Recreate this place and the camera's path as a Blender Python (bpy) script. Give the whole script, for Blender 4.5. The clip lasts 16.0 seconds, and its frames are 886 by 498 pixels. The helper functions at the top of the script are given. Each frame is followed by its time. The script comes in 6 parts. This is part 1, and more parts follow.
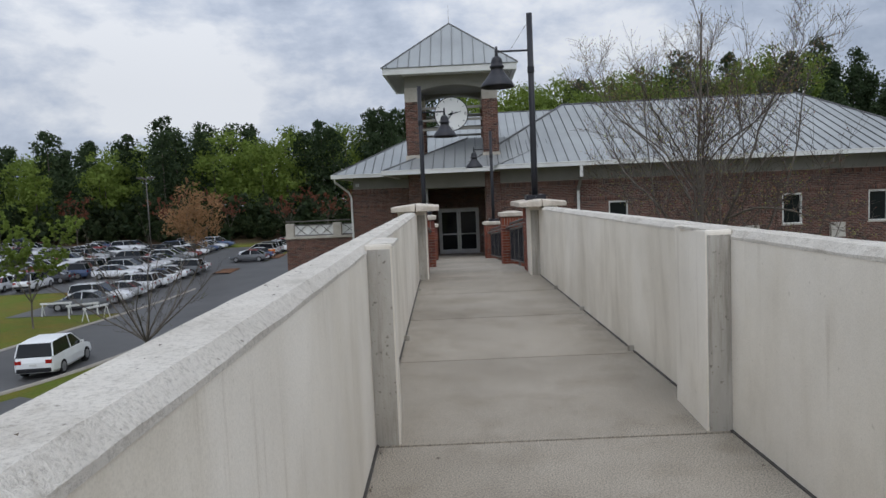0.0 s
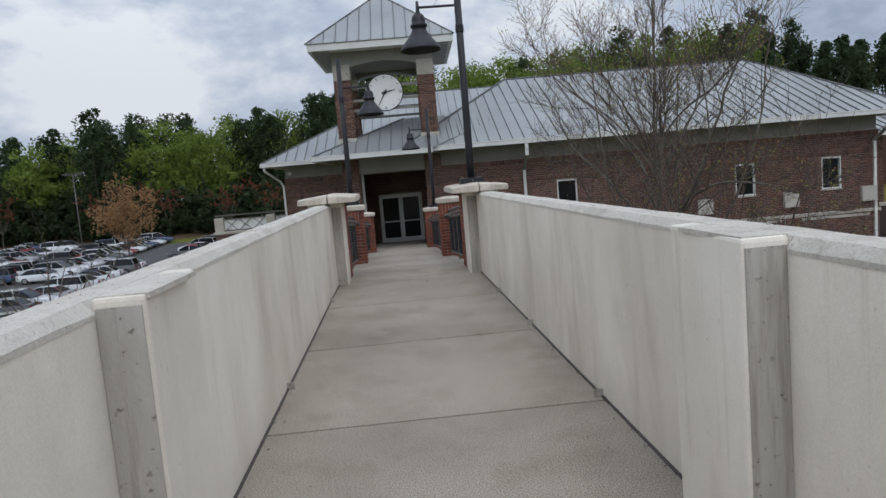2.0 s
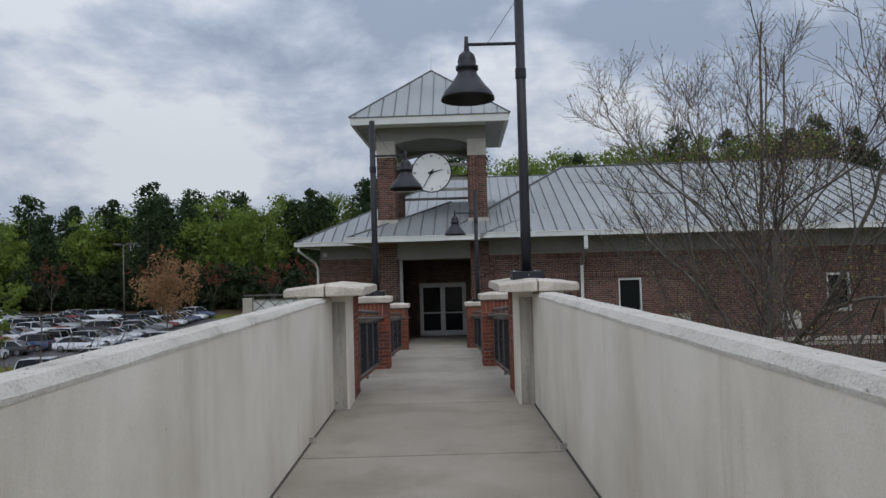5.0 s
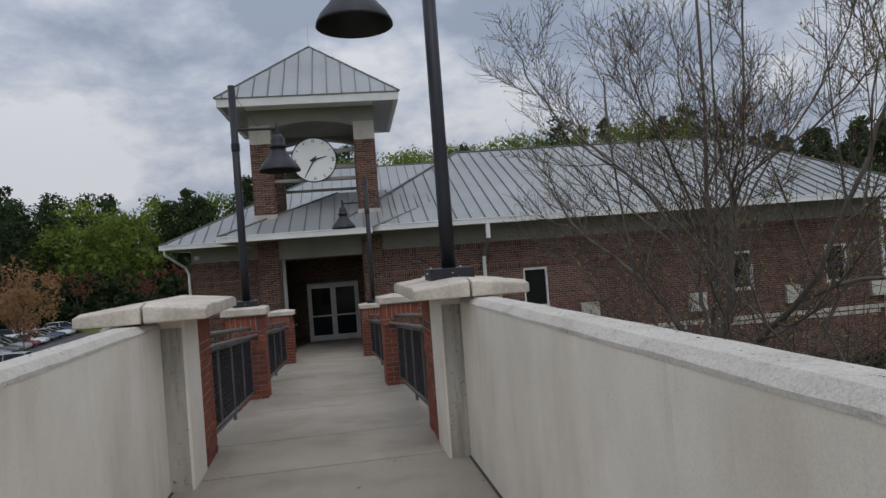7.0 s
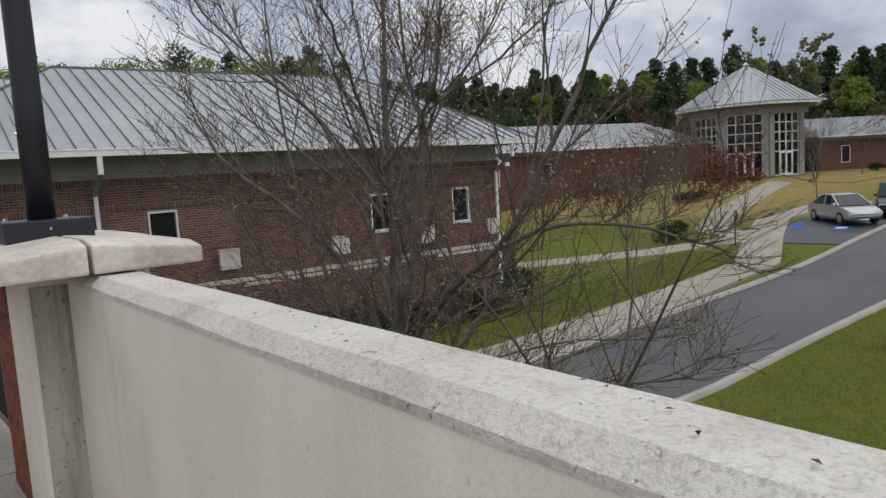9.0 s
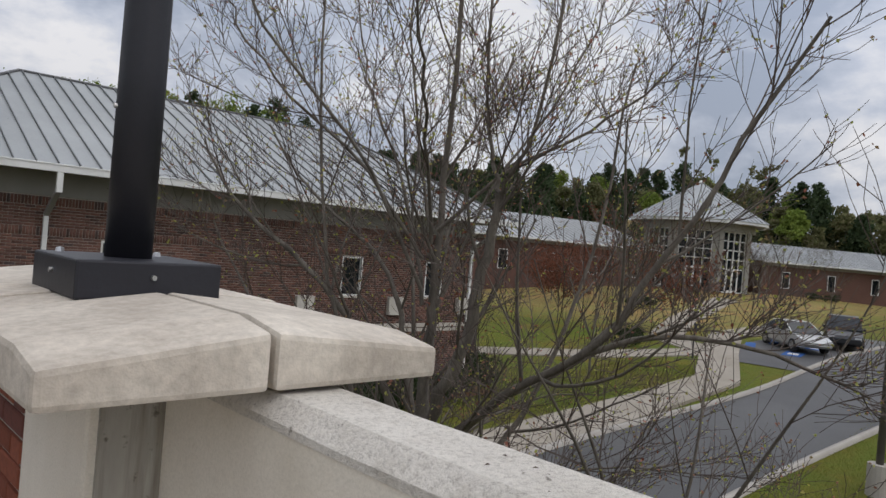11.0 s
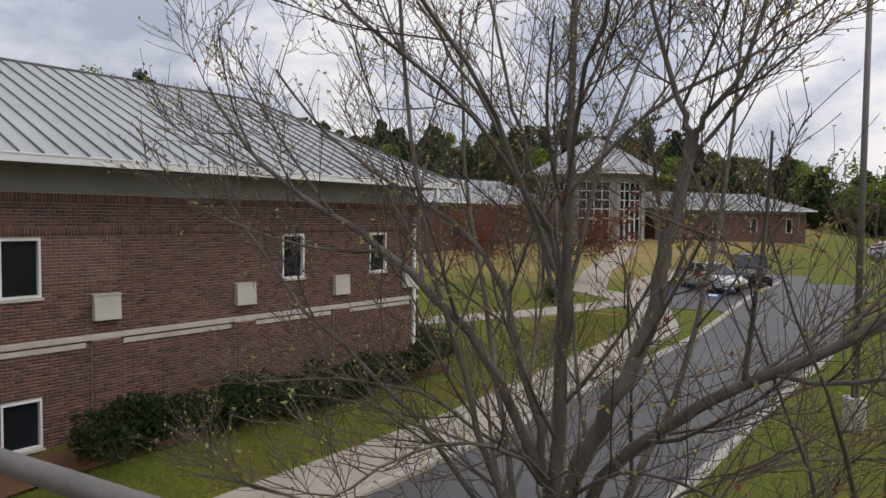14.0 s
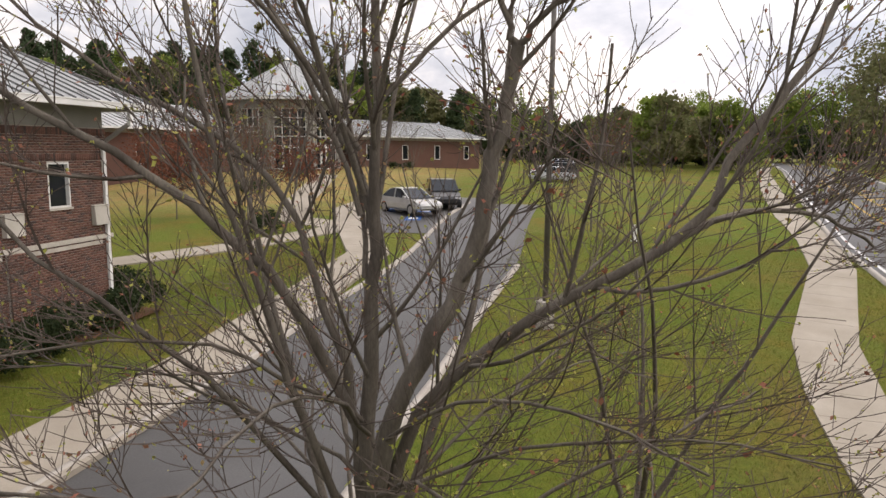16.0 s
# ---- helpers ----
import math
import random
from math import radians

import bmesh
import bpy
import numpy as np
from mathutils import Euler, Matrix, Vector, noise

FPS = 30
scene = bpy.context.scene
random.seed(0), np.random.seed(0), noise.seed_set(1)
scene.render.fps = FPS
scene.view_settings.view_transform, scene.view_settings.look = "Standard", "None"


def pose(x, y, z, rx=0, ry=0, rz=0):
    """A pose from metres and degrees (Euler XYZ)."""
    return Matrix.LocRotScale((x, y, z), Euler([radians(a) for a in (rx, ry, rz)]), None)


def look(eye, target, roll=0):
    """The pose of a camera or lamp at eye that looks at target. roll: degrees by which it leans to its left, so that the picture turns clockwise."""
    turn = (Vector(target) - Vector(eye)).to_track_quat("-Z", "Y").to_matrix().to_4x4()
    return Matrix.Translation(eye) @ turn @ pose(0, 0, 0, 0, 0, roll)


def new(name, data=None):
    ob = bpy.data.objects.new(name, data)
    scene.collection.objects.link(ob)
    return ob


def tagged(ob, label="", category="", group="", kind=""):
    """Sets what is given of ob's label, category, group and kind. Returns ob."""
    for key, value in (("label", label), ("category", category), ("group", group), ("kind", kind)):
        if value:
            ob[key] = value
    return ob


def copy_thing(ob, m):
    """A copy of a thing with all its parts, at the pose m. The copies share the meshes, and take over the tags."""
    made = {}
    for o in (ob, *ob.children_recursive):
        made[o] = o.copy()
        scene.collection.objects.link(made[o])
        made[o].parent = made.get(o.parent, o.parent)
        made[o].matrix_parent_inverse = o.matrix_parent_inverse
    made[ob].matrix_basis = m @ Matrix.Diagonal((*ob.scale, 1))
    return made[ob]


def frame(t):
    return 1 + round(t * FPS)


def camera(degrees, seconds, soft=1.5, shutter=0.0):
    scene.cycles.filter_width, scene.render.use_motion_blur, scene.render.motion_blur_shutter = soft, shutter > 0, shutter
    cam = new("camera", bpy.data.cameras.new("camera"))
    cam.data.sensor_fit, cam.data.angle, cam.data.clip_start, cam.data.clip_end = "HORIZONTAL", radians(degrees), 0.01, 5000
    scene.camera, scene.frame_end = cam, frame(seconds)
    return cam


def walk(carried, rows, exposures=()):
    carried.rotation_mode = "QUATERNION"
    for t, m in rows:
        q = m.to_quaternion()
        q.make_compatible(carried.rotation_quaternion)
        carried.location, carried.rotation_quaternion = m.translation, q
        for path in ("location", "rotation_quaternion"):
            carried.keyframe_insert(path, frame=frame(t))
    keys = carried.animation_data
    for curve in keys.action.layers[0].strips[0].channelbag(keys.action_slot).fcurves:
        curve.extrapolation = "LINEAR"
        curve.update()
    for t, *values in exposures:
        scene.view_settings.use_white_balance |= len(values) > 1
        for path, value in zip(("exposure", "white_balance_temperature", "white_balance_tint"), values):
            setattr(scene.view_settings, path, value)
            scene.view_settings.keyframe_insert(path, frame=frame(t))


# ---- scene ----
cam = camera(65.2, 16.0)
PATH = [
    (0, (-0.596, 2.116, 1.447), (-0.6, 4.11, 1.291), -2.5),
    (0.5, (-0.461, 2.597, 1.462), (-0.35, 4.582, 1.243), -2.8),
    (1, (-0.397, 3.062, 1.469), (-0.244, 5.046, 1.266), -4.5),
    (1.5, (-0.227, 3.664, 1.445), (-0.103, 5.654, 1.293), -3.9),
    (2, (-0.155, 4.022, 1.452), (-0.024, 6.006, 1.24), -4.8),
    (2.5, (-0.094, 4.545, 1.437), (-0.029, 6.538, 1.276), -2.1),
    (3, (-0.014, 4.964, 1.457), (-0.054, 6.961, 1.347), -3.6),
    (3.5, (0.09, 5.418, 1.447), (0.029, 7.415, 1.349), -3.0),
    (4, (0.14, 5.777, 1.449), (0.132, 7.776, 1.374), -0.6),
    (4.2, (0.122, 5.958, 1.451), (0.104, 7.957, 1.425), -1.4),
    (6.3, (0.067, 8.248, 1.442), (0.124, 10.246, 1.517), -1.3),
    (6.5, (0.077, 8.486, 1.441), (0.208, 10.48, 1.499), -5.0),
    (7, (0.120, 9.000, 1.468), (0.448, 10.973, 1.489), -4.27),
    (7.5, (0.190, 9.600, 1.450), (0.646, 11.547, 1.422), -3.90),
    (8, (0.310, 10.080, 1.441), (1.155, 11.892, 1.424), -4.81),
    (8.5, (0.430, 10.480, 1.450), (1.506, 12.164, 1.364), -2.56),
    (9, (0.460, 10.840, 1.475), (1.718, 12.379, 1.255), -3.45),
    (9.5, (0.460, 11.200, 1.505), (1.671, 12.787, 1.377), -1.83),
    (9.7, (0.440, 11.350, 1.505), (1.673, 12.922, 1.407), 0.20),
    (12, (0.305, 13.310, 1.450), (1.762, 14.681, 1.440), 3.69),
    (12.5, (0.090, 13.710, 1.500), (1.525, 15.102, 1.460), 0.11),
    (13, (0.130, 14.200, 1.450), (1.505, 15.652, 1.414), 1.44),
    (13.5, (0.215, 14.670, 1.385), (1.669, 16.043, 1.358), -1.28),
    (14, (0.330, 15.000, 1.400), (1.944, 16.178, 1.310), 0.65),
    (14.5, (0.390, 15.290, 1.395), (2.134, 16.264, 1.299), 2.09),
    (15, (0.430, 15.540, 1.390), (2.336, 16.144, 1.340), -1.67),
    (15.5, (0.460, 15.760, 1.350), (2.415, 16.116, 1.123), -1.20),
    (16, (0.510, 15.940, 1.325), (2.454, 16.314, 1.040), 0.50),
]
walk(cam, [(t, look(eye, target, roll)) for t, eye, target, roll in PATH],
     exposures=[(0, -0.38, 6450, 11), (4.2, -0.4, 6350, 10), (6.3, -0.95, 6450, 12), (7, -0.68, 6550, 12), (8, -0.33, 6700, 12), (9.5, -0.28, 6850, 13), (12.5, -0.42, 6900, 14), (14, -0.2, 7050, 16), (15, -0.03, 7250, 17), (16, 0.3, 7800, 18)])

# ---- light ----
SUN_EL, SUN_AZ = radians(52), radians(172)
world = bpy.data.worlds.new("overcast_sky")
scene.world = world
world.use_nodes = True
wt = world.node_tree
wt.nodes.clear()


def wnode(kind, **kw):
    n = wt.nodes.new(kind)
    for k, v in kw.items():
        n.inputs[k].default_value = v
    return n


sky = wnode("ShaderNodeTexSky")
sky.sky_type, sky.sun_disc = "NISHITA", False
sky.sun_elevation, sky.sun_rotation = SUN_EL, SUN_AZ
sky.dust_density = 2.0
wco = wnode("ShaderNodeTexCoord")
wmap = wnode("ShaderNodeMapping")
wmap.inputs["Scale"].default_value = (1.0, 1.0, 1.9)
wmap.inputs["Location"].default_value = (0.35, 0.1, 0.2)
wn = wnode("ShaderNodeTexNoise", Scale=3.2, Detail=8.0, Roughness=0.58, Distortion=0.1)
wn2 = wnode("ShaderNodeTexNoise", Scale=1.1, Detail=3.0, Roughness=0.5)
wr = wnode("ShaderNodeValToRGB")
wr.color_ramp.elements[0].position, wr.color_ramp.elements[0].color = 0.4, (3.7, 4.4, 5.6, 1)
wr.color_ramp.elements[1].position, wr.color_ramp.elements[1].color = 0.585, (8.3, 8.7, 9.25, 1)
mid_stop = wr.color_ramp.elements.new(0.49)
mid_stop.color = (5.5, 6.2, 7.4, 1)
wr2 = wnode("ShaderNodeValToRGB")
wr2.color_ramp.elements[0].position, wr2.color_ramp.elements[0].color = 0.2, (0.75, 0.75, 0.75, 1)
wr2.color_ramp.elements[1].position, wr2.color_ramp.elements[1].color = 0.7, (1, 1, 1, 1)
wmix = wnode("ShaderNodeMix")
wmix.data_type = "RGBA"
wsep = wnode("ShaderNodeSeparateXYZ")
wrise = wnode("ShaderNodeMapRange")
for key, val in (("From Min", 0.15), ("From Max", 1.0), ("To Min", 1.02), ("To Max", 1.75)):
    wrise.inputs[key].default_value = val
wgain = wnode("ShaderNodeVectorMath")
wgain.operation = "SCALE"
wdot = wnode("ShaderNodeVectorMath")
wdot.operation = "DOT_PRODUCT"
wdot.inputs[1].default_value = (math.sin(SUN_AZ) * math.cos(SUN_EL), math.cos(SUN_AZ) * math.cos(SUN_EL), math.sin(SUN_EL))
wglow = wnode("ShaderNodeMapRange")
for key, val in (("From Min", 0.0), ("From Max", 0.9), ("To Min", 1.12), ("To Max", 1.7)):
    wglow.inputs[key].default_value = val
wboth = wnode("ShaderNodeMath")
wboth.operation = "MULTIPLY"
wbg = wnode("ShaderNodeBackground", Strength=0.1)
wout = wnode("ShaderNodeOutputWorld")
L = wt.links.new
L(wco.outputs["Generated"], wmap.inputs["Vector"])
L(wmap.outputs[0], wn.inputs["Vector"])
L(wmap.outputs[0], wn2.inputs["Vector"])
L(wn.outputs["Fac"], wr.inputs["Fac"])
L(wn2.outputs["Fac"], wr2.inputs["Fac"])
L(wr2.outputs["Color"], wmix.inputs["Factor"])
L(sky.outputs[0], wmix.inputs["A"])
L(wr.outputs[0], wmix.inputs["B"])
L(wco.outputs["Generated"], wsep.inputs[0])
L(wsep.outputs["Z"], wrise.inputs["Value"])
L(wmix.outputs["Result"], wgain.inputs[0])
L(wco.outputs["Generated"], wdot.inputs[0])
L(wdot.outputs["Value"], wglow.inputs["Value"])
L(wrise.outputs["Result"], wboth.inputs[0])
L(wglow.outputs["Result"], wboth.inputs[1])
L(wboth.outputs[0], wgain.inputs["Scale"])
L(wgain.outputs[0], wbg.inputs["Color"])
L(wbg.outputs[0], wout.inputs["Surface"])

sun = new("sun", bpy.data.lights.new("sun", "SUN"))
sun.data.energy, sun.data.angle, sun.data.color = 0.55, radians(20), (1.0, 0.95, 0.88)
sun_way = Vector((math.sin(SUN_AZ) * math.cos(SUN_EL), math.cos(SUN_AZ) * math.cos(SUN_EL), math.sin(SUN_EL)))
sun.matrix_world = look(sun_way * 50, (0, 0, 0))

# ---- materials ----


class Mat:
    def __init__(self, name, rough=0.8, metal=0.0, spec=0.4):
        self.m = bpy.data.materials.new(name)
        self.m.use_nodes = True
        self.t = self.m.node_tree
        self.b = self.t.nodes["Principled BSDF"]
        self.b.inputs["Roughness"].default_value = rough
        self.b.inputs["Metallic"].default_value = metal
        self.b.inputs["Specular IOR Level"].default_value = spec
        self.co = self.t.nodes.new("ShaderNodeTexCoord")

    def link(self, a, b):
        self.t.links.new(a, b)

    def noise(self, scale, detail=4.0, rough=0.6, stretch=(1, 1, 1), dist=0.0):
        mp = self.t.nodes.new("ShaderNodeMapping")
        mp.inputs["Scale"].default_value = stretch
        n = self.t.nodes.new("ShaderNodeTexNoise")
        n.inputs["Scale"].default_value, n.inputs["Detail"].default_value = scale, detail
        n.inputs["Roughness"].default_value, n.inputs["Distortion"].default_value = rough, dist
        self.link(self.co.outputs["Object"], mp.inputs["Vector"])
        self.link(mp.outputs[0], n.inputs["Vector"])
        return n.outputs["Fac"]

    def ramp(self, fac, stops):
        r = self.t.nodes.new("ShaderNodeValToRGB")
        e = r.color_ramp.elements
        while len(e) < len(stops):
            e.new(0.5)
        for el, (p, c) in zip(e, stops):
            el.position = p
            el.color = (*c, 1) if len(c) == 3 else c
        self.link(fac, r.inputs["Fac"])
        return r.outputs["Color"]

    def mix(self, fac, a, b, mode="MIX"):
        n = self.t.nodes.new("ShaderNodeMix")
        n.data_type, n.blend_type = "RGBA", mode
        for key, v in (("Factor", fac), ("A", a), ("B", b)):
            if isinstance(v, (int, float)):
                n.inputs[key].default_value = v
            elif isinstance(v, tuple):
                n.inputs[key].default_value = (*v, 1)
            else:
                self.link(v, n.inputs[key])
        return n.outputs["Result"]

    def per_object(self):
        return self.t.nodes.new("ShaderNodeObjectInfo").outputs["Random"]

    def per_island(self):
        return self.t.nodes.new("ShaderNodeNewGeometry").outputs["Random Per Island"]

    def color(self, c):
        if isinstance(c, tuple):
            self.b.inputs["Base Color"].default_value = (*c, 1)
        else:
            self.link(c, self.b.inputs["Base Color"])
        return self

    def bump(self, fac, strength=0.3, distance=0.01):
        n = self.t.nodes.new("ShaderNodeBump")
        n.inputs["Strength"].default_value, n.inputs["Distance"].default_value = strength, distance
        self.link(fac, n.inputs["Height"])
        self.link(n.outputs[0], self.b.inputs["Normal"])
        return self

    def rough(self, fac, a, b):
        self.link(self.ramp(fac, [(0.3, (a, a, a)), (0.7, (b, b, b))]), self.b.inputs["Roughness"])
        return self


def two(name, dark, light, scale, fine=60.0, rough=0.85, metal=0.0, bump=0.25, dist=0.006, spec=0.35, stretch=(1, 1, 1), grain=0.25):
    """A surface with blotches at one scale and grain at a finer one."""
    m = Mat(name, rough, metal, spec)
    big = m.noise(scale, 5, 0.6, stretch)
    small = m.noise(fine, 3, 0.7, stretch)
    c = m.ramp(big, [(0.3, dark), (0.7, light)])
    g = m.ramp(small, [(0.25, (1 - grain,) * 3), (0.75, (1.0, 1.0, 1.0))])
    m.color(m.mix(1.0, c, g, "MULTIPLY"))
    if bump:
        m.bump(small, bump, dist)
    return m.m


def wall_concrete():
    m = Mat("painted_concrete", 0.85, 0, 0.3)
    streak = m.noise(1.3, 6, 0.6, (1.0, 1.3, 0.4), 0.3)
    blot = m.noise(0.9, 4, 0.6)
    fine = m.noise(70, 3, 0.7)
    c = m.ramp(streak, [(0.26, (0.59, 0.535, 0.44)), (0.45, (0.72, 0.665, 0.57)), (0.62, (0.775, 0.725, 0.64))])
    b = m.ramp(blot, [(0.3, (0.84, 0.83, 0.81)), (0.68, (1.03, 1.03, 1.03))])
    c = m.mix(1.0, c, b, "MULTIPLY")
    pock = m.noise(26, 2, 0.5)
    d = m.ramp(pock, [(0.22, (0.75, 0.73, 0.7)), (0.3, (1, 1, 1))])
    c = m.mix(0.7, c, d, "MULTIPLY")
    run = m.ramp(m.noise(2.2, 7, 0.7, (3.0, 3.0, 0.16), 0.2), [(0.3, (0.74, 0.71, 0.66)), (0.44, (1, 1, 1))])
    where = m.ramp(m.noise(0.8, 3), [(0.43, (0, 0, 0)), (0.6, (1, 1, 1))])
    c = m.mix(where, c, m.mix(1.0, c, run, "MULTIPLY"))
    grit = m.ramp(m.noise(180, 2, 0.7), [(0.3, (0.9, 0.9, 0.89)), (0.6, (1.02, 1.02, 1.02))])
    m.color(m.mix(1.0, c, grit, "MULTIPLY"))
    m.bump(fine, 0.2, 0.004)
    return m.m


def coping_concrete():
    m = Mat("weathered_coping", 0.95, 0, 0.2)
    big = m.noise(2.6, 6, 0.65)
    fine = m.noise(90, 4, 0.8)
    c = m.ramp(big, [(0.28, (0.46, 0.425, 0.365)), (0.45, (0.59, 0.55, 0.485)), (0.72, (0.68, 0.64, 0.57))])
    stain = m.ramp(m.noise(9, 5, 0.7, dist=0.6), [(0.3, (0.72, 0.7, 0.67)), (0.45, (1, 1, 1))])
    c = m.mix(0.8, c, stain, "MULTIPLY")
    pit = m.ramp(m.noise(38, 3, 0.6), [(0.27, (0.3, 0.28, 0.26)), (0.33, (1, 1, 1))])
    c = m.mix(0.85, c, pit, "MULTIPLY")
    grain = m.ramp(fine, [(0.34, (0.72, 0.71, 0.69)), (0.5, (1, 1, 1)), (0.66, (1.06, 1.06, 1.05))])
    m.color(m.mix(1.0, c, grain, "MULTIPLY"))
    m.bump(fine, 0.8, 0.01)
    return m.m


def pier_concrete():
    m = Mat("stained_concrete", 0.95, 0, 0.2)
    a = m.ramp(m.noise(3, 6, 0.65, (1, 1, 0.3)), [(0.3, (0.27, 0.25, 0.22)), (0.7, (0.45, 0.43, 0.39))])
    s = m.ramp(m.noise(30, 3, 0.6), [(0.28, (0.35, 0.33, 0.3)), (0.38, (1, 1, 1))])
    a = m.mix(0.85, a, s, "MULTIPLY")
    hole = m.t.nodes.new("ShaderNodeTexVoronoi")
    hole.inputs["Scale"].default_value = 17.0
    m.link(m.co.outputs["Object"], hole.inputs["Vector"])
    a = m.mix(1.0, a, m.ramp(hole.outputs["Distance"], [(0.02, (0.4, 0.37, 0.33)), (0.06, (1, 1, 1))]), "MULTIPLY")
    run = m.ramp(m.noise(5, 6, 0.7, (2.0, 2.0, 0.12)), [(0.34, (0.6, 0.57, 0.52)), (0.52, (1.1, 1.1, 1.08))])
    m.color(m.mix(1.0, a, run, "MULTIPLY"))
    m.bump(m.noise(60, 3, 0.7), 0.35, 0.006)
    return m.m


def deck_concrete():
    m = Mat("walkway_concrete", 0.9, 0, 0.3)
    a = m.ramp(m.noise(0.55, 6, 0.62), [(0.3, (0.25, 0.218, 0.175)), (0.52, (0.325, 0.287, 0.234)), (0.75, (0.385, 0.342, 0.283))])
    g = m.ramp(m.noise(120, 2, 0.8), [(0.38, (0.5, 0.5, 0.5)), (0.5, (1, 1, 1)), (0.62, (1.4, 1.4, 1.37))])
    st = m.ramp(m.noise(1.7, 5, 0.6), [(0.28, (0.74, 0.72, 0.69)), (0.5, (1, 1, 1))])
    c = m.mix(1.0, a, g, "MULTIPLY")
    r = m.ramp(m.per_object(), [(0.0, (0.93, 0.93, 0.93)), (1.0, (1.03, 1.03, 1.03))])
    c = m.mix(1.0, c, r, "MULTIPLY")
    spot = m.ramp(m.noise(14, 3, 0.6), [(0.2, (0.5, 0.48, 0.45)), (0.24, (1, 1, 1))])
    c = m.mix(0.8, c, spot, "MULTIPLY")
    m.color(m.mix(0.9, c, st, "MULTIPLY"))
    m.bump(m.noise(120, 2, 0.8), 0.3, 0.004)
    return m.m


def brick_clay(name, island, stops, rough=0.9):
    m = Mat(name, rough, 0, 0.25)
    r = m.per_island() if island else m.per_object()
    c = m.ramp(r, stops)
    g = m.ramp(m.noise(45, 4, 0.7), [(0.3, (0.72, 0.72, 0.72)), (0.7, (1.08, 1.06, 1.05))])
    big = m.ramp(m.noise(0.5, 4, 0.6), [(0.3, (0.85, 0.85, 0.85)), (0.7, (1.05, 1.05, 1.05))])
    c = m.mix(1.0, c, g, "MULTIPLY")
    m.color(m.mix(1.0, c, big, "MULTIPLY"))
    m.bump(m.noise(70, 3, 0.7), 0.4, 0.004)
    return m.m


def car_paint():
    m = Mat("car_paint", 0.28, 0.2, 0.5)
    r = m.t.nodes.new("ShaderNodeValToRGB")
    r.color_ramp.interpolation = "CONSTANT"
    cols = [(0.0, (0.75, 0.76, 0.77)), (0.42, (0.4, 0.41, 0.42)), (0.56, (0.03, 0.032, 0.036)), (0.66, (0.12, 0.125, 0.13)),
            (0.78, (0.25, 0.02, 0.02)), (0.86, (0.05, 0.08, 0.16)), (0.93, (0.35, 0.33, 0.28))]
    e = r.color_ramp.elements
    while len(e) < len(cols):
        e.new(0.5)
    for el, (p, c) in zip(e, cols):
        el.position, el.color = p, (*c, 1)
    m.link(m.per_object(), r.inputs["Fac"])
    m.color(m.mix(0.12, r.outputs["Color"], m.ramp(m.noise(3, 4), [(0.3, (0.3, 0.28, 0.25)), (0.7, (1, 1, 1))]), "MULTIPLY"))
    m.b.inputs["Coat Weight"].default_value = 0.5
    return m.m


def leafy(name, stops, rough=0.7, island=True):
    m = Mat(name, rough, 0, 0.2)
    m.color(m.mix(1.0, m.ramp(m.per_island() if island else m.per_object(), stops), m.ramp(m.noise(0.08, 3), [(0.3, (0.7, 0.72, 0.7)), (0.7, (1.15, 1.12, 1.1))]), "MULTIPLY"))
    thin = m.t.nodes.new("ShaderNodeBsdfTranslucent")
    both = m.t.nodes.new("ShaderNodeMixShader")
    both.inputs[0].default_value = 0.42
    m.link(m.b.inputs["Base Color"].links[0].from_socket, thin.inputs["Color"])
    m.link(m.b.outputs[0], both.inputs[1])
    m.link(thin.outputs[0], both.inputs[2])
    m.link(both.outputs[0], m.t.nodes["Material Output"].inputs["Surface"])
    return m.m


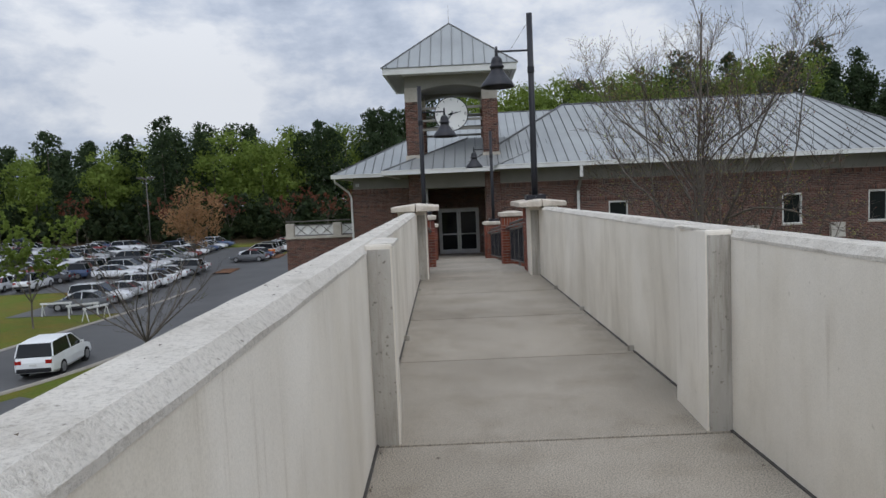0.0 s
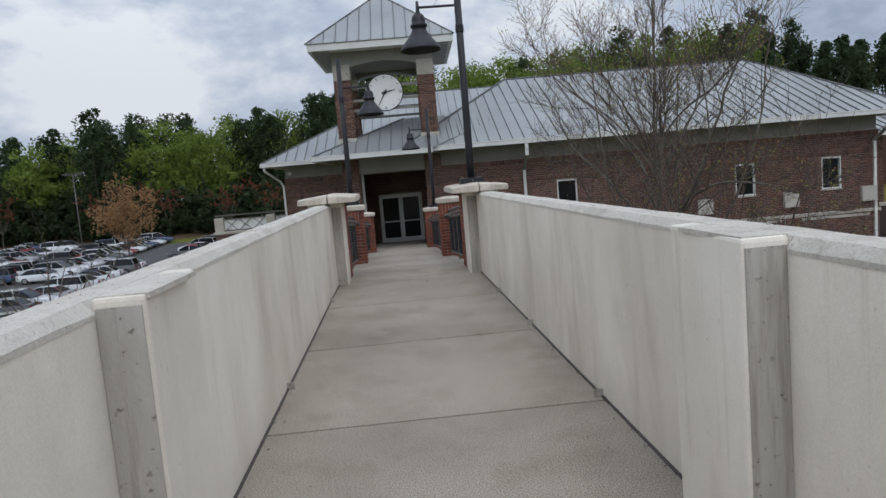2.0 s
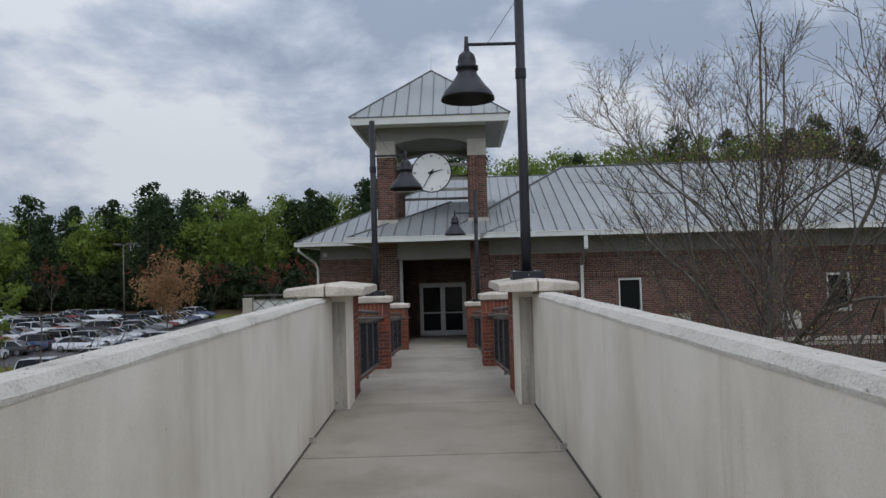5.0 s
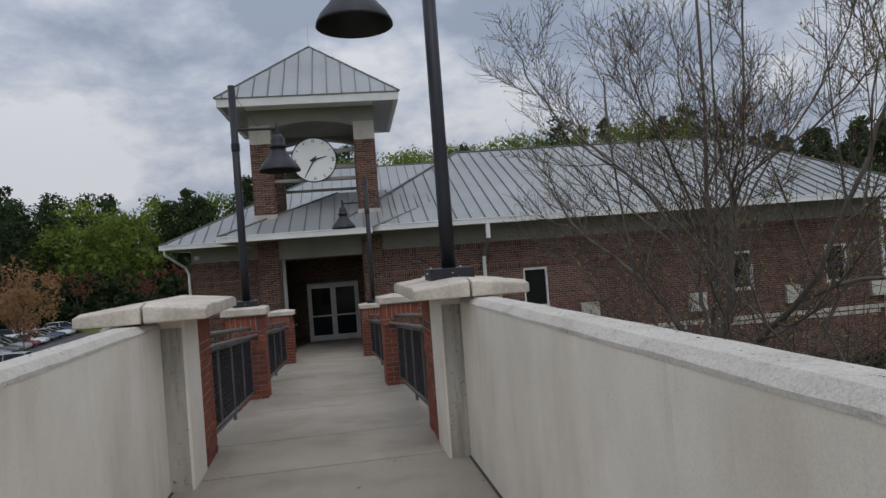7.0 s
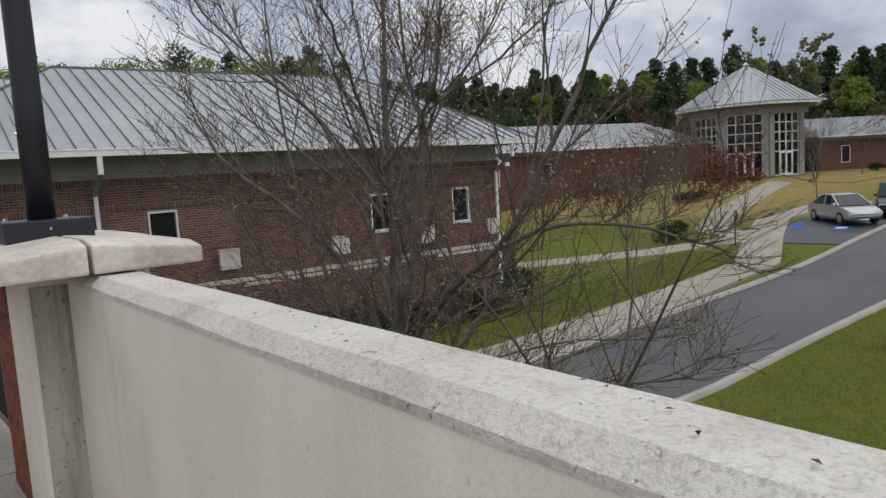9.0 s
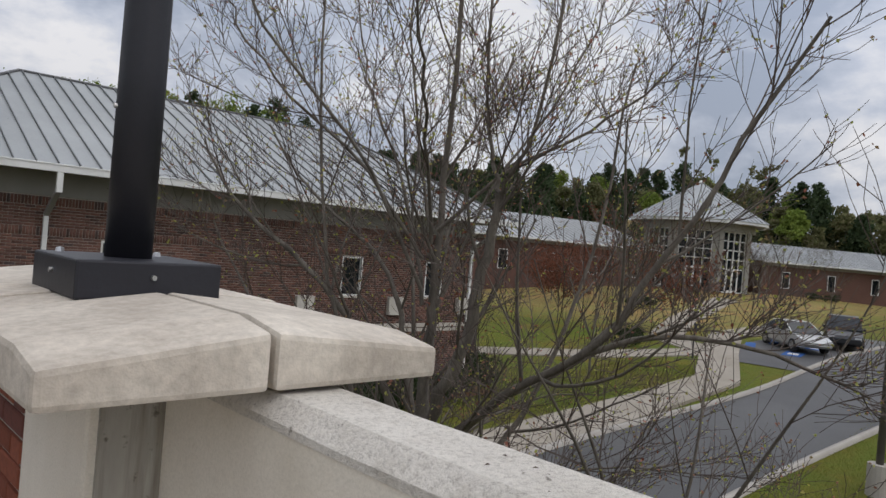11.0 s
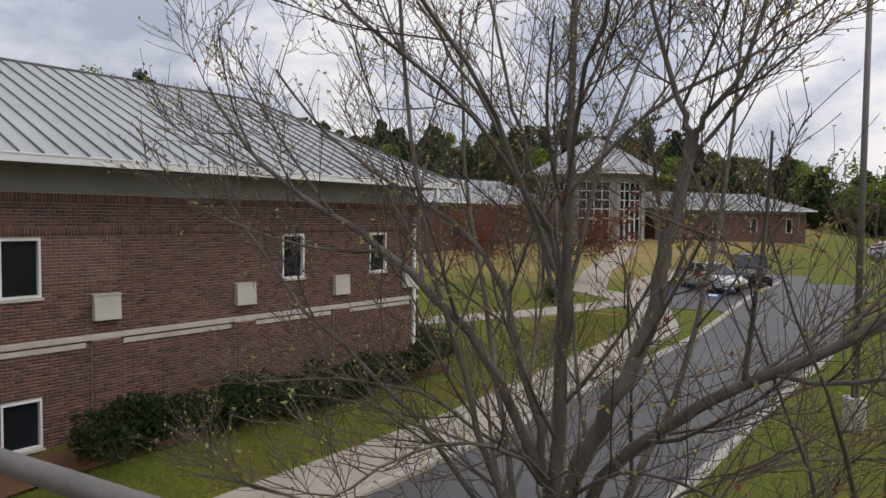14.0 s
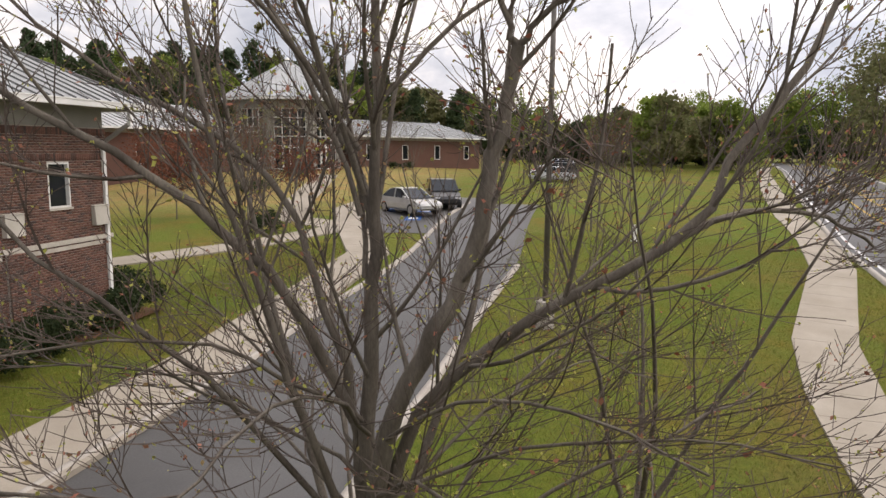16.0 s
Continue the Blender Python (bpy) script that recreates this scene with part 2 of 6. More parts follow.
def grass_ground():
    m = Mat("lawn", 0.95, 0, 0.15)
    a = m.ramp(m.noise(0.16, 5, 0.6), [(0.3, (0.17, 0.13, 0.045)), (0.45, (0.145, 0.15, 0.03)), (0.7, (0.115, 0.16, 0.022))])
    st = m.t.nodes.new("ShaderNodeSeparateXYZ")
    m.link(m.co.outputs["Object"], st.inputs[0])
    far = m.t.nodes.new("ShaderNodeMapRange")
    far.inputs["From Min"].default_value, far.inputs["From Max"].default_value = 26.0, 34.0
    m.link(st.outputs["Y"], far.inputs["Value"])
    dry = m.ramp(m.noise(0.4, 4), [(0.3, (0.26, 0.2, 0.085)), (0.7, (0.34, 0.27, 0.12))])
    east = m.t.nodes.new("ShaderNodeMapRange")
    east.inputs["From Min"].default_value, east.inputs["From Max"].default_value = 34.0, 42.0
    m.link(st.outputs["X"], east.inputs["Value"])
    both = m.t.nodes.new("ShaderNodeMath")
    both.operation = "MULTIPLY"
    m.link(far.outputs["Result"], both.inputs[0])
    m.link(east.outputs["Result"], both.inputs[1])
    a = m.mix(both.outputs[0], a, dry)
    wood = m.t.nodes.new("ShaderNodeMapRange")
    wood.inputs["From Min"].default_value, wood.inputs["From Max"].default_value = 112.0, 117.0
    m.link(st.outputs["Y"], wood.inputs["Value"])
    a = m.mix(wood.outputs["Result"], a, m.ramp(m.noise(0.8, 4), [(0.3, (0.05, 0.036, 0.022)), (0.7, (0.1, 0.072, 0.045))]))
    patch = m.ramp(m.noise(0.55, 5, 0.7), [(0.32, (1.3, 0.98, 0.95)), (0.5, (1.0, 1.0, 0.9)), (0.66, (0.86, 1.04, 0.8))])
    a = m.mix(1.0, a, patch, "MULTIPLY")
    g = m.ramp(m.noise(9, 5, 0.8), [(0.3, (0.55, 0.58, 0.5)), (0.7, (1.2, 1.15, 1.1))])
    g2 = m.ramp(m.noise(60, 3, 0.8), [(0.3, (0.6, 0.6, 0.6)), (0.7, (1.2, 1.2, 1.2))])
    m.color(m.mix(1.0, m.mix(1.0, a, g, "MULTIPLY"), g2, "MULTIPLY"))
    m.bump(m.noise(30, 4, 0.8), 0.8, 0.05)
    return m.m


M_WALL, M_COPE, M_PIER, M_DECK = wall_concrete(), coping_concrete(), pier_concrete(), deck_concrete()
M_CAP = two("cast_stone_cap", (0.44, 0.38, 0.31), (0.7, 0.63, 0.53), 4.5, 40, 0.95, grain=0.32, bump=0.5)
M_BRICK_NEAR = brick_clay("red_brick", False, [(0, (0.2, 0.06, 0.035)), (0.4, (0.27, 0.085, 0.05)), (0.75, (0.23, 0.07, 0.045)), (1, (0.14, 0.055, 0.045))])
M_BRICK_WALL = brick_clay("wall_brick", True, [(0, (0.1, 0.054, 0.042)), (0.35, (0.205, 0.105, 0.078)), (0.7, (0.155, 0.08, 0.062)), (1, (0.07, 0.05, 0.046))])
M_BRICK_PART = brick_clay("facing_brick", False, [(0, (0.1, 0.054, 0.042)), (0.35, (0.205, 0.105, 0.078)), (0.7, (0.155, 0.08, 0.062)), (1, (0.07, 0.05, 0.046))])
M_MORTAR = two("mortar", (0.3, 0.27, 0.23), (0.4, 0.37, 0.32), 4, 80, 0.95)
M_MORTAR_DARK = two("dark_mortar", (0.36, 0.315, 0.27), (0.45, 0.4, 0.345), 4, 80, 0.95)
M_STONE = two("limestone_band", (0.42, 0.38, 0.32), (0.54, 0.5, 0.43), 2.5, 40, 0.9)
M_STUCCO = two("grey_stucco", (0.235, 0.225, 0.2), (0.3, 0.285, 0.255), 0.8, 90, 0.9, grain=0.12)
M_TRIM = two("white_trim", (0.6, 0.6, 0.57), (0.74, 0.74, 0.71), 1.2, 50, 0.5, grain=0.1, bump=0.05)
M_ROOF = two("standing_seam_metal", (0.27, 0.283, 0.28), (0.36, 0.375, 0.37), 0.35, 18, 0.45, 0.3, grain=0.12, bump=0.04)
M_SEAM = two("roof_seam", (0.12, 0.125, 0.125), (0.18, 0.185, 0.185), 0.8, 20, 0.5, 0.3, grain=0.15, bump=0.0)
M_FLASH = two("dark_flashing", (0.1, 0.1, 0.1), (0.16, 0.16, 0.16), 1, 20, 0.6, 0.2, bump=0)
M_BLACK = two("black_powder_coat", (0.012, 0.012, 0.016), (0.022, 0.022, 0.028), 3, 60, 0.45, 0.0, grain=0.2, bump=0.1)
M_RAIL = two("taupe_rail", (0.11, 0.1, 0.09), (0.17, 0.155, 0.14), 4, 80, 0.5, 0.2, grain=0.3, bump=0.1)
M_ALU = two("aluminium_frame", (0.5, 0.5, 0.49), (0.62, 0.62, 0.6), 2, 40, 0.45, 0.3, grain=0.1, bump=0)
M_BOLT = two("bolt_steel", (0.5, 0.5, 0.5), (0.6, 0.6, 0.6), 9, 50, 0.3, 0.9, bump=0)
M_FACE = two("clock_face", (0.72, 0.72, 0.7), (0.8, 0.8, 0.78), 1, 30, 0.5, grain=0.05, bump=0)
M_ASPHALT = two("asphalt", (0.056, 0.055, 0.054), (0.09, 0.088, 0.086), 0.35, 30, 0.55, grain=0.35, bump=0.3)
M_WALK = two("pavement_concrete", (0.27, 0.235, 0.185), (0.36, 0.32, 0.26), 0.7, 40, 0.92, grain=0.2)
M_BOX = two("beige_box_paint", (0.4, 0.375, 0.32), (0.52, 0.49, 0.43), 1.5, 40, 0.7, grain=0.15, bump=0.05)
# concrete with the shade of joints and gaps put into its colour
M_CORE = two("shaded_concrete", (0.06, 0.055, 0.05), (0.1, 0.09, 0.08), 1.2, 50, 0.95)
M_DEBRIS = leafy("leaf_litter", [(0, (0.03, 0.02, 0.014)), (0.6, (0.07, 0.045, 0.03)), (1, (0.13, 0.09, 0.05))])
M_BLADE = leafy("grass_blades", [(0, (0.11, 0.14, 0.022)), (0.5, (0.15, 0.175, 0.03)), (0.85, (0.2, 0.17, 0.06)), (1, (0.24, 0.19, 0.08))])
M_KERB = two("kerb_concrete", (0.34, 0.31, 0.27), (0.43, 0.4, 0.35), 1.2, 50, 0.92, grain=0.25)
M_YELLOW = two("yellow_line", (0.5, 0.3, 0.03), (0.6, 0.38, 0.05), 1, 30, 0.8, grain=0.4, bump=0)
M_WHITE = two("white_line", (0.6, 0.6, 0.58), (0.75, 0.75, 0.73), 1, 30, 0.8, grain=0.35, bump=0)
M_BLUE = two("blue_bay_paint", (0.02, 0.09, 0.3), (0.04, 0.14, 0.4), 1, 20, 0.8, grain=0.4, bump=0)
M_MULCH = two("pine_straw", (0.13, 0.06, 0.03), (0.22, 0.11, 0.055), 1.2, 40, 0.95, grain=0.5, bump=0.8, dist=0.03)
M_BARK = two("grey_bark", (0.092, 0.077, 0.062), (0.21, 0.183, 0.15), 5, 60, 0.95, stretch=(1, 1, 0.3), grain=0.45, bump=0.6, dist=0.01)
M_TWIG = two("twig_bark", (0.07, 0.052, 0.042), (0.12, 0.095, 0.08), 3, 40, 0.9, bump=0)
M_BUD = leafy("spring_buds", [(0, (0.34, 0.38, 0.08)), (0.5, (0.42, 0.4, 0.12)), (0.72, (0.3, 0.17, 0.11)), (1, (0.42, 0.16, 0.12))])
M_RUST = leafy("rusty_spring_leaves", [(0, (0.36, 0.2, 0.09)), (0.5, (0.33, 0.19, 0.1)), (1, (0.42, 0.26, 0.13))])
M_RED = leafy("red_spring_leaves", [(0, (0.2, 0.06, 0.04)), (0.5, (0.16, 0.07, 0.04)), (1, (0.26, 0.1, 0.06))])
M_GREEN = leafy("fresh_leaves", [(0, (0.14, 0.2, 0.038)), (0.5, (0.175, 0.24, 0.046)), (1, (0.21, 0.275, 0.06))])
M_PINE = leafy("pine_needles", [(0, (0.034, 0.056, 0.026)), (0.5, (0.05, 0.078, 0.034)), (1, (0.07, 0.1, 0.045))])
M_OLIVE = leafy("olive_leaves", [(0, (0.12, 0.135, 0.055)), (0.5, (0.155, 0.16, 0.07)), (1, (0.185, 0.165, 0.085))])
M_SHRUB = leafy("shrub_leaves", [(0, (0.02, 0.035, 0.014)), (0.6, (0.035, 0.055, 0.02)), (1, (0.05, 0.065, 0.025))])
M_CAR = car_paint()
M_TYRE = two("tyre_rubber", (0.015, 0.015, 0.015), (0.03, 0.03, 0.03), 5, 60, 0.9, bump=0)
M_RIM = two("alloy_rim", (0.4, 0.4, 0.4), (0.55, 0.55, 0.55), 5, 60, 0.35, 0.8, bump=0)
M_TAIL = two("red_tail_light", (0.3, 0.01, 0.01), (0.4, 0.02, 0.015), 5, 60, 0.25, bump=0)
M_LAMP = two("clear_headlight", (0.5, 0.5, 0.5), (0.65, 0.65, 0.65), 5, 60, 0.2, bump=0)
# near-black colour stands in for the shade indoors
M_ROOM_SHADE = two("painted_interior_shade", (0.012, 0.012, 0.014), (0.03, 0.028, 0.026), 0.7, 20, 0.9, bump=0)
M_LAWN = grass_ground()


def glass_dark():
    m = Mat("tinted_glass", 0.06, 0.0, 0.25)
    m.color(m.ramp(m.noise(0.5, 2), [(0.3, (0.008, 0.01, 0.012)), (0.7, (0.014, 0.017, 0.02))]))
    return m.m


M_GLASS = glass_dark()

# ---- mesh tools ----


class MB:
    """Collects vertices and faces of one mesh."""

    def __init__(self):
        self.v, self.f = [], []

    def quad(self, a, b, c, d):
        n = len(self.v)
        self.v += [a, b, c, d]
        self.f.append((n, n + 1, n + 2, n + 3))
        return self

    def poly(self, pts):
        n = len(self.v)
        self.v += list(pts)
        self.f.append(tuple(range(n, n + len(pts))))
        return self

    def box(self, x0, x1, y0, y1, z0, z1):
        n = len(self.v)
        self.v += [(x0, y0, z0), (x1, y0, z0), (x1, y1, z0), (x0, y1, z0), (x0, y0, z1), (x1, y0, z1), (x1, y1, z1), (x0, y1, z1)]
        self.f += [(n, n + 3, n + 2, n + 1), (n + 4, n + 5, n + 6, n + 7), (n, n + 1, n + 5, n + 4), (n + 1, n + 2, n + 6, n + 5),
                   (n + 2, n + 3, n + 7, n + 6), (n + 3, n, n + 4, n + 7)]
        return self

    def prism(self, base, top):
        """Two loops of the same count, joined by sides."""
        n, k = len(self.v), len(base)
        self.v += list(base) + list(top)
        self.f.append(tuple(reversed(range(n, n + k))))
        self.f.append(tuple(range(n + k, n + 2 * k)))
        self.f += [(n + i, n + (i + 1) % k, n + k + (i + 1) % k, n + k + i) for i in range(k)]
        return self

    def tube(self, p0, p1, r0, r1=None, sides=8, caps=True):
        r1 = r0 if r1 is None else r1
        a, b = Vector(p0), Vector(p1)
        d = (b - a).normalized()
        s = d.orthogonal().normalized()
        q = d.cross(s)
        n = len(self.v)
        for c, r in ((a, r0), (b, r1)):
            for i in range(sides):
                w = 2 * math.pi * i / sides
                self.v.append(tuple(c + s * (r * math.cos(w)) + q * (r * math.sin(w))))
        self.f += [(n + i, n + (i + 1) % sides, n + sides + (i + 1) % sides, n + sides + i) for i in range(sides)]
        if caps:
            self.f.append(tuple(reversed(range(n, n + sides))))
            self.f.append(tuple(range(n + sides, n + 2 * sides)))
        return self

    def path(self, pts, radii, sides=8, caps=True):
        """A tube along a line of points."""
        n = len(self.v)
        pts = [Vector(p) for p in pts]
        side = None
        for i, p in enumerate(pts):
            d = (pts[min(i + 1, len(pts) - 1)] - pts[max(i - 1, 0)]).normalized()
            side = d.orthogonal().normalized() if side is None else (side - d * side.dot(d)).normalized()
            q = d.cross(side)
            for k in range(sides):
                w = 2 * math.pi * k / sides
                self.v.append(tuple(p + side * (radii[i] * math.cos(w)) + q * (radii[i] * math.sin(w))))
        for i in range(len(pts) - 1):
            o = n + i * sides
            self.f += [(o + k, o + (k + 1) % sides, o + sides + (k + 1) % sides, o + sides + k) for k in range(sides)]
        if caps:
            self.f.append(tuple(reversed(range(n, n + sides))))
            o = n + (len(pts) - 1) * sides
            self.f.append(tuple(range(o, o + sides)))
        return self

    def lathe(self, profile, centre=(0, 0, 0), sides=24):
        """Turns (radius, height) pairs about the vertical."""
        n, k = len(self.v), len(profile)
        for i in range(sides):
            w = 2 * math.pi * i / sides
            for r, z in profile:
                self.v.append((centre[0] + r * math.cos(w), centre[1] + r * math.sin(w), centre[2] + z))
        for i in range(sides):
            j = (i + 1) % sides
            self.f += [(n + i * k + a, n + j * k + a, n + j * k + a + 1, n + i * k + a + 1) for a in range(k - 1)]
        return self

    def mesh(self, name, mat, bevel=0.0, smooth=False, segments=2):
        me = bpy.data.meshes.new(name)
        me.from_pydata(self.v, [], self.f)
        if bevel:
            bm = bmesh.new()
            bm.from_mesh(me)
            bmesh.ops.remove_doubles(bm, verts=bm.verts, dist=1e-5)
            bmesh.ops.bevel(bm, geom=[e for e in bm.edges if len(e.link_faces) == 2 and e.calc_face_angle(0) > 0.4], offset=bevel, segments=segments, profile=0.6, affect="EDGES", clamp_overlap=True)
            bm.to_mesh(me)
            bm.free()
        me.materials.append(mat)
        if smooth:
            me.polygons.foreach_set("use_smooth", [True] * len(me.polygons))
        me.update()
        return me


def part(name, shape, mat, parent=None, label="", bevel=0.0, smooth=False, at=None, kind=""):
    me = shape if isinstance(shape, bpy.types.Mesh) else shape.mesh(name, mat, bevel, smooth)
    ob = new(name, me)
    ob.parent = parent
    if at is not None:
        ob.matrix_basis = at
    if label or kind:
        tagged(ob, label, kind=kind)
    return ob


def thing(name, at, label, category, group="", kind=""):
    return tagged(new_at(name, at), label, category, group, kind)


def new_at(name, at):
    ob = new(name)
    ob.empty_display_size = 0.2
    ob.matrix_basis = at
    return ob


def bulk(name, verts, faces, mat, parent=None, at=None):
    """A large mesh out of arrays: verts (n, 3), faces (m, 3 or 4)."""
    me = bpy.data.meshes.new(name)
    verts, faces = np.asarray(verts, np.float32), np.asarray(faces, np.int32)
    k = faces.shape[1]
    me.vertices.add(len(verts))
    me.vertices.foreach_set("co", verts.ravel())
    me.loops.add(faces.size)
    me.loops.foreach_set("vertex_index", faces.ravel())
    me.polygons.add(len(faces))
    me.polygons.foreach_set("loop_start", np.arange(0, faces.size, k, dtype=np.int32))
    me.polygons.foreach_set("loop_total", np.full(len(faces), k, np.int32))
    me.update(calc_edges=True)
    me.materials.append(mat)
    ob = new(name, me)
    ob.parent = parent
    if at is not None:
        ob.matrix_basis = at
    return ob


# ---- the lie of the land ----


def smooth01(t):
    t = np.clip(t, 0, 1)
    return t * t * (3 - 2 * t)


def land(x, y):
    """Height of the ground: it falls to the west of the bridge and climbs to the east."""
    x, y = np.asarray(x, float), np.asarray(y, float)
    z = -3.86 + 0.062 * np.clip(x - 15, 0, 24) + 0.02 * np.clip(x - 39, 0, 60)
    z = z + 1.0 * smooth01((x - 34) / 26) * smooth01((y - 27) / 14)
    z = z - 2.5 * smooth01((2 - x) / 22)
    z = z + 0.02 * np.clip(y - 60, 0, 80) * smooth01((0 - x) / 20)
    z = z + 0.5 * smooth01((24 - x) / 8) * smooth01((y - 24) / 4) * smooth01((x - 0) / 8)
    r = np.hypot(x, y - 20)
    z = z + (3 + 8 * smooth01((x + 40) / 70)) * smooth01((r - 95) / 60) * smooth01((y - 15) / 60)
    return z

# ---- the bridge ----
HALF, TOP = 1.042, 1.175
FLAT_END, FALL = 14.9, 0.072


def deck_z(y):
    return 0.0 if y < FLAT_END else -(y - FLAT_END) * FALL


floor = thing("floor", pose(0, 0, 0), "grey broom-finished concrete walkway of jointed slabs", "walkway", kind="structure")
core = MB()
core.prism([(-1.24, -9, -0.5), (1.24, -9, -0.5), (1.24, FLAT_END, -0.5), (-1.24, FLAT_END, -0.5)],
           [(-1.24, -9, -0.125), (1.24, -9, -0.125), (1.24, FLAT_END, -0.125), (-1.24, FLAT_END, -0.125)])
ZE = deck_z(38.0)
core.prism([(-1.24, FLAT_END, -0.5), (1.24, FLAT_END, -0.5), (1.24, 38, ZE - 0.5), (-1.24, 38, ZE - 0.5)],
           [(-1.24, FLAT_END, -0.125), (1.24, FLAT_END, -0.125), (1.24, 38, ZE - 0.125), (-1.24, 38, ZE - 0.125)])
# dark deck colour paints the shade seen down the slab joints
part("deck", core, M_CORE, floor, "concrete deck under the slabs, coloured dark for the shade in the joints")
cuts = [-8.2 + 2.035 * i for i in range(12)] + [15.22 + 2.0 * i for i in range(12)]
for y0, y1 in zip(cuts, cuts[1:]):
    g = 0.011
    ys = [y0 + g, y1 - g]
    if y0 < FLAT_END < y1:
        ys = [y0 + g, FLAT_END, y1 - g]
    s = MB()
    for a, b in zip(ys, ys[1:]):
        za, zb = deck_z(a), deck_z(b)
        s.prism([(-1.05, a, za - 0.122), (1.05, a, za - 0.122), (1.05, b, zb - 0.122), (-1.05, b, zb - 0.122)],
                [(-1.05, a, za), (1.05, a, za), (1.05, b, zb), (-1.05, b, zb)])
    part("slab", s, M_DECK, floor, bevel=0.006)


def parapet(side, name):
    """Concrete parapet: panels with copings, pilasters and a pier at the end."""
    w = thing(name, pose(0, 0, 0), "off-white painted concrete parapet with weathered coping and rain streaks", "parapet", "bridge parapets", "structure")

    def sx(a, b):
        return (a, b) if side > 0 else (-b, -a)

    for y0, y1 in ((-9.0, -1.95), (-1.945, 6.07), (6.075, 13.98)):
        a, b = sx(HALF, HALF + 0.185)
        part("panel", MB().box(a, b, y0, y1, -0.5, TOP - 0.05), M_WALL, w)
        i, o = HALF * side, (HALF + 0.185) * side
        n = 9
        cp = MB()
        rows = []
        for k in range(n * 8 + 1):
            y = y0 + (y1 - y0) * k / (n * 8)
            j = [noise.noise((y * 3.1, side * 9 + q * 5.0, 0.3)) * 0.006 + noise.noise((y * 11, q, side)) * 0.003 for q in range(4)]
            prof = [(i - 0.003 * side, TOP - 0.052), (i - 0.003 * side, TOP - 0.036 + j[0]), (i + (0.03 + j[1]) * side, TOP + j[2] * 0.5),
                    (o - 0.02 * side, TOP + j[3] * 0.5), (o + 0.004 * side, TOP - 0.025), (o + 0.004 * side, TOP - 0.052)]
            rows.append([(px, y, pz) for px, pz in prof])
        base = len(cp.v)
        for r in rows:
            cp.v += r
        for k in range(len(rows) - 1):
            for q in range(6):
                m0, m1 = base + k * 6, base + (k + 1) * 6
                f = (m0 + q, m0 + (q + 1) % 6, m1 + (q + 1) % 6, m1 + q)
                cp.f.append(f if side < 0 else f[::-1])
        cp.f += [tuple(range(base, base + 6)), tuple(range(base + (len(rows) - 1) * 6, base + len(rows) * 6))]
        part("coping", cp, M_COPE, w, "weathered pitted concrete coping")
    for y0 in (-1.95, 6.07):
        a, b = sx(HALF - 0.145, HALF + 0.01)
        body = MB()
        inner, wall = (HALF - 0.145) * side, (HALF + 0.012) * side
        body.prism([(inner, y0 + 0.004, -0.1), (inner + 0.035 * side, y0 + 0.64, -0.1), (wall, y0 + 0.66, -0.1), (wall, y0 + 0.004, -0.1)],
                   [(inner, y0 + 0.004, TOP + 0.004), (inner + 0.035 * side, y0 + 0.64, TOP + 0.004), (wall, y0 + 0.66, TOP + 0.004), (wall, y0 + 0.004, TOP + 0.004)])
        part("pilaster", body, M_WALL, w, bevel=0.014)
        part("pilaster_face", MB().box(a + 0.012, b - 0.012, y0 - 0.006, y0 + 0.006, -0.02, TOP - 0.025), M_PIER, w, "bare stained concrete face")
        tp = MB().box(a + 0.012, b + 0.008, y0 + 0.02, y0 + 0.5, TOP - 0.01, TOP + 0.008)
        part("pilaster_top", tp, M_COPE, w)
    a, b = sx(HALF - 0.158, HALF + 0.33)
    part("end_pier", MB().box(a, b, 13.985, 14.475, -0.5, TOP + 0.01), M_WALL, w, bevel=0.02)
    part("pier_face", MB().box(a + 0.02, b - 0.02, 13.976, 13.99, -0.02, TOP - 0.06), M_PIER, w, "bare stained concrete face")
    return w


parapet(-1, "wall_west")
parapet(1, "wall_east")


# ---- brick pillars, caps, lamps and railings ----
def brick_mesh(l, d, h, name="brick", mat=None):
    """A brick with a softened face, centred."""
    c = 0.004
    b = MB()
    x, y, z = l / 2, d / 2, h / 2
    b.prism([(-x + c, -y, -z + c), (x - c, -y, -z + c), (x - c, -y, z - c), (-x + c, -y, z - c)][::-1],
            [(-x, -y + c, -z), (x, -y + c, -z), (x, -y + c, z), (-x, -y + c, z)][::-1])
    b.prism([(-x, -y + c, -z), (x, -y + c, -z), (x, -y + c, z), (-x, -y + c, z)][::-1],
            [(-x, y, -z), (x, y, -z), (x, y, z), (-x, y, z)][::-1])
    return b.mesh(name, mat or M_BRICK_NEAR)


BR = brick_mesh(0.194, 0.092, 0.057)
BS = brick_mesh(0.057, 0.092, 0.194, "soldier_brick")
rng = random.Random(4)


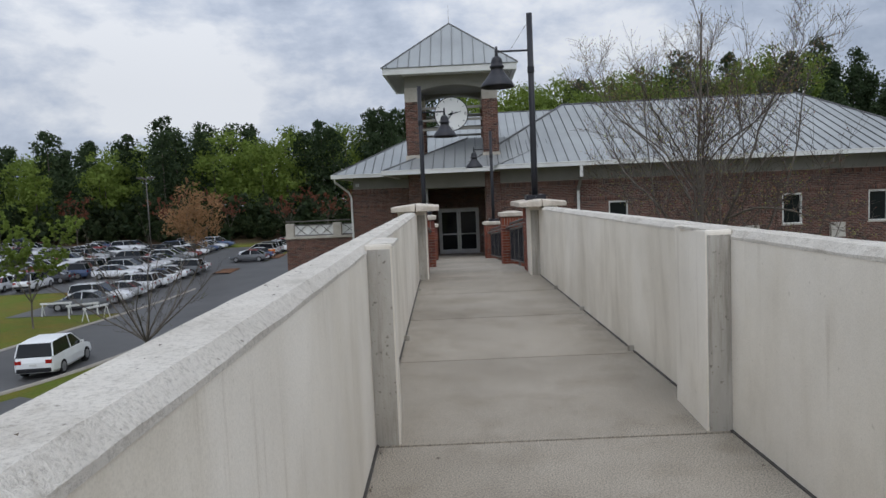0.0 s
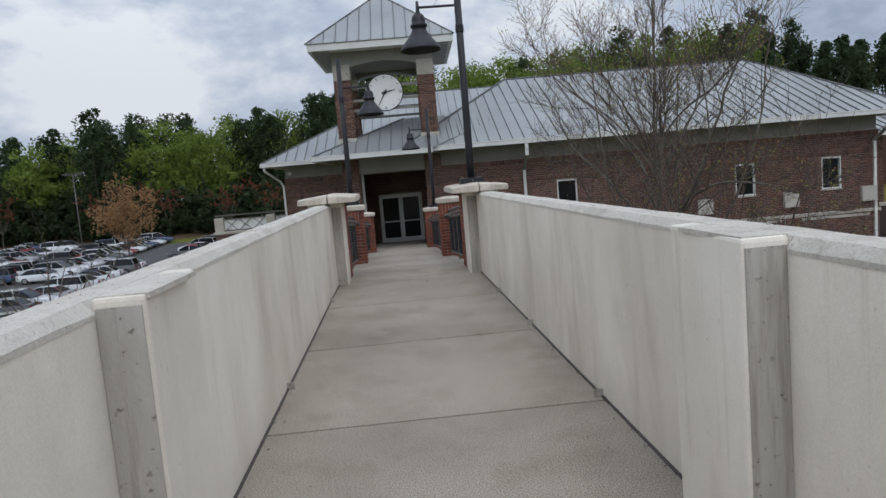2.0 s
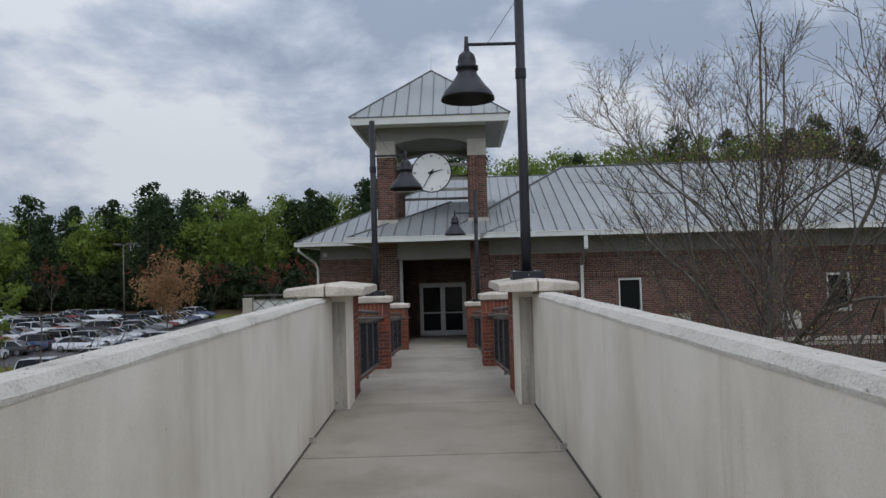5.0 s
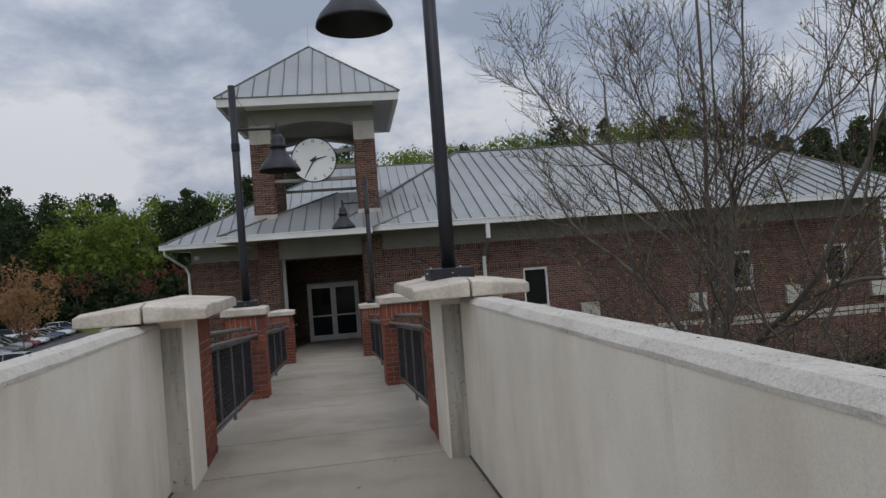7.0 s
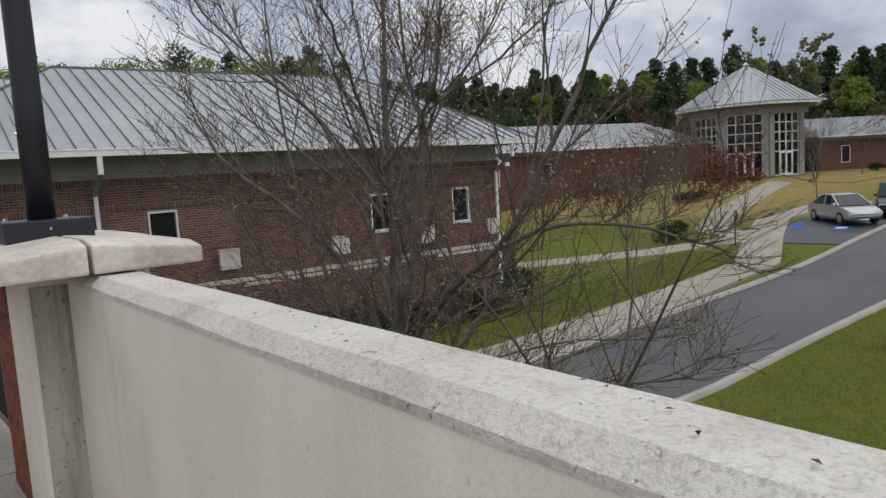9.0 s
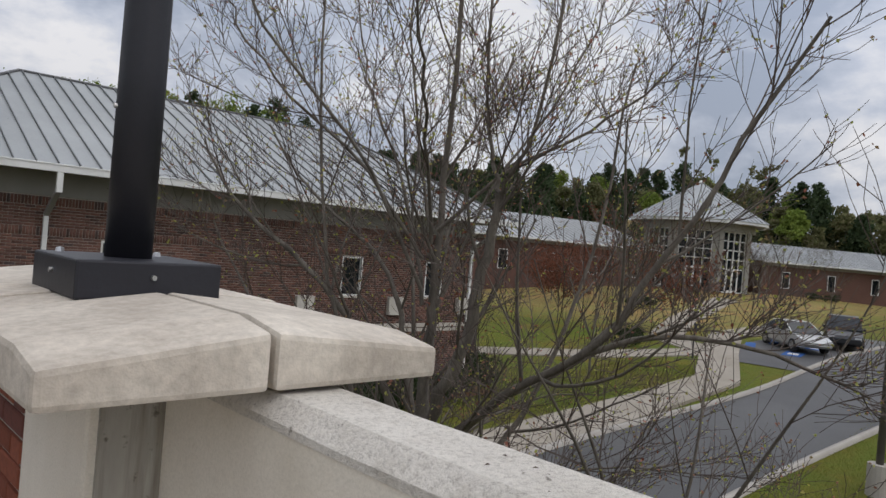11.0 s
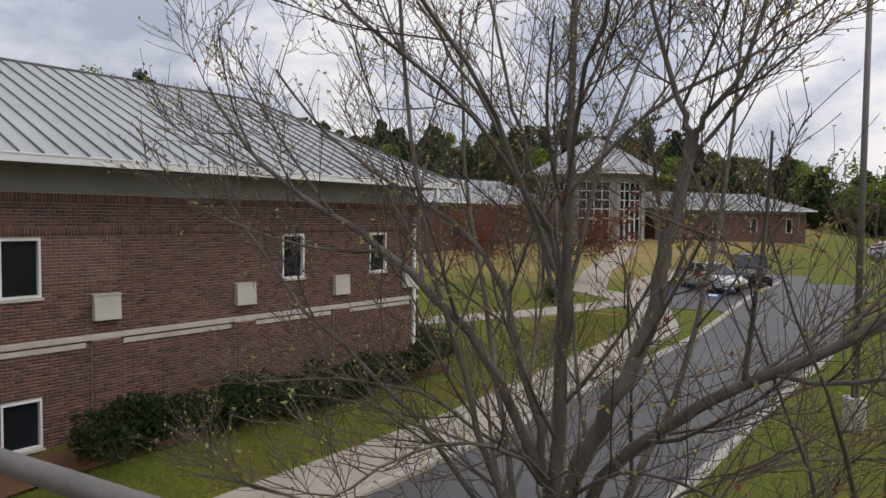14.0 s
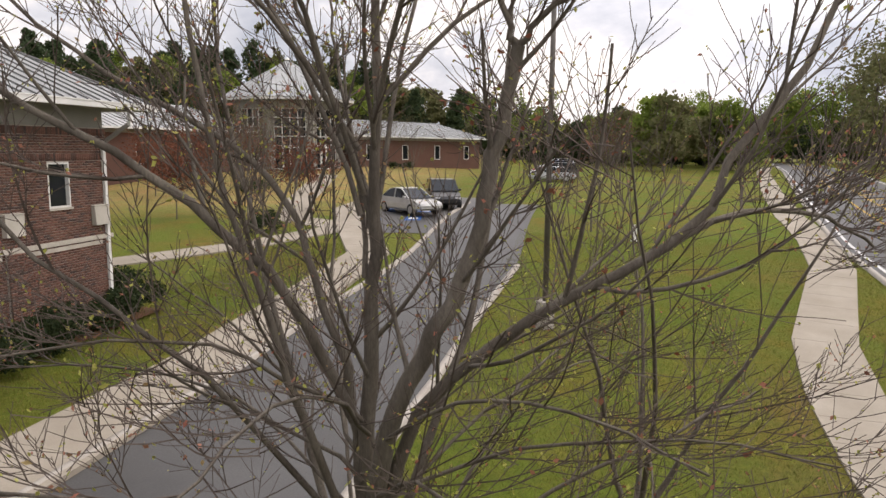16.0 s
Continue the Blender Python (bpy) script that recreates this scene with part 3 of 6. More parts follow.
def pillar(x, y, z0, width=0.5):
    """Brick pillar on a corner bond with a soldier course on top. x, y: centre."""
    p = thing("brick_pillar", pose(x, y, z0), "red brick pillar with soldier course beside the walkway", "pillar", "brick pillars of the ramp")
    h = 1.155
    part("mortar_core", MB().box(-width / 2 + 0.009, width / 2 - 0.009, -width / 2 + 0.009, width / 2 - 0.009, -0.55, h), M_MORTAR, p)
    w2 = width / 2
    course = 0.067
    n = 14
    for k in range(-3, n):
        z = 0.034 + k * course
        for s in range(4):
            turn = pose(0, 0, 0, 0, 0, 90 * s)
            for q in (0, 1):
                off = -w2 + 0.097 + q * 0.204
                if k % 2:
                    off = -off
                jig = rng.uniform(-0.002, 0.002)
                part("brick", BR, None, p, at=turn @ pose(off, -w2 + 0.046 + jig, z, 0, 0, rng.uniform(-0.6, 0.6)))
    for s in range(4):
        turn = pose(0, 0, 0, 0, 0, 90 * s)
        for q in range(6):
            part("brick", BS, None, p, at=turn @ pose(-w2 + 0.0285 + q * 0.0675, -w2 + 0.046, 0.034 + n * course + 0.0685, 0, 0, rng.uniform(-1, 1)))
    return p


def long_cap(side):
    """Pitched cast-stone cap over the first pillar and the end of the parapet, in jointed pieces."""
    c = thing("pillar_cap", pose(1.055 * side, 14.3, TOP + 0.01), "buff cast-stone cap with open joints on brick pillar", "cap", "stone caps")
    joints = [-0.76, -0.245, -0.085, 0.075, 0.7]
    w, m, z1, zr, e, g = 0.395, -0.01 * side, 0.085, 0.128, 0.0035, 0.007
    inner = [(-w, 0.0), (m - g, 0.0), (m - g, zr), (-w, z1)]
    outer = [(m + g, 0.0), (w, 0.0), (w, z1), (m + g, zr)]
    whole = [(-w, 0.0), (w, 0.0), (w, z1), (m, zr), (-w, z1)]
    for n, (a, b) in enumerate(zip(joints, joints[1:])):
        for prof in ((inner, outer) if n == 0 else (whole,)):
            dz = rng.uniform(-0.003, 0.003)
            cuts = [(a + e, 0.02 if n == 0 else 0.0), (a + (b - a) * 0.25, 0.0), (b - (b - a) * 0.25, 0.0), (b - e, 0.02 if n == 3 else 0.0)]
            k = MB()
            for (y0, d0), (y1, d1) in zip(cuts, cuts[1:]):
                k.prism([(px, y0, pz + dz - (d0 if pz > 0.05 else 0)) for px, pz in prof][::-1], [(px, y1, pz + dz - (d1 if pz > 0.05 else 0)) for px, pz in prof][::-1])
            part("cap_stone", k, M_CAP, c, bevel=0.012)
    part("mortar_bed", MB().box(-0.2, 0.2, -0.3, 0.64, -0.012, 0.012), M_MORTAR, c)
    return c


def square_cap(x, y, z):
    c = thing("pillar_cap", pose(x, y, z), "buff cast-stone cap with pitched top on brick pillar", "cap", "stone caps")
    w = 0.3
    k = MB()
    k.prism([(-w, -w, 0), (w, -w, 0), (w, w, 0), (-w, w, 0)], [(-w, -w, 0.085), (w, -w, 0.085), (w, w, 0.085), (-w, w, 0.085)])
    k.prism([(-w, -w, 0.085), (w, -w, 0.085), (w, w, 0.085), (-w, w, 0.085)], [(-0.1, -0.1, 0.125), (0.1, -0.1, 0.125), (0.1, 0.1, 0.125), (-0.1, 0.1, 0.125)])
    part("cap_stone", k, M_CAP, c, bevel=0.01)
    part("mortar_bed", MB().box(-0.2, 0.2, -0.2, 0.2, -0.012, 0.012), M_MORTAR, c)
    return c


def lamp_post(x, y, z, side, reach=0.58, tall=3.15):
    """Black post on a boxed base with a bell shade on an arm over the walkway."""
    lp = thing("street_lamp", pose(x, y, z), "black metal lamp post with bell shade on a square base", "street lamp", "walkway lamps")
    part("base_box", MB().box(-0.165, 0.165, -0.165, 0.165, -0.03, 0.058), M_BLACK, lp, bevel=0.006)
    for bx, by in ((0.0, -0.168), (-0.168, 0.0), (0.168, 0.0)):
        part("bolt", MB().tube((bx * 0.98, by * 0.98, 0.022), (bx * 1.03, by * 1.03, 0.022), 0.006), M_BOLT, lp)
    for bx, by in ((0.11, 0.1), (-0.12, 0.12)):
        part("bolt", MB().lathe([(0.0, 0.012), (0.009, 0.01), (0.011, 0.0)], (bx, by, 0.058), 8), M_BOLT, lp)
    part("pole", MB().path([(0, 0, 0.05), (0, 0, 0.5), (0, 0, 1.0), (0, 0, tall)], [0.055, 0.055, 0.053, 0.05], 20), M_BLACK, lp, smooth=True)
    part("collar", MB().lathe([(0.052, -0.06), (0.06, -0.05), (0.06, 0.05), (0.052, 0.06)], (0, 0, 2.2), 20), M_BLACK, lp)
    part("set_screw", MB().tube((-0.053 * side, 0, 0.42), (-0.062 * side, 0, 0.42), 0.006), M_BOLT, lp)
    az = tall - 0.62
    ax = -reach * side
    part("arm", MB().path([(0, 0, az), (ax, 0, az)], [0.018, 0.018], 10), M_BLACK, lp)
    part("stay_wire", MB().path([(0, 0, tall - 0.1), (ax * 0.6, 0, az + 0.01)], [0.003, 0.003], 5), M_BLACK, lp)
    part("hanger", MB().lathe([(0.0, 0.09), (0.02, 0.085), (0.024, 0.0), (0.03, -0.06), (0.035, -0.1)], (ax, 0, az), 12), M_BLACK, lp, smooth=True)
    sh = part("shade", MB().lathe([(0.0, -0.08), (0.05, -0.085), (0.085, -0.12), (0.1, -0.18), (0.1, -0.235), (0.122, -0.24), (0.122, -0.275), (0.1, -0.28), (0.11, -0.33), (0.185, -0.44), (0.255, -0.52), (0.285, -0.575), (0.291, -0.605),
                                   (0.283, -0.6), (0.245, -0.52), (0.175, -0.44), (0.095, -0.33), (0.0, -0.31)], (ax, 0, az), 32), M_BLACK, lp, "black spun-metal bell shade", smooth=True)
    part("globe", MB().lathe([(0.0, -0.5), (0.05, -0.48), (0.07, -0.42), (0.06, -0.35), (0.04, -0.32)], (ax, 0, az), 16), M_ALU, sh, "unlit pale bulb", smooth=True)
    return lp


def railing(x, y0, y1):
    """Metal guard rail along the ramp between two pillars, with a wire panel and an inner handrail."""
    z0, z1 = deck_z(y0), deck_z(y1)
    r = thing("guard_rail", pose(x, y0, z0), "dark grey metal guard rail with wire panel and round handrail", "railing", "ramp railings")
    ln, dz = y1 - y0, z1 - z0
    s = 1 if x < 0 else -1

    def at(t, h, off=0.0):
        return (off * s, ln * t, dz * t + h)

    part("top_rail", MB().path([at(0, 0.965), at(1, 0.965)], [0.026, 0.026], 12), M_RAIL, r, smooth=True)
    part("mid_rail", MB().path([at(0, 0.82), at(1, 0.82)], [0.022, 0.022], 10), M_RAIL, r, smooth=True)
    part("bottom_rail", MB().path([at(0, 0.1), at(1, 0.1)], [0.02, 0.02], 8), M_RAIL, r, smooth=True)
    for t in (0.02, 0.26, 0.5, 0.74, 0.98):
        part("post", MB().path([at(t, 0.0 if t in (0.5,) else 0.1), at(t, 0.955)], [0.019, 0.019], 8), M_RAIL, r)
    hr = part("handrail", MB().path([at(0.0, 0.84, 0.0), at(0.0, 0.84, 0.09), at(0.03, 0.87, 0.1), at(0.97, 0.87, 0.1), at(1.0, 0.84, 0.09), at(1.0, 0.84, 0.0)], [0.019] * 6, 10), M_RAIL, r, "round inner handrail", smooth=True)
    for t in (0.26, 0.74):
        part("bracket", MB().path([at(t, 0.84, 0.0), at(t, 0.84, 0.09), at(t, 0.86, 0.1)], [0.007] * 3, 6), M_RAIL, hr)
    wire = MB()
    n = int(ln / 0.05)
    for k in range(1, n):
        wire.path([at(k / n, 0.11), at(k / n, 0.82)], [0.0075, 0.0075], 4, False)
    for h in np.arange(0.16, 0.81, 0.05):
        wire.path([at(0, h), at(1, h)], [0.0035, 0.0035], 4, False)
    part("wire_panel", wire, M_BLACK, r, "dark woven wire infill panel")
    return r


PX = 1.135
P_Y = (14.73, 18.95, 25.9)
for side in (-1, 1):
    pillar(PX * side, P_Y[0], 0.0)
    long_cap(side)
    for y in P_Y[1:]:
        pillar(1.06 * side, y, deck_z(y))
        square_cap(1.06 * side, y, deck_z(y) + 1.155)
    railing(1.0 * side, P_Y[0] + 0.25, P_Y[1] - 0.25)
    railing(1.0 * side, P_Y[1] + 0.25, P_Y[2] - 0.25)
    railing(1.0 * side, P_Y[2] + 0.25, 29.7)
lamp_post(1.02, 14.215, TOP + 0.145, 1)
lamp_post(-1.04, P_Y[1], deck_z(P_Y[1]) + 1.285, -1, tall=3.06)
lamp_post(1.13, P_Y[2], deck_z(P_Y[2]) + 1.285, 1, tall=3.05)

# ---- the brick building with the clock tower ----
B = pose(0, 29.876, 0, 0, 0, -2.2)
BASE = -4.6
building = thing("school_building", B, "two-storey brown brick building with pale standing-seam metal roof", "building")


def cut_wall(b, u0, u1, z0, z1, v0, v1, holes):
    """One closed wall slab with its openings (u0, u1, z0, z1) cut through."""
    us = sorted({u0, u1, *(h[0] for h in holes), *(h[1] for h in holes)})
    zs = sorted({z0, z1, *(h[2] for h in holes), *(h[3] for h in holes)})

    def solid(i, j):
        if not (0 <= i < len(us) - 1 and 0 <= j < len(zs) - 1):
            return False
        cu, cz = (us[i] + us[i + 1]) / 2, (zs[j] + zs[j + 1]) / 2
        return not any(h[0] < cu < h[1] and h[2] < cz < h[3] for h in holes)

    seen = {}

    def at(i, j, v):
        if (i, j, v) not in seen:
            seen[i, j, v] = len(b.v)
            b.v.append((us[i], v, zs[j]))
        return seen[i, j, v]

    for i in range(len(us) - 1):
        for j in range(len(zs) - 1):
            if not solid(i, j):
                continue
            b.f.append((at(i, j, v0), at(i + 1, j, v0), at(i + 1, j + 1, v0), at(i, j + 1, v0)))
            b.f.append((at(i, j + 1, v1), at(i + 1, j + 1, v1), at(i + 1, j, v1), at(i, j, v1)))
            for di, dj, p, q in ((-1, 0, (i, j), (i, j + 1)), (1, 0, (i + 1, j + 1), (i + 1, j)), (0, -1, (i + 1, j), (i, j)), (0, 1, (i, j + 1), (i + 1, j + 1))):
                if not solid(i + di, j + dj):
                    b.f.append((at(*p, v0), at(*q, v0), at(*q, v1), at(*p, v1)))
    return b


BRICK_PTS = np.array([(0, 0, 0), (1, 0, 0), (1, 0, 1), (0, 0, 1), (0, 1, 0), (1, 1, 0), (1, 1, 1), (0, 1, 1)], float)
BRICK_FACES = np.array([(0, 1, 2, 3), (1, 5, 6, 2), (4, 0, 3, 7), (3, 2, 6, 7), (4, 5, 1, 0)])


def brickwork(u0, u1, z0, z1, v, holes, bands, seed, proud=0.009):
    """Corner and size of every brick of a wall: running bond with soldier bands, broken at the openings."""
    rnd, out = random.Random(seed), []
    z, k = z0, 0
    while z < z1 - 0.03:
        band = next((b for b in bands if abs(z - b[0]) < 0.034), None)
        h, step, off = (b_h, 0.0675, 0.0) if band and (b_h := band[1]) else (0.057, 0.204, 0.102 * (k % 2))
        u = u0 - off
        while u < u1:
            a, b = max(u, u0), min(u + step - 0.01, u1)
            zt = min(z + h, z1)
            for ha, hb, hz0, hz1 in holes:
                if zt > hz0 and z < hz1:
                    if a < hb and b > ha:
                        if a < ha:
                            b = min(b, ha)
                        elif b > hb:
                            a = max(a, hb)
                        else:
                            b = a
            if b - a > 0.015:
                out.append((a, v - proud + rnd.uniform(-0.002, 0.002), z, b - a, 0.03, zt - z))
            u += step
        z += h + 0.01
        k += 1
    return np.array(out)


def lay(name, boxes, parent, mat=None, axis="u"):
    """Joins many bricks into one mesh."""
    n = len(boxes)
    vs = boxes[:, None, 0:3] + BRICK_PTS[None] * boxes[:, None, 3:6]
    if axis == "v":
        vs = np.stack([vs[..., 1], vs[..., 0], vs[..., 2]], -1)
    fs = (BRICK_FACES[None] + 8 * np.arange(n)[:, None, None]).reshape(-1, 4)
    return tagged(bulk(name, vs.reshape(-1, 3), fs, mat or M_BRICK_WALL, parent), kind="stuff")


ZT, ZB = 0.899, -0.284
W_U = [(2.86, 3.61), (5.998, 6.748), (12.763, 13.513), (16.072, 16.822)]
LW_U = [(5.984, 6.734)]
HOLES = [(a, b, ZB, ZT) for a, b in W_U] + [(a, b, -3.323, -2.323) for a, b in LW_U]
wall = part("wall", cut_wall(MB(), 1.742, 18.28, BASE, 1.83, 0.0, 0.3, HOLES), M_MORTAR_DARK, building, "brown brick front wall with soldier courses")
SOLD = [(0.938, 0.194), (1.638, 0.194)]
WZ0 = 0.938 - 83 * 0.067
front = brickwork(1.742, 18.28, WZ0, 1.835, 0.0, HOLES, SOLD, 1)
near = (front[:, 0] > 4.9) & (front[:, 0] < 8.2) & (front[:, 2] > 0.0) & (front[:, 2] < 0.93)
idx_near = np.flatnonzero(near)[:300]
rest = np.ones(len(front), bool)
rest[idx_near] = False
lay("brick_rest", front[rest], wall)
FB = brick_mesh(0.194, 0.03, 0.057, "facing_brick", M_BRICK_PART)
for a, v, z, l, d, h in front[idx_near]:
    part("brick", FB, None, wall, at=pose(a + l / 2, v + 0.015, z + 0.0285) @ Matrix.Diagonal((l / 0.194, 1, h / 0.057, 1)))


def window(u0, u1, z0, z1, v=0.0, parent=None, mull=0, name="window"):
    w = part(name, MB().box(u0 + 0.01, u1 - 0.01, v + 0.1, v + 0.115, z0 + 0.01, z1 - 0.01), M_GLASS, parent or building, "tall window with white frame and dark glass")
    fr = MB()
    t = 0.045
    fr.box(u0, u1, v - 0.012, v + 0.13, z1 - t, z1).box(u0, u1, v - 0.012, v + 0.13, z0, z0 + t)
    fr.box(u0, u0 + t, v - 0.012, v + 0.13, z0 + t, z1 - t).box(u1 - t, u1, v - 0.012, v + 0.13, z0 + t, z1 - t)
    for i in range(mull):
        c = u0 + (u1 - u0) * (i + 1) / (mull + 1)
        fr.box(c - 0.02, c + 0.02, v + 0.02, v + 0.12, z0 + t, z1 - t)
    part("window_frame", fr, M_TRIM, w, "white window frame", bevel=0.004)
    part("window_sill", MB().box(u0 - 0.04, u1 + 0.04, v - 0.05, v + 0.02, z0 - 0.06, z0 - 0.002), M_STONE, w, bevel=0.006)
    return w


for a, b in W_U:
    window(a, b, ZB, ZT)
for a, b in LW_U:
    window(a, b, -3.323, -2.323)

# stone band, lower pilasters and the return wall of the east end
for a, b in ((1.742, 18.33),):
    part("stone_band", MB().box(a, b, -0.06, 0.0, -1.27, -1.15), M_STONE, building, "pale limestone belt course", bevel=0.012)
PIL = [(7.71, 8.3), (11.26, 11.8), (14.6, 15.15)]
for n, (a, b) in enumerate(PIL):
    pl = part("pilaster", MB().box(a, b, -0.085, 0.0, BASE, -1.275), M_MORTAR_DARK, building)
    lay("brick_rest", brickwork(a, b, -4.556, -1.28, -0.085, [], [], 20 + n), pl)
for a, b in ((4.9, 7.6), (8.4, 11.15), (11.9, 14.5), (15.25, 17.9)):
    part("stone_panel", MB().box(a, b, -0.03, 0.0, -1.42, -1.31), M_STONE, building, bevel=0.008)
ret = part("wall", MB().box(18.28 - 0.3, 18.28, 0.302, 14.0, BASE, 1.83), M_MORTAR_DARK, building)
side_b = brickwork(0.0, 14.0, WZ0, 1.835, 0.0, [], SOLD, 2)
side_b[:, 1] = 18.262
lay("brick_rest", side_b, ret, axis="v")
part("wall", MB().box(1.742, 18.28, 13.7, 14.0, BASE, 1.83), M_MORTAR_DARK, building)
part("frieze", MB().box(1.2, 18.24, 0.04, 0.3, 1.84, 2.4).box(17.98, 18.24, 0.3, 14, 1.84, 2.4), M_STUCCO, building, "grey stucco frieze under the eaves")
# added sheet: the darkness behind the windows is painted on it
part("interior_shade_sheet", MB().box(1.7, 17.9, 0.9, 1.0, BASE, 1.8), M_ROOM_SHADE, building, "near-black sheet painted as the shade behind the windows")

# white utility boxes and downspouts on the front
for u in (4.3, 7.734, 11.256, 14.562, 17.55):
    bx = part("wall_box", MB().prism([(u, -0.16, -0.86), (u + 0.573, -0.16, -0.86), (u + 0.573, 0, -0.86), (u, 0, -0.86)],
                                     [(u, -0.13, -0.317), (u + 0.573, -0.13, -0.317), (u + 0.573, 0, -0.29), (u, 0, -0.29)]), M_BOX, building, "off-white metal wall box", bevel=0.012)
    part("lid", MB().box(u - 0.012, u + 0.585, -0.15, -0.01, -0.33, -0.305), M_BOX, bx)


def downspout(u, v_eave=-1.0, parent=None, zb=BASE):
    d = part("downspout", MB().box(u - 0.05, u + 0.05, -0.1, -0.012, zb, 1.42), M_TRIM, parent or building, "white metal downspout", bevel=0.008)
    part("leader", MB().box(u - 0.06, u + 0.06, v_eave - 0.04, v_eave + 0.06, 1.9, 2.36), M_TRIM, d, bevel=0.008)
    k = MB().prism([(u - 0.05, -0.1, 1.38), (u + 0.05, -0.1, 1.38), (u + 0.05, -0.012, 1.44), (u - 0.05, -0.012, 1.44)],
                   [(u - 0.05, v_eave - 0.03, 1.94), (u + 0.05, v_eave - 0.03, 1.94), (u + 0.05, v_eave + 0.05, 2.0), (u - 0.05, v_eave + 0.05, 2.0)])
    part("elbow", k, M_STUCCO, d)
    for z in (0.9, -0.6, -2.2, -3.6):
        part("strap", MB().box(u - 0.058, u + 0.058, -0.108, -0.004, z, z + 0.04), M_TRIM, d)
    return d


downspout(4.8)
downspout(18.1)


def slope(b_pts, parent, name="roof", spacing=0.42, up=None, thick=0.05, label=""):
    """One roof plane from its corners (eave first: the first two), with raised seams running up it."""
    p = [Vector(q) for q in b_pts]
    nrm = Vector((0, 0, 0))
    for i in range(len(p)):
        nrm += p[i].cross(p[(i + 1) % len(p)])
    nrm.normalize()
    if nrm.z < 0:
        p.reverse()
        nrm = -nrm
    low = [tuple(q - nrm * thick) for q in p]
    rf = part(name, MB().prism(low, [tuple(q) for q in p]), M_ROOF, parent, label)
    e0, e1 = Vector(b_pts[0]), Vector(b_pts[1])
    s = (e1 - e0).normalized()
    t = nrm.cross(s)
    if t.z < 0:
        t = -t
    ss = [(q - e0).dot(s) for q in p]
    tt = [(q - e0).dot(t) for q in p]
    x = math.floor(min(ss) / spacing) * spacing + spacing / 2
    while x < max(ss):
        hits = []
        for i in range(len(p)):
            a, b = ss[i], ss[(i + 1) % len(p)]
            if (a - x) * (b - x) < 0:
                w = (x - a) / (b - a)
                hits.append(tt[i] + w * (tt[(i + 1) % len(p)] - tt[i]))
        if len(hits) >= 2 and max(hits) - min(hits) > 0.1:
            q0, q1 = e0 + s * x + t * min(hits), e0 + s * x + t * max(hits)
            k = MB().prism([tuple(q0 - s * 0.012), tuple(q0 + s * 0.012), tuple(q1 + s * 0.012), tuple(q1 - s * 0.012)],
                           [tuple(q0 - s * 0.009 + nrm * 0.045), tuple(q0 + s * 0.009 + nrm * 0.045), tuple(q1 + s * 0.009 + nrm * 0.045), tuple(q1 - s * 0.009 + nrm * 0.045)])
            part("seam", k, M_SEAM, rf)
        x += spacing
    return rf


def ridge_cap(a, b, parent, r=0.06):
    part("ridge_cap", MB().path([a, b], [r, r], 6), M_FLASH, parent)


EZ = 2.5
# east block: hipped
R0, R1 = (5.1, 6.0, 5.47), (16.1, 6.0, 5.5)
E0, E1, E2, E3 = (0.35, -1.0, EZ), (19.25, -1.0, EZ), (19.25, 13.2, EZ), (0.35, 13.2, EZ)
slope([E0, E1, R1, R0], building, label="pale grey standing-seam metal roof slope")
slope([E1, E2, R1], building)
slope([E3, E0, R0], building)
slope([E2, E3, R0, R1], building)
for a, b in ((E0, R0), (E1, R1), (E2, R1), (E3, R0), (R0, R1)):
    ridge_cap((a[0], a[1], a[2] + 0.02), (b[0], b[1], b[2] + 0.02), building, 0.045)
# west wing: lower eave, set back
LZ = 2.58
Q0, Q1 = (-5.95, 5.0, LZ), (5.5, 5.0, LZ)
T0, T1 = (0.3, 11.5, 5.87), (7.0, 11.5, 5.87)
slope([Q0, Q1, T1, T0], building)
slope([(-5.95, 18.0, LZ), Q0, T0], building)
slope([(7.0, 18.0, LZ), (-5.95, 18.0, LZ), T0, T1], building)
for a, b in ((Q0, T0), (T0, T1), ((-5.95, 18.0, LZ), T0)):
    ridge_cap(a, b, building, 0.045)
# entrance portico
PE0, PE1 = (-2.75, -1.35, 2.44), (1.4, -1.35, 2.44)
slope([PE0, PE1, (5.0, 2.3, 3.82), (0.5, 2.3, 3.82)], building)
slope([(-2.75, 8.0, 2.44), PE0, (0.5, 2.3, 3.82), (0.5, 8.0, 3.82)], building)
ridge_cap(PE0, (0.5, 2.3, 3.82), building, 0.04)


def gutter(a, b, z, parent, axis):
    """White gutter and fascia along an eave."""
    g = MB()
    if axis == "u":
        g.box(a[0], b[0], a[1] - 0.05, a[1] + 0.09, z - 0.17, z - 0.005)
        g.box(a[0], b[0], a[1] - 0.065, a[1] - 0.05, z - 0.03, z + 0.005)
    else:
        g.box(a[0] - 0.05, a[0] + 0.09, a[1], b[1], z - 0.17, z - 0.005)
    part("gutter", g, M_TRIM, parent, "white metal gutter", bevel=0.008)


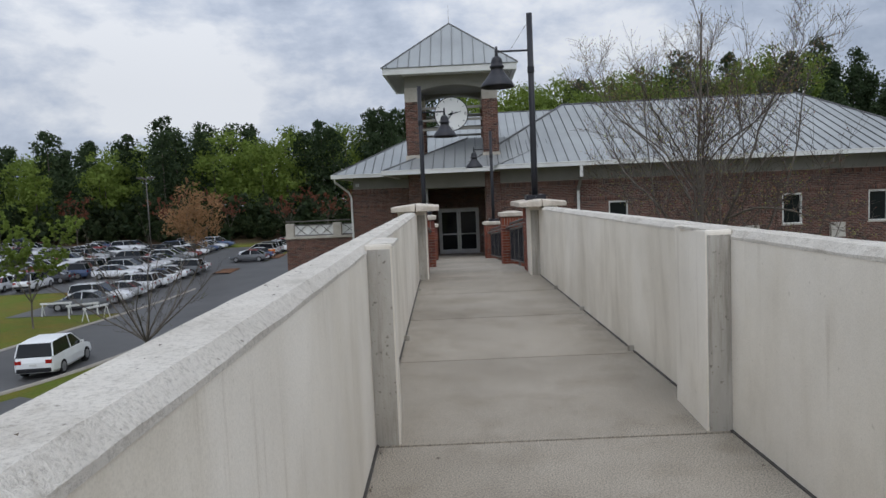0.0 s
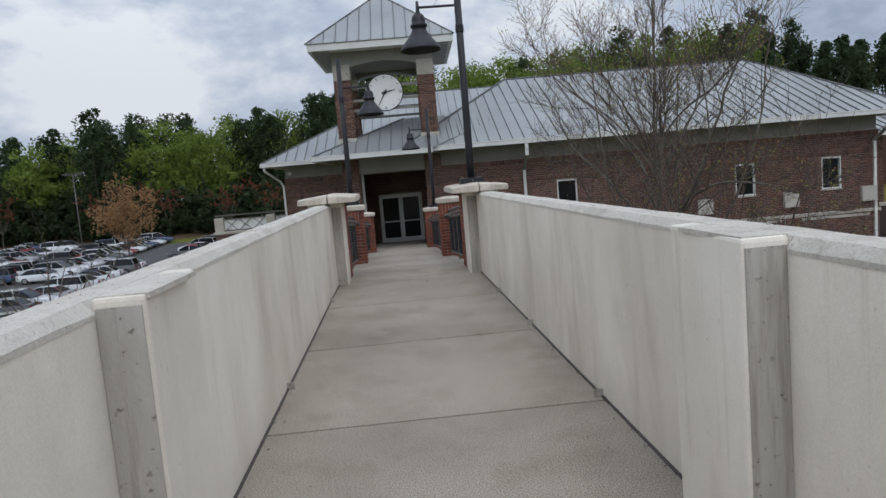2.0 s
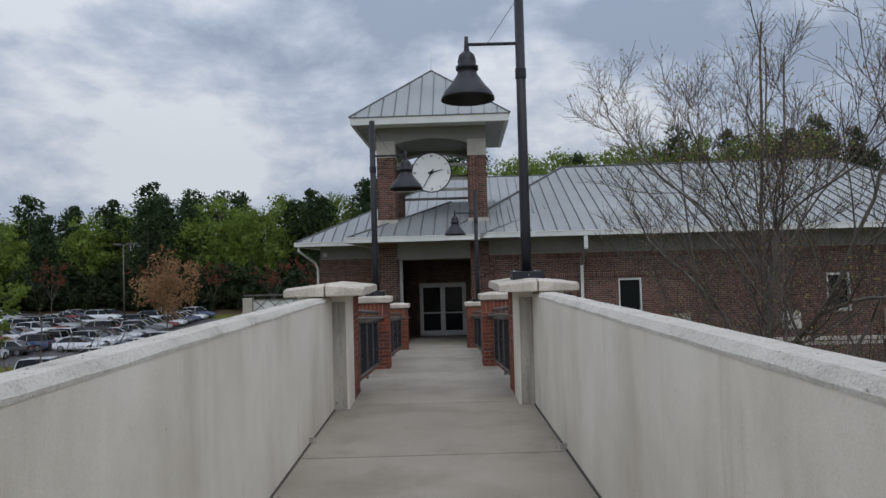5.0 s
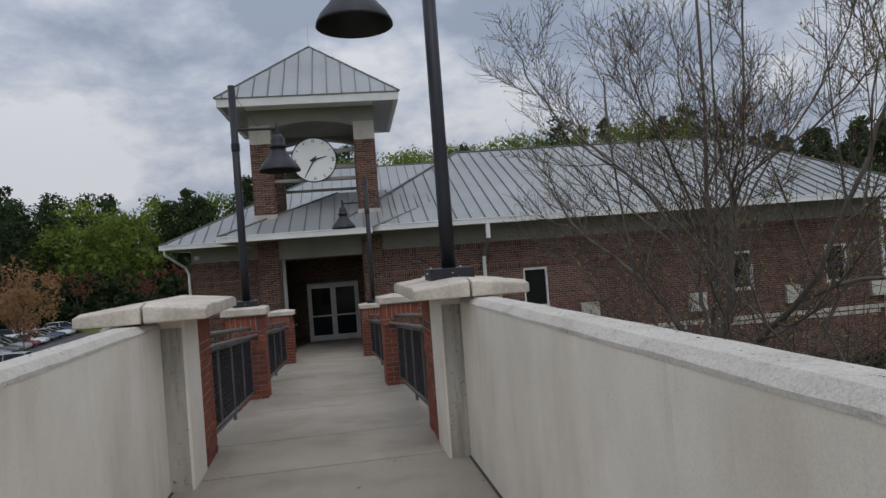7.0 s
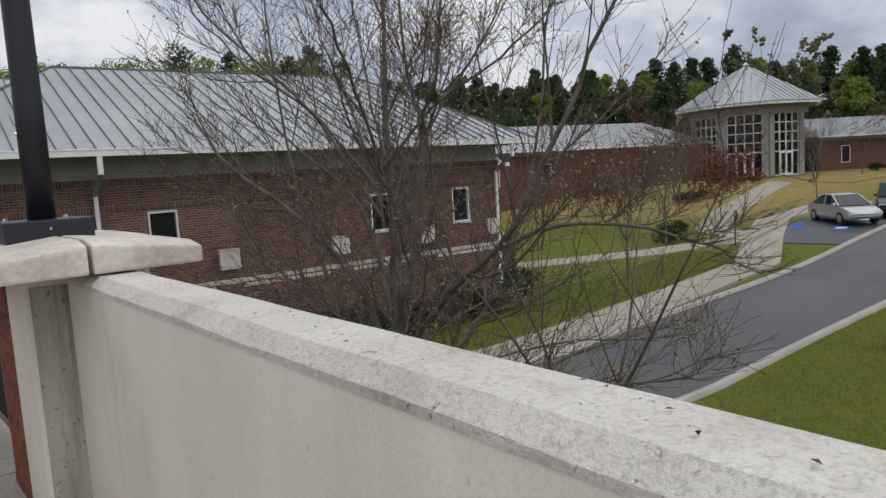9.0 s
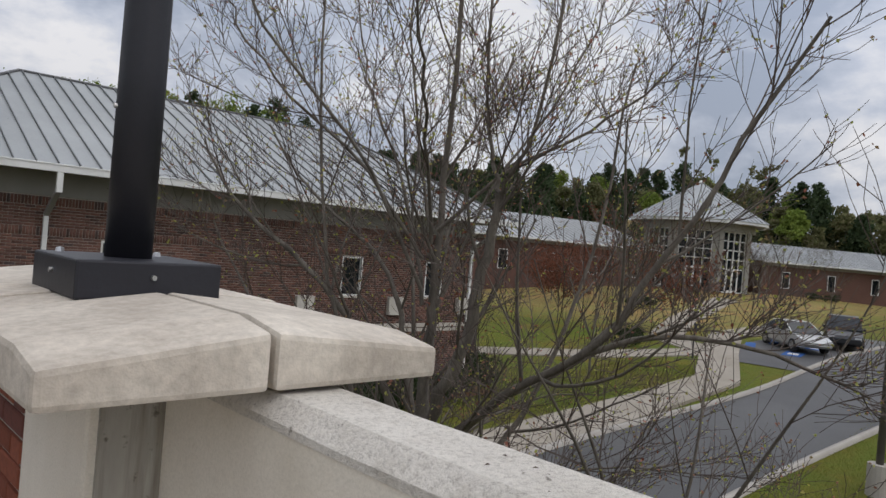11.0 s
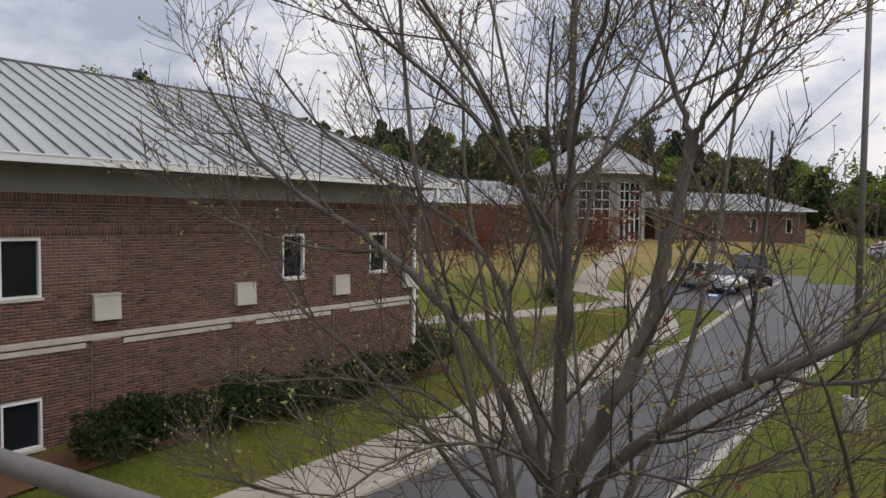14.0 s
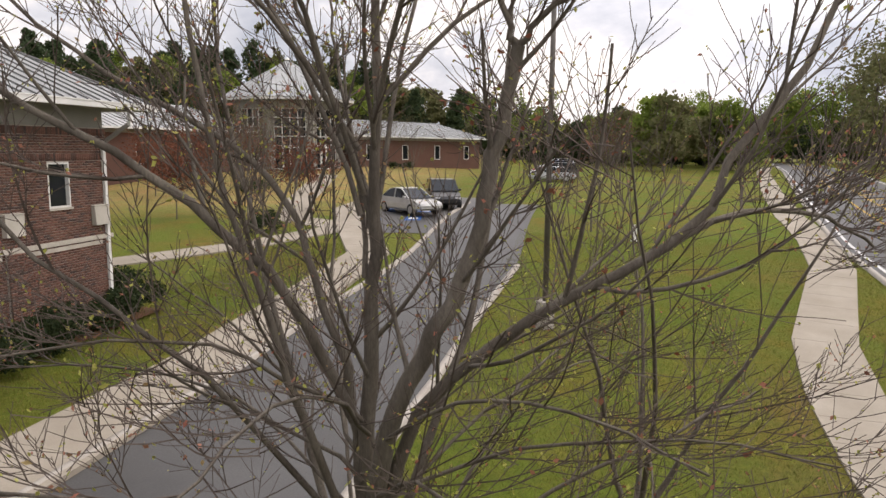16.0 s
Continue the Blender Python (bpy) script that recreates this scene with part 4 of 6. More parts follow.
gutter((1.46, -1.0), (19.3, -1.0), EZ, building, "u")
gutter((19.2, -0.9), (19.2, 13.2), EZ, building, "v")
gutter((-2.8, -1.35), (1.45, -1.35), 2.44, building, "u")
gutter((-2.8, -1.26), (-2.8, 5.0), 2.44, building, "v")
gutter((-6.0, 5.0), (-2.8, 5.0), LZ, building, "u")
gutter((-6.0, 5.1), (-6.0, 18.0), LZ, building, "v")
part("soffit", MB().box(1.46, 19.2, -0.9, 0.2, 2.36, 2.4).box(18.2, 19.15, 0.2, 13.2, 2.36, 2.4).box(-2.7, 1.42, -1.2, 8.0, 2.3, 2.33).box(-5.9, -1.6, 5.1, 6.2, 2.46, 2.49), M_STUCCO, building, "grey soffit under the eaves")
# portico piers, lintel, recess and doors
for a, b in ((-1.91, -1.31), (1.14, 1.74)):
    pr = part("pier", MB().box(a, b, 0.0, 0.6, BASE, 2.3), M_MORTAR_DARK, building, "brown brick pier of the entrance")
    lay("brick_rest", brickwork(a, b, WZ0, 2.3, 0.0, [], [], 31), pr)
    q = brickwork(0.0, 0.6, WZ0, 2.3, 0.0, [], [], 33)
    q[:, 1] = b - 0.02
    lay("brick_rest", q, pr, axis="v")
part("lintel", MB().box(-1.31, 1.14, 0.05, 0.5, 1.72, 2.3), M_STUCCO, building, "grey stucco lintel over the entrance", bevel=0.01)
DV, DU0, DU1, DZ0, DZ1 = 7.9, -1.13, 0.94, -1.61, 0.7
part("wall", MB().box(-2.1, -1.8, 6.0, DV - 0.002, BASE, 2.3), M_MORTAR_DARK, building)
part("wall", MB().box(1.4, 1.68, 0.61, DV - 0.002, BASE, 2.3), M_MORTAR_DARK, building)
rec = part("wall", cut_wall(MB(), -2.1, 1.68, -2.2, 2.3, DV, DV + 0.25, [(DU0, DU1, DZ0, DZ1)]), M_MORTAR_DARK, building, "shaded brick recess of the entrance")
lay("brick_rest", brickwork(-1.8, 1.4, -1.588, 2.25, DV, [(DU0, DU1, DZ0 - 0.1, DZ1)], [(0.76, 0.194)], 41), rec)
for uu, nn, vv in ((-1.808, 42, 6.0), (1.378, 43, 0.61)):
    q = brickwork(vv, DV, -1.6, 2.25, 0.0, [], [], nn)
    q[:, 1] = uu
    lay("brick_rest", q, rec, axis="v")
part("porch_ceiling", MB().box(-1.8, 1.4, 0.52, DV, 1.75, 1.79), M_STUCCO, building)
part("porch_downspout", MB().box(-1.29, -1.2, 0.62, 0.71, -1.6, 1.74), M_TRIM, building, "white metal downspout")
dr = part("door", MB().box(DU0, DU1, DV + 0.02, DV + 0.12, DZ1 - 0.06, DZ1).box(DU0, DU0 + 0.06, DV + 0.02, DV + 0.12, DZ0, DZ1 - 0.06).box(DU1 - 0.06, DU1, DV + 0.02, DV + 0.12, DZ0, DZ1 - 0.06), M_ALU, building, "closed aluminium and glass double entrance door")
mid_u = (DU0 + DU1) / 2
for a, b in ((DU0 + 0.064, mid_u - 0.004), (mid_u + 0.004, DU1 - 0.064)):
    lf = MB()
    lf.box(a, a + 0.1, DV + 0.03, DV + 0.08, DZ0 + 0.01, DZ1 - 0.065).box(b - 0.1, b, DV + 0.03, DV + 0.08, DZ0 + 0.01, DZ1 - 0.065)
    lf.box(a + 0.1, b - 0.1, DV + 0.03, DV + 0.08, DZ0 + 0.01, DZ0 + 0.22).box(a + 0.1, b - 0.1, DV + 0.03, DV + 0.08, DZ1 - 0.165, DZ1 - 0.065)
    lf.box(a + 0.1, b - 0.1, DV + 0.02, DV + 0.07, DZ0 + 0.98, DZ0 + 1.04)
    leaf = part("door_leaf", lf, M_ALU, dr, "aluminium door leaf")
    part("pane", MB().box(a + 0.1, b - 0.1, DV + 0.05, DV + 0.06, DZ0 + 0.22, DZ1 - 0.165), M_GLASS, dr)
    hx_ = b - 0.06 if a < 0 else a + 0.06
    part("door_handle", MB().path([(hx_, DV + 0.02, DZ0 + 0.9), (hx_, DV - 0.02, DZ0 + 0.92), (hx_, DV - 0.02, DZ0 + 1.15), (hx_, DV + 0.02, DZ0 + 1.17)], [0.012] * 4, 8), M_BOLT, dr)
part("landing", MB().box(-1.8, 1.4, 0.0, DV + 0.3, -2.2, DZ0 - 0.004), M_DECK, building)
# west wing wall
part("wall", MB().box(-5.2, -4.9, 6.302, 17, BASE - 1.5, 1.9), M_MORTAR_DARK, building)
lw = part("wall", MB().box(-5.2, -2.1, 6.0, 6.3, BASE - 1.5, 1.9), M_MORTAR_DARK, building, "brown brick wall of the set-back wing")
lay("brick_rest", brickwork(-5.2, -2.1, WZ0, 1.9, 6.0, [], [(0.938, 0.194), (1.638, 0.194)], 44), lw)
part("frieze", MB().box(-5.16, -2.1, 6.04, 6.3, 1.91, 2.5), M_STUCCO, building)
wd = part("downspout", MB().path([(-5.85, 5.0, 2.48), (-5.85, 5.05, 2.25), (-5.35, 5.85, 1.75), (-5.25, 5.92, 1.5), (-5.25, 5.92, -4.2)], [0.05] * 5, 8), M_TRIM, building, "white metal downspout")
fl = part("flood_light", MB().box(-5.0, -4.85, 5.8, 5.98, 2.0, 2.15), M_ALU, building, "small grey wall light", bevel=0.02)
# roof terrace beside the wing
TZ = -0.5
part("terrace_wall", MB().box(-9.0, -8.7, 7.802, 15, -6.6, TZ), M_MORTAR_DARK, building)
part("terrace_wall", MB().box(-9.0, -5.3, 7.5, 7.8, -6.6, TZ), M_MORTAR_DARK, building, "brown brick wall of the roof terrace")
lay("brick_rest", brickwork(-9.0, -5.3, -5.5, TZ, 7.5, [], [], 45), building)
part("terrace_coping", MB().box(-9.06, -5.24, 7.44, 7.86, TZ, TZ + 0.12), M_STONE, building, bevel=0.012)
part("terrace_rail", MB().box(-9.0, -5.3, 7.6, 7.66, TZ + 0.86, TZ + 0.92), M_RAIL, building)
for u in (-9.0, -6.55):
    part("terrace_post", MB().box(u, u + 0.42, 7.48, 7.8, TZ + 0.12, TZ + 0.78), M_STONE, building, bevel=0.012)
for u, ln in ((-8.56, 1.98), (-6.1, 0.78)):
    a, b, z0, z1 = u, u + ln, TZ + 0.14, TZ + 0.72
    lat = part("lattice_panel", MB().box(a, b, 7.64, 7.66, z0, z1), M_TRIM, building, "white balustrade panel with crossed bars")
    bars = MB().box(a, b, 7.6, 7.635, z0, z0 + 0.05).box(a, b, 7.6, 7.635, z1 - 0.05, z1)
    n = max(1, round(ln / 0.75))
    for i in range(n):
        c, d = a + ln * i / n, a + ln * (i + 1) / n
        bars.path([(c, 7.6, z0), (d, 7.6, z1)], [0.018, 0.018], 4).path([(c, 7.62, z1), (d, 7.62, z0)], [0.018, 0.018], 4)
    part("crossed_bar", bars, M_RAIL, lat)

# ---- clock tower ----
tower = thing("clock_tower", B @ pose(0, 0, 0), "square brick clock tower with pyramidal metal roof and white clock", "clock tower")
for a in (-1.91, 1.14):
    for v in (0.0, 3.05):
        cl = part("column", MB().box(a, a + 0.6, v, v + 0.6, 2.6, 5.15), M_MORTAR_DARK, tower, "brown brick tower column")
        lay("brick_rest", brickwork(a, a + 0.6, 2.62, 5.15, v, [], [], 51), cl)
        for uu in (a - 0.01, a + 0.6 - 0.02):
            q = brickwork(v, v + 0.6, 2.62, 5.15, 0.0, [], [], 52)
            q[:, 1] = uu
            lay("brick_rest", q, cl, axis="v")
        part("column_stone", MB().box(a - 0.01, a + 0.61, v - 0.01, v + 0.61, 5.152, 5.71), M_STONE, tower, "pale stone column head", bevel=0.01)
        part("column_base", MB().box(a - 0.05, a + 0.65, v - 0.05, v + 0.65, 2.6, 3.06), M_STONE, tower, bevel=0.01)


def arched_beam(v0, v1):
    """A beam with a shallow arch cut from its underside, as one solid."""
    n, a0, a1 = 14, -1.31, 1.14
    low = [(-1.92, 5.712), (a0 - 0.001, 5.712)]
    low += [(a0 + (a1 - a0) * i / n, 5.58 + 0.19 * math.sin(math.pi * i / n) ** 0.8 if 0 < i < n else 5.58) for i in range(n + 1)]
    low += [(a1 + 0.001, 5.712), (1.75, 5.712)]
    b, k = MB(), len(low)
    for v in (v0, v1):
        b.v += [(u, v, z) for u, z in low] + [(u, v, 6.16) for u, z in low]
    for i in range(k - 1):
        b.f += [(i, i + 1, k + i + 1, k + i), (2 * k + i + 1, 2 * k + i, 3 * k + i, 3 * k + i + 1), (i + 1, i, 2 * k + i, 2 * k + i + 1), (k + i, k + i + 1, 3 * k + i + 1, 3 * k + i)]
    b.f += [(0, k, 3 * k, 2 * k), (k - 1, 3 * k - 1, 4 * k - 1, 2 * k - 1)]
    return b


for v in (-0.005, 3.055):
    part("beam", arched_beam(v, v + 0.6), M_STUCCO, tower, "grey stucco beam with arched underside")
part("beam", MB().box(-1.91, -1.33, 0.6, 3.05, 5.6, 6.16), M_STUCCO, tower)
part("beam", MB().box(1.16, 1.74, 0.6, 3.05, 5.6, 6.16), M_STUCCO, tower)
part("tower_ceiling", MB().box(-1.33, 1.16, 0.5, 3.1, 5.84, 5.88), M_STUCCO, tower)
part("tower_soffit", MB().box(-2.57, 2.4, -0.66, 4.31, 6.16, 6.19), M_TRIM, tower, "white slatted soffit")
for x0 in (1.76, -2.55):
    sl = MB()
    for k in range(19):
        sl.box(x0 + 0.032 * k, x0 + 0.015 + 0.032 * k, -0.62, 4.25, 6.152, 6.162)
    tagged(part("soffit_boarding", sl, M_STUCCO, tower), kind="stuff")

fz = MB()
for a, b, c, d in ((-2.66, 2.49, -0.75, -0.66), (-2.66, 2.49, 4.31, 4.4), (-2.66, -2.57, -0.66, 4.31), (2.4, 2.49, -0.66, 4.31)):
    fz.box(a, b, c, d, 6.13, 6.38)
part("fascia", fz, M_TRIM, tower, "white fascia board")
AP = (-0.085, 1.825, 8.56)
cs = [(-2.7, -0.79, 6.385), (2.53, -0.79, 6.385), (2.53, 4.44, 6.385), (-2.7, 4.44, 6.385)]
for a, b in zip(cs, cs[1:] + cs[:1]):
    slope([a, b, AP], tower, spacing=0.42, thick=0.04, label="pale grey metal slope of the pyramidal roof")
    ridge_cap(a, AP, tower, 0.035)
part("spire_rod", MB().path([AP, (AP[0], AP[1], AP[2] + 0.75)], [0.014, 0.004], 6), M_ALU, tower)
for z in (4.9, 4.42, 4.06):
    for v in (0.22, 3.39):
        part("cross_bar", MB().box(-1.31, 1.14, v, v + 0.09, z - 0.045, z + 0.045), M_STUCCO, tower, "grey horizontal bar behind the clock")
CC = Vector((-0.095, 0.17, 4.635))
ck = part("clock", MB().lathe([(0.0, 0.02), (0.66, 0.02), (0.66, -0.03), (0.0, -0.03)], (0, 0, 0), 48), M_FACE, tower, "round white clock with black roman marks, reading 2:35", at=pose(*CC, 90, 0, 0))
part("clock_rim", MB().lathe([(0.645, 0.03), (0.677, 0.03), (0.677, -0.04), (0.645, -0.04)], (0, 0, 0), 48), M_BLACK, ck)
MARK = {12: 2, 3: 3, 6: 2, 9: 2}
for h in range(1, 13):
    w = radians(90 - 30 * h)
    n = MARK.get(h, 1)
    for i in range(n):
        o = (i - (n - 1) / 2) * 0.045
        c, s = math.cos(w), math.sin(w)
        p0 = (0.52 * c - o * s, 0.52 * s + o * c, 0.026)
        p1 = (0.61 * c - o * s, 0.61 * s + o * c, 0.026)
        part("hour_mark", MB().path([p0, p1], [0.011, 0.011], 4), M_BLACK, ck)
for name, ang, ln, wd_ in (("hour_hand", 90 - 30 * 2.58, 0.4, 0.03), ("minute_hand", 90 - 6 * 35, 0.57, 0.024)):
    w = radians(ang)
    c, s = math.cos(w), math.sin(w)
    hd = MB().prism([(-0.12 * c - wd_ * s, -0.12 * s + wd_ * c, 0.035), (-0.12 * c + wd_ * s, -0.12 * s - wd_ * c, 0.035), (ln * c + 0.008 * s, ln * s - 0.008 * c, 0.035), (ln * c - 0.008 * s, ln * s + 0.008 * c, 0.035)],
                    [(-0.12 * c - wd_ * s, -0.12 * s + wd_ * c, 0.045), (-0.12 * c + wd_ * s, -0.12 * s - wd_ * c, 0.045), (ln * c + 0.008 * s, ln * s - 0.008 * c, 0.045), (ln * c - 0.008 * s, ln * s + 0.008 * c, 0.045)])
    part(name, hd, M_BLACK, ck)
part("clock_hub", MB().tube((0, 0, 0.03), (0, 0, 0.055), 0.06, sides=16), M_BLACK, ck)

# ---- ground, roads and lawns ----
gx = np.concatenate([np.linspace(-700, -110, 22), np.arange(-100, 100, 1.6), np.linspace(110, 700, 22)])
gy = np.concatenate([np.linspace(-600, -60, 20), np.arange(-50, 110, 1.6), np.linspace(120, 800, 24)])
GX, GY = np.meshgrid(gx, gy)
GZ = land(GX, GY)
nx, ny = len(gx), len(gy)
ii = (np.arange(ny - 1)[:, None] * nx + np.arange(nx - 1)[None]).ravel()
ground = bulk("ground", np.stack([GX, GY, GZ], -1).reshape(-1, 3), np.stack([ii, ii + 1, ii + nx + 1, ii + nx], 1), M_LAWN)
ground.data.polygons.foreach_set("use_smooth", [True] * len(ground.data.polygons))
tagged(ground, "green and straw-coloured spring lawn sloping between roads", "ground", kind="structure")


def ribbon(name, line, width, lift, mat, label, category, kind="structure", shift=0.0, step=1.0, parent=None, skirt=0.0):
    """A strip laid on the land along a line of points (x, y)."""
    pts = [Vector((*p, 0)) for p in line]
    dense = []
    for i in range(len(pts) - 1):
        p0, p1, p2, p3 = pts[max(i - 1, 0)], pts[i], pts[i + 1], pts[min(i + 2, len(pts) - 1)]
        n = max(2, int((p2 - p1).length / step))
        for k in range(n):
            t = k / n
            dense.append(0.5 * (2 * p1 + (p2 - p0) * t + (2 * p0 - 5 * p1 + 4 * p2 - p3) * t * t + (3 * p1 - p0 - 3 * p2 + p3) * t ** 3))
    dense.append(pts[-1])
    m = max(1, int(width / 1.2))
    vs, fs = [], []
    for i, p in enumerate(dense):
        d = (dense[min(i + 1, len(dense) - 1)] - dense[max(i - 1, 0)]).normalized()
        s = Vector((d.y, -d.x, 0))
        row = [p + s * (shift + width * (j / m - 0.5)) for j in range(m + 1)]
        vs += [(q.x, q.y, float(land(q.x, q.y)) + lift) for q in row]
        if skirt:
            for q in (row[0], row[-1]):
                vs.append((q.x, q.y, float(land(q.x, q.y)) + lift - skirt))
    w = m + 1 + (2 if skirt else 0)
    for i in range(len(dense) - 1):
        a, b = i * w, (i + 1) * w
        for j in range(m):
            fs.append((a + j, a + j + 1, b + j + 1, b + j))
        if skirt:
            fs.append((a + m + 1, a, b, b + m + 1))
            fs.append((a + m, a + m + 2, b + m + 2, b + m))
    ob = bulk(name, vs, fs, mat, parent)
    return tagged(ob, label, category, kind=kind) if label else ob


DRIVE = [(46, 20.6), (36, 20.6), (27, 20.4), (18, 21.1), (8, 21.5), (0, 21.6), (-9, 22.8), (-20, 29.0)]
road = ribbon("road", DRIVE, 4.5, 0.03, M_ASPHALT, "grey asphalt driveway between lawns", "road")
bay = ribbon("road", [(33, 24.0), (40, 24.6), (50, 25.0)], 6.0, 0.034, M_ASPHALT, "asphalt parking bay with painted access marks", "road")


def west(x, y):
    """Places on the low ground west of the bridge."""
    return (x * 1.19, 2.2 + (y - 2.2) * 1.19)


WEST = [west(*p) for p in ((-60, 4), (-34.5, 14), (-20.9, 27), (-17.6, 40), (-16.3, 55), (-15.5, 75), (-14, 104))]
ribbon("road", WEST, 8.4, 0.028, M_ASPHALT, "grey asphalt road with yellow centre line", "road")
MAIN = [(170, -31), (100, -15.2), (44, -2.0), (27, 0.9), (10, 1.8), (-10, 1.2), (-40, -6), (-60, -14)]
ribbon("road", MAIN, 8.6, 0.03, M_ASPHALT, "two-lane asphalt street with yellow markings", "road")
for sft, wd_, mt, lb in ((-3.9, 0.14, M_WHITE, "white edge line"), (3.9, 0.14, M_WHITE, "white edge line"), (-0.12, 0.14, M_YELLOW, "yellow centre line"), (1.35, 0.14, M_YELLOW, "yellow centre line")):
    ribbon("road_line", MAIN[:5], wd_, 0.042, mt, lb, "road marking", shift=sft, step=2.0)
for k in range(14):
    x0 = 34 + 4.2 * k
    y0 = -2.0 - (x0 - 44) * 0.2357
    ribbon("road_line", [(x0, y0 + 0.2), (x0 + 1.6, y0 - 1.6)], 0.3, 0.044, M_YELLOW, "yellow hatching stripe", "road marking", step=1.0)
for sft in (-0.12, 0.12):
    ribbon("road_line", WEST[:3], 0.1, 0.04, M_YELLOW, "worn yellow centre line", "road marking", shift=sft, step=2.0)
ribbon("kerb", DRIVE[:7], 0.16, 0.15, M_KERB, "worn concrete kerb", "kerb", shift=2.33, skirt=0.2)
ribbon("kerb", DRIVE[2:7], 0.16, 0.15, M_KERB, "worn concrete kerb", "kerb", shift=-2.33, skirt=0.2)
ribbon("kerb", MAIN[:5], 0.18, 0.13, M_KERB, "concrete kerb of the street", "kerb", shift=4.4, skirt=0.2)
ribbon("kerb", WEST[1:], 0.16, 0.13, M_KERB, "concrete kerb of the road", "kerb", shift=4.28, skirt=0.2)
ribbon("kerb", WEST[1:5], 0.16, 0.13, M_KERB, "concrete kerb of the road", "kerb", shift=-4.28, skirt=0.2)


def pavement(line, width, lift, label):
    """A footpath of concrete slabs with joints between them."""
    pv = thing("pavement", pose(0, 0, 0), label, "pavement", kind="structure")
    pts = [Vector((*p, 0)) for p in line]
    run = []
    for a, b in zip(pts, pts[1:]):
        n = max(1, round((b - a).length / 1.5))
        run += [a + (b - a) * (k / n) for k in range(n)]
    run.append(pts[-1])
    for i in range(len(run) - 1):
        d0 = (run[min(i + 1, len(run) - 1)] - run[max(i - 1, 0)]).normalized()
        d1 = (run[min(i + 2, len(run) - 1)] - run[i]).normalized()
        k = MB()
        top, low = [], []
        for p, d, e in ((run[i], d0, 0.008), (run[i + 1], d1, -0.008)):
            s = Vector((d.y, -d.x, 0))
            pair = [p + d * e + s * (width / 2), p + d * e - s * (width / 2)]
            if e < 0:
                pair.reverse()
            for q in pair:
                z = float(land(q.x, q.y)) + lift
                top.append((q.x, q.y, z))
                low.append((q.x, q.y, z - 0.15))
        k.prism(low[::-1], top[::-1])
        part("slab", k, M_WALK, pv)
    return pv


pavement([(47, 29.5), (40, 29.3), (34, 27.0), (28, 24.4), (20, 24.35), (10, 24.45), (0, 24.6), (-8, 25.8)], 1.75, 0.13, "pale concrete footpath along the driveway")
pavement([(34, 27.2), (36, 31), (44, 34), (52, 36), (60, 38)], 1.8, 0.06, "pale concrete path to the glass entrance")
pavement([(24, 34.5), (29, 30.2), (34, 27.6)], 1.6, 0.06, "pale concrete path across the dry lawn")
pavement([(120, -13.8), (94, -6.9), (60, 0.6), (42, 4.2), (34, 5.3), (28.5, 6.4), (23, 8.3), (19.5, 9.5), (16, 10.2), (12, 10.7), (4, 11.2), (-6, 11.4)], 1.55, 0.05, "pale concrete path curving over the lawn to the street")
# blue accessible-bay paint
for x0 in (36.4, 39.6):
    ribbon("road_line", [(x0, 26.5), (x0 + 2.4, 27.4)], 0.5, 0.05, M_BLUE, "blue accessible-bay paint", "road marking")
    ribbon("road_line", [(x0 + 0.2, 24.6), (x0 + 1.6, 24.8)], 0.9, 0.05, M_BLUE, "blue accessible-bay paint", "road marking")
    ribbon("road_line", [(x0 + 0.6, 24.65), (x0 + 1.2, 24.75)], 0.5, 0.056, M_WHITE, "white wheelchair mark", "road marking")
# lot
ribbon("road", [(-28.3, 53.5), (-28.3, 117)], 11.0, 0.026, M_ASPHALT, "asphalt lane of the car park", "car park", step=3.0)
lot = ribbon("road", [(-54.4, 67), (-54.4, 117)], 41.0, 0.026, M_ASPHALT, "asphalt car park with rows of cars", "car park", step=3.0)
for x, y, w, l in ((-20.8, 66, 1.8, 4.0), (-19.2, 78, 2.0, 5.0)):
    x, y = west(x, y)
    ribbon("kerb", [(x, y - l / 2), (x, y + l / 2)], w, 0.14, M_MULCH, "mulched kerbed island in the car park", "traffic island", skirt=0.2)
ribbon("flower_bed", [(5, 28.6), (12, 28.4), (18.0, 28.1)], 1.5, 0.04, M_MULCH, "brown pine-straw bed along the building", "mulch bed")
ribbon("flower_bed", [(19, 30.6), (20.6, 33), (21, 36)], 3.6, 0.04, M_MULCH, "brown pine-straw bed at the building corner", "mulch bed")

# ---- foliage tools ----


def cards(rnd, centres, radii, n, size, squash=0.8):
    """Small leaf blades strewn through the given clumps: vertices and faces."""
    centres, radii = np.asarray(centres, float), np.asarray(radii, float)
    pick = rnd.integers(0, len(centres), n)
    d = rnd.normal(size=(n, 3))
    d /= np.linalg.norm(d, axis=1, keepdims=True)
    rad = radii[pick] * rnd.uniform(0.35, 1.0, n) ** 0.5
    c = centres[pick] + d * rad[:, None] * (1, 1, squash)
    a = rnd.normal(size=(n, 3))
    a /= np.linalg.norm(a, axis=1, keepdims=True)
    b = np.cross(a, rnd.normal(size=(n, 3)))
    b /= np.linalg.norm(b, axis=1, keepdims=True)
    s = size * rnd.uniform(0.6, 1.4, n)[:, None]
    v = np.stack([c - a * s - b * s * 0.2, c - b * s * 0.6, c + a * s, c + b * s * 0.6], 1)
    return v.reshape(-1, 3)


def quads(n):
    return np.arange(n * 4).reshape(-1, 4)


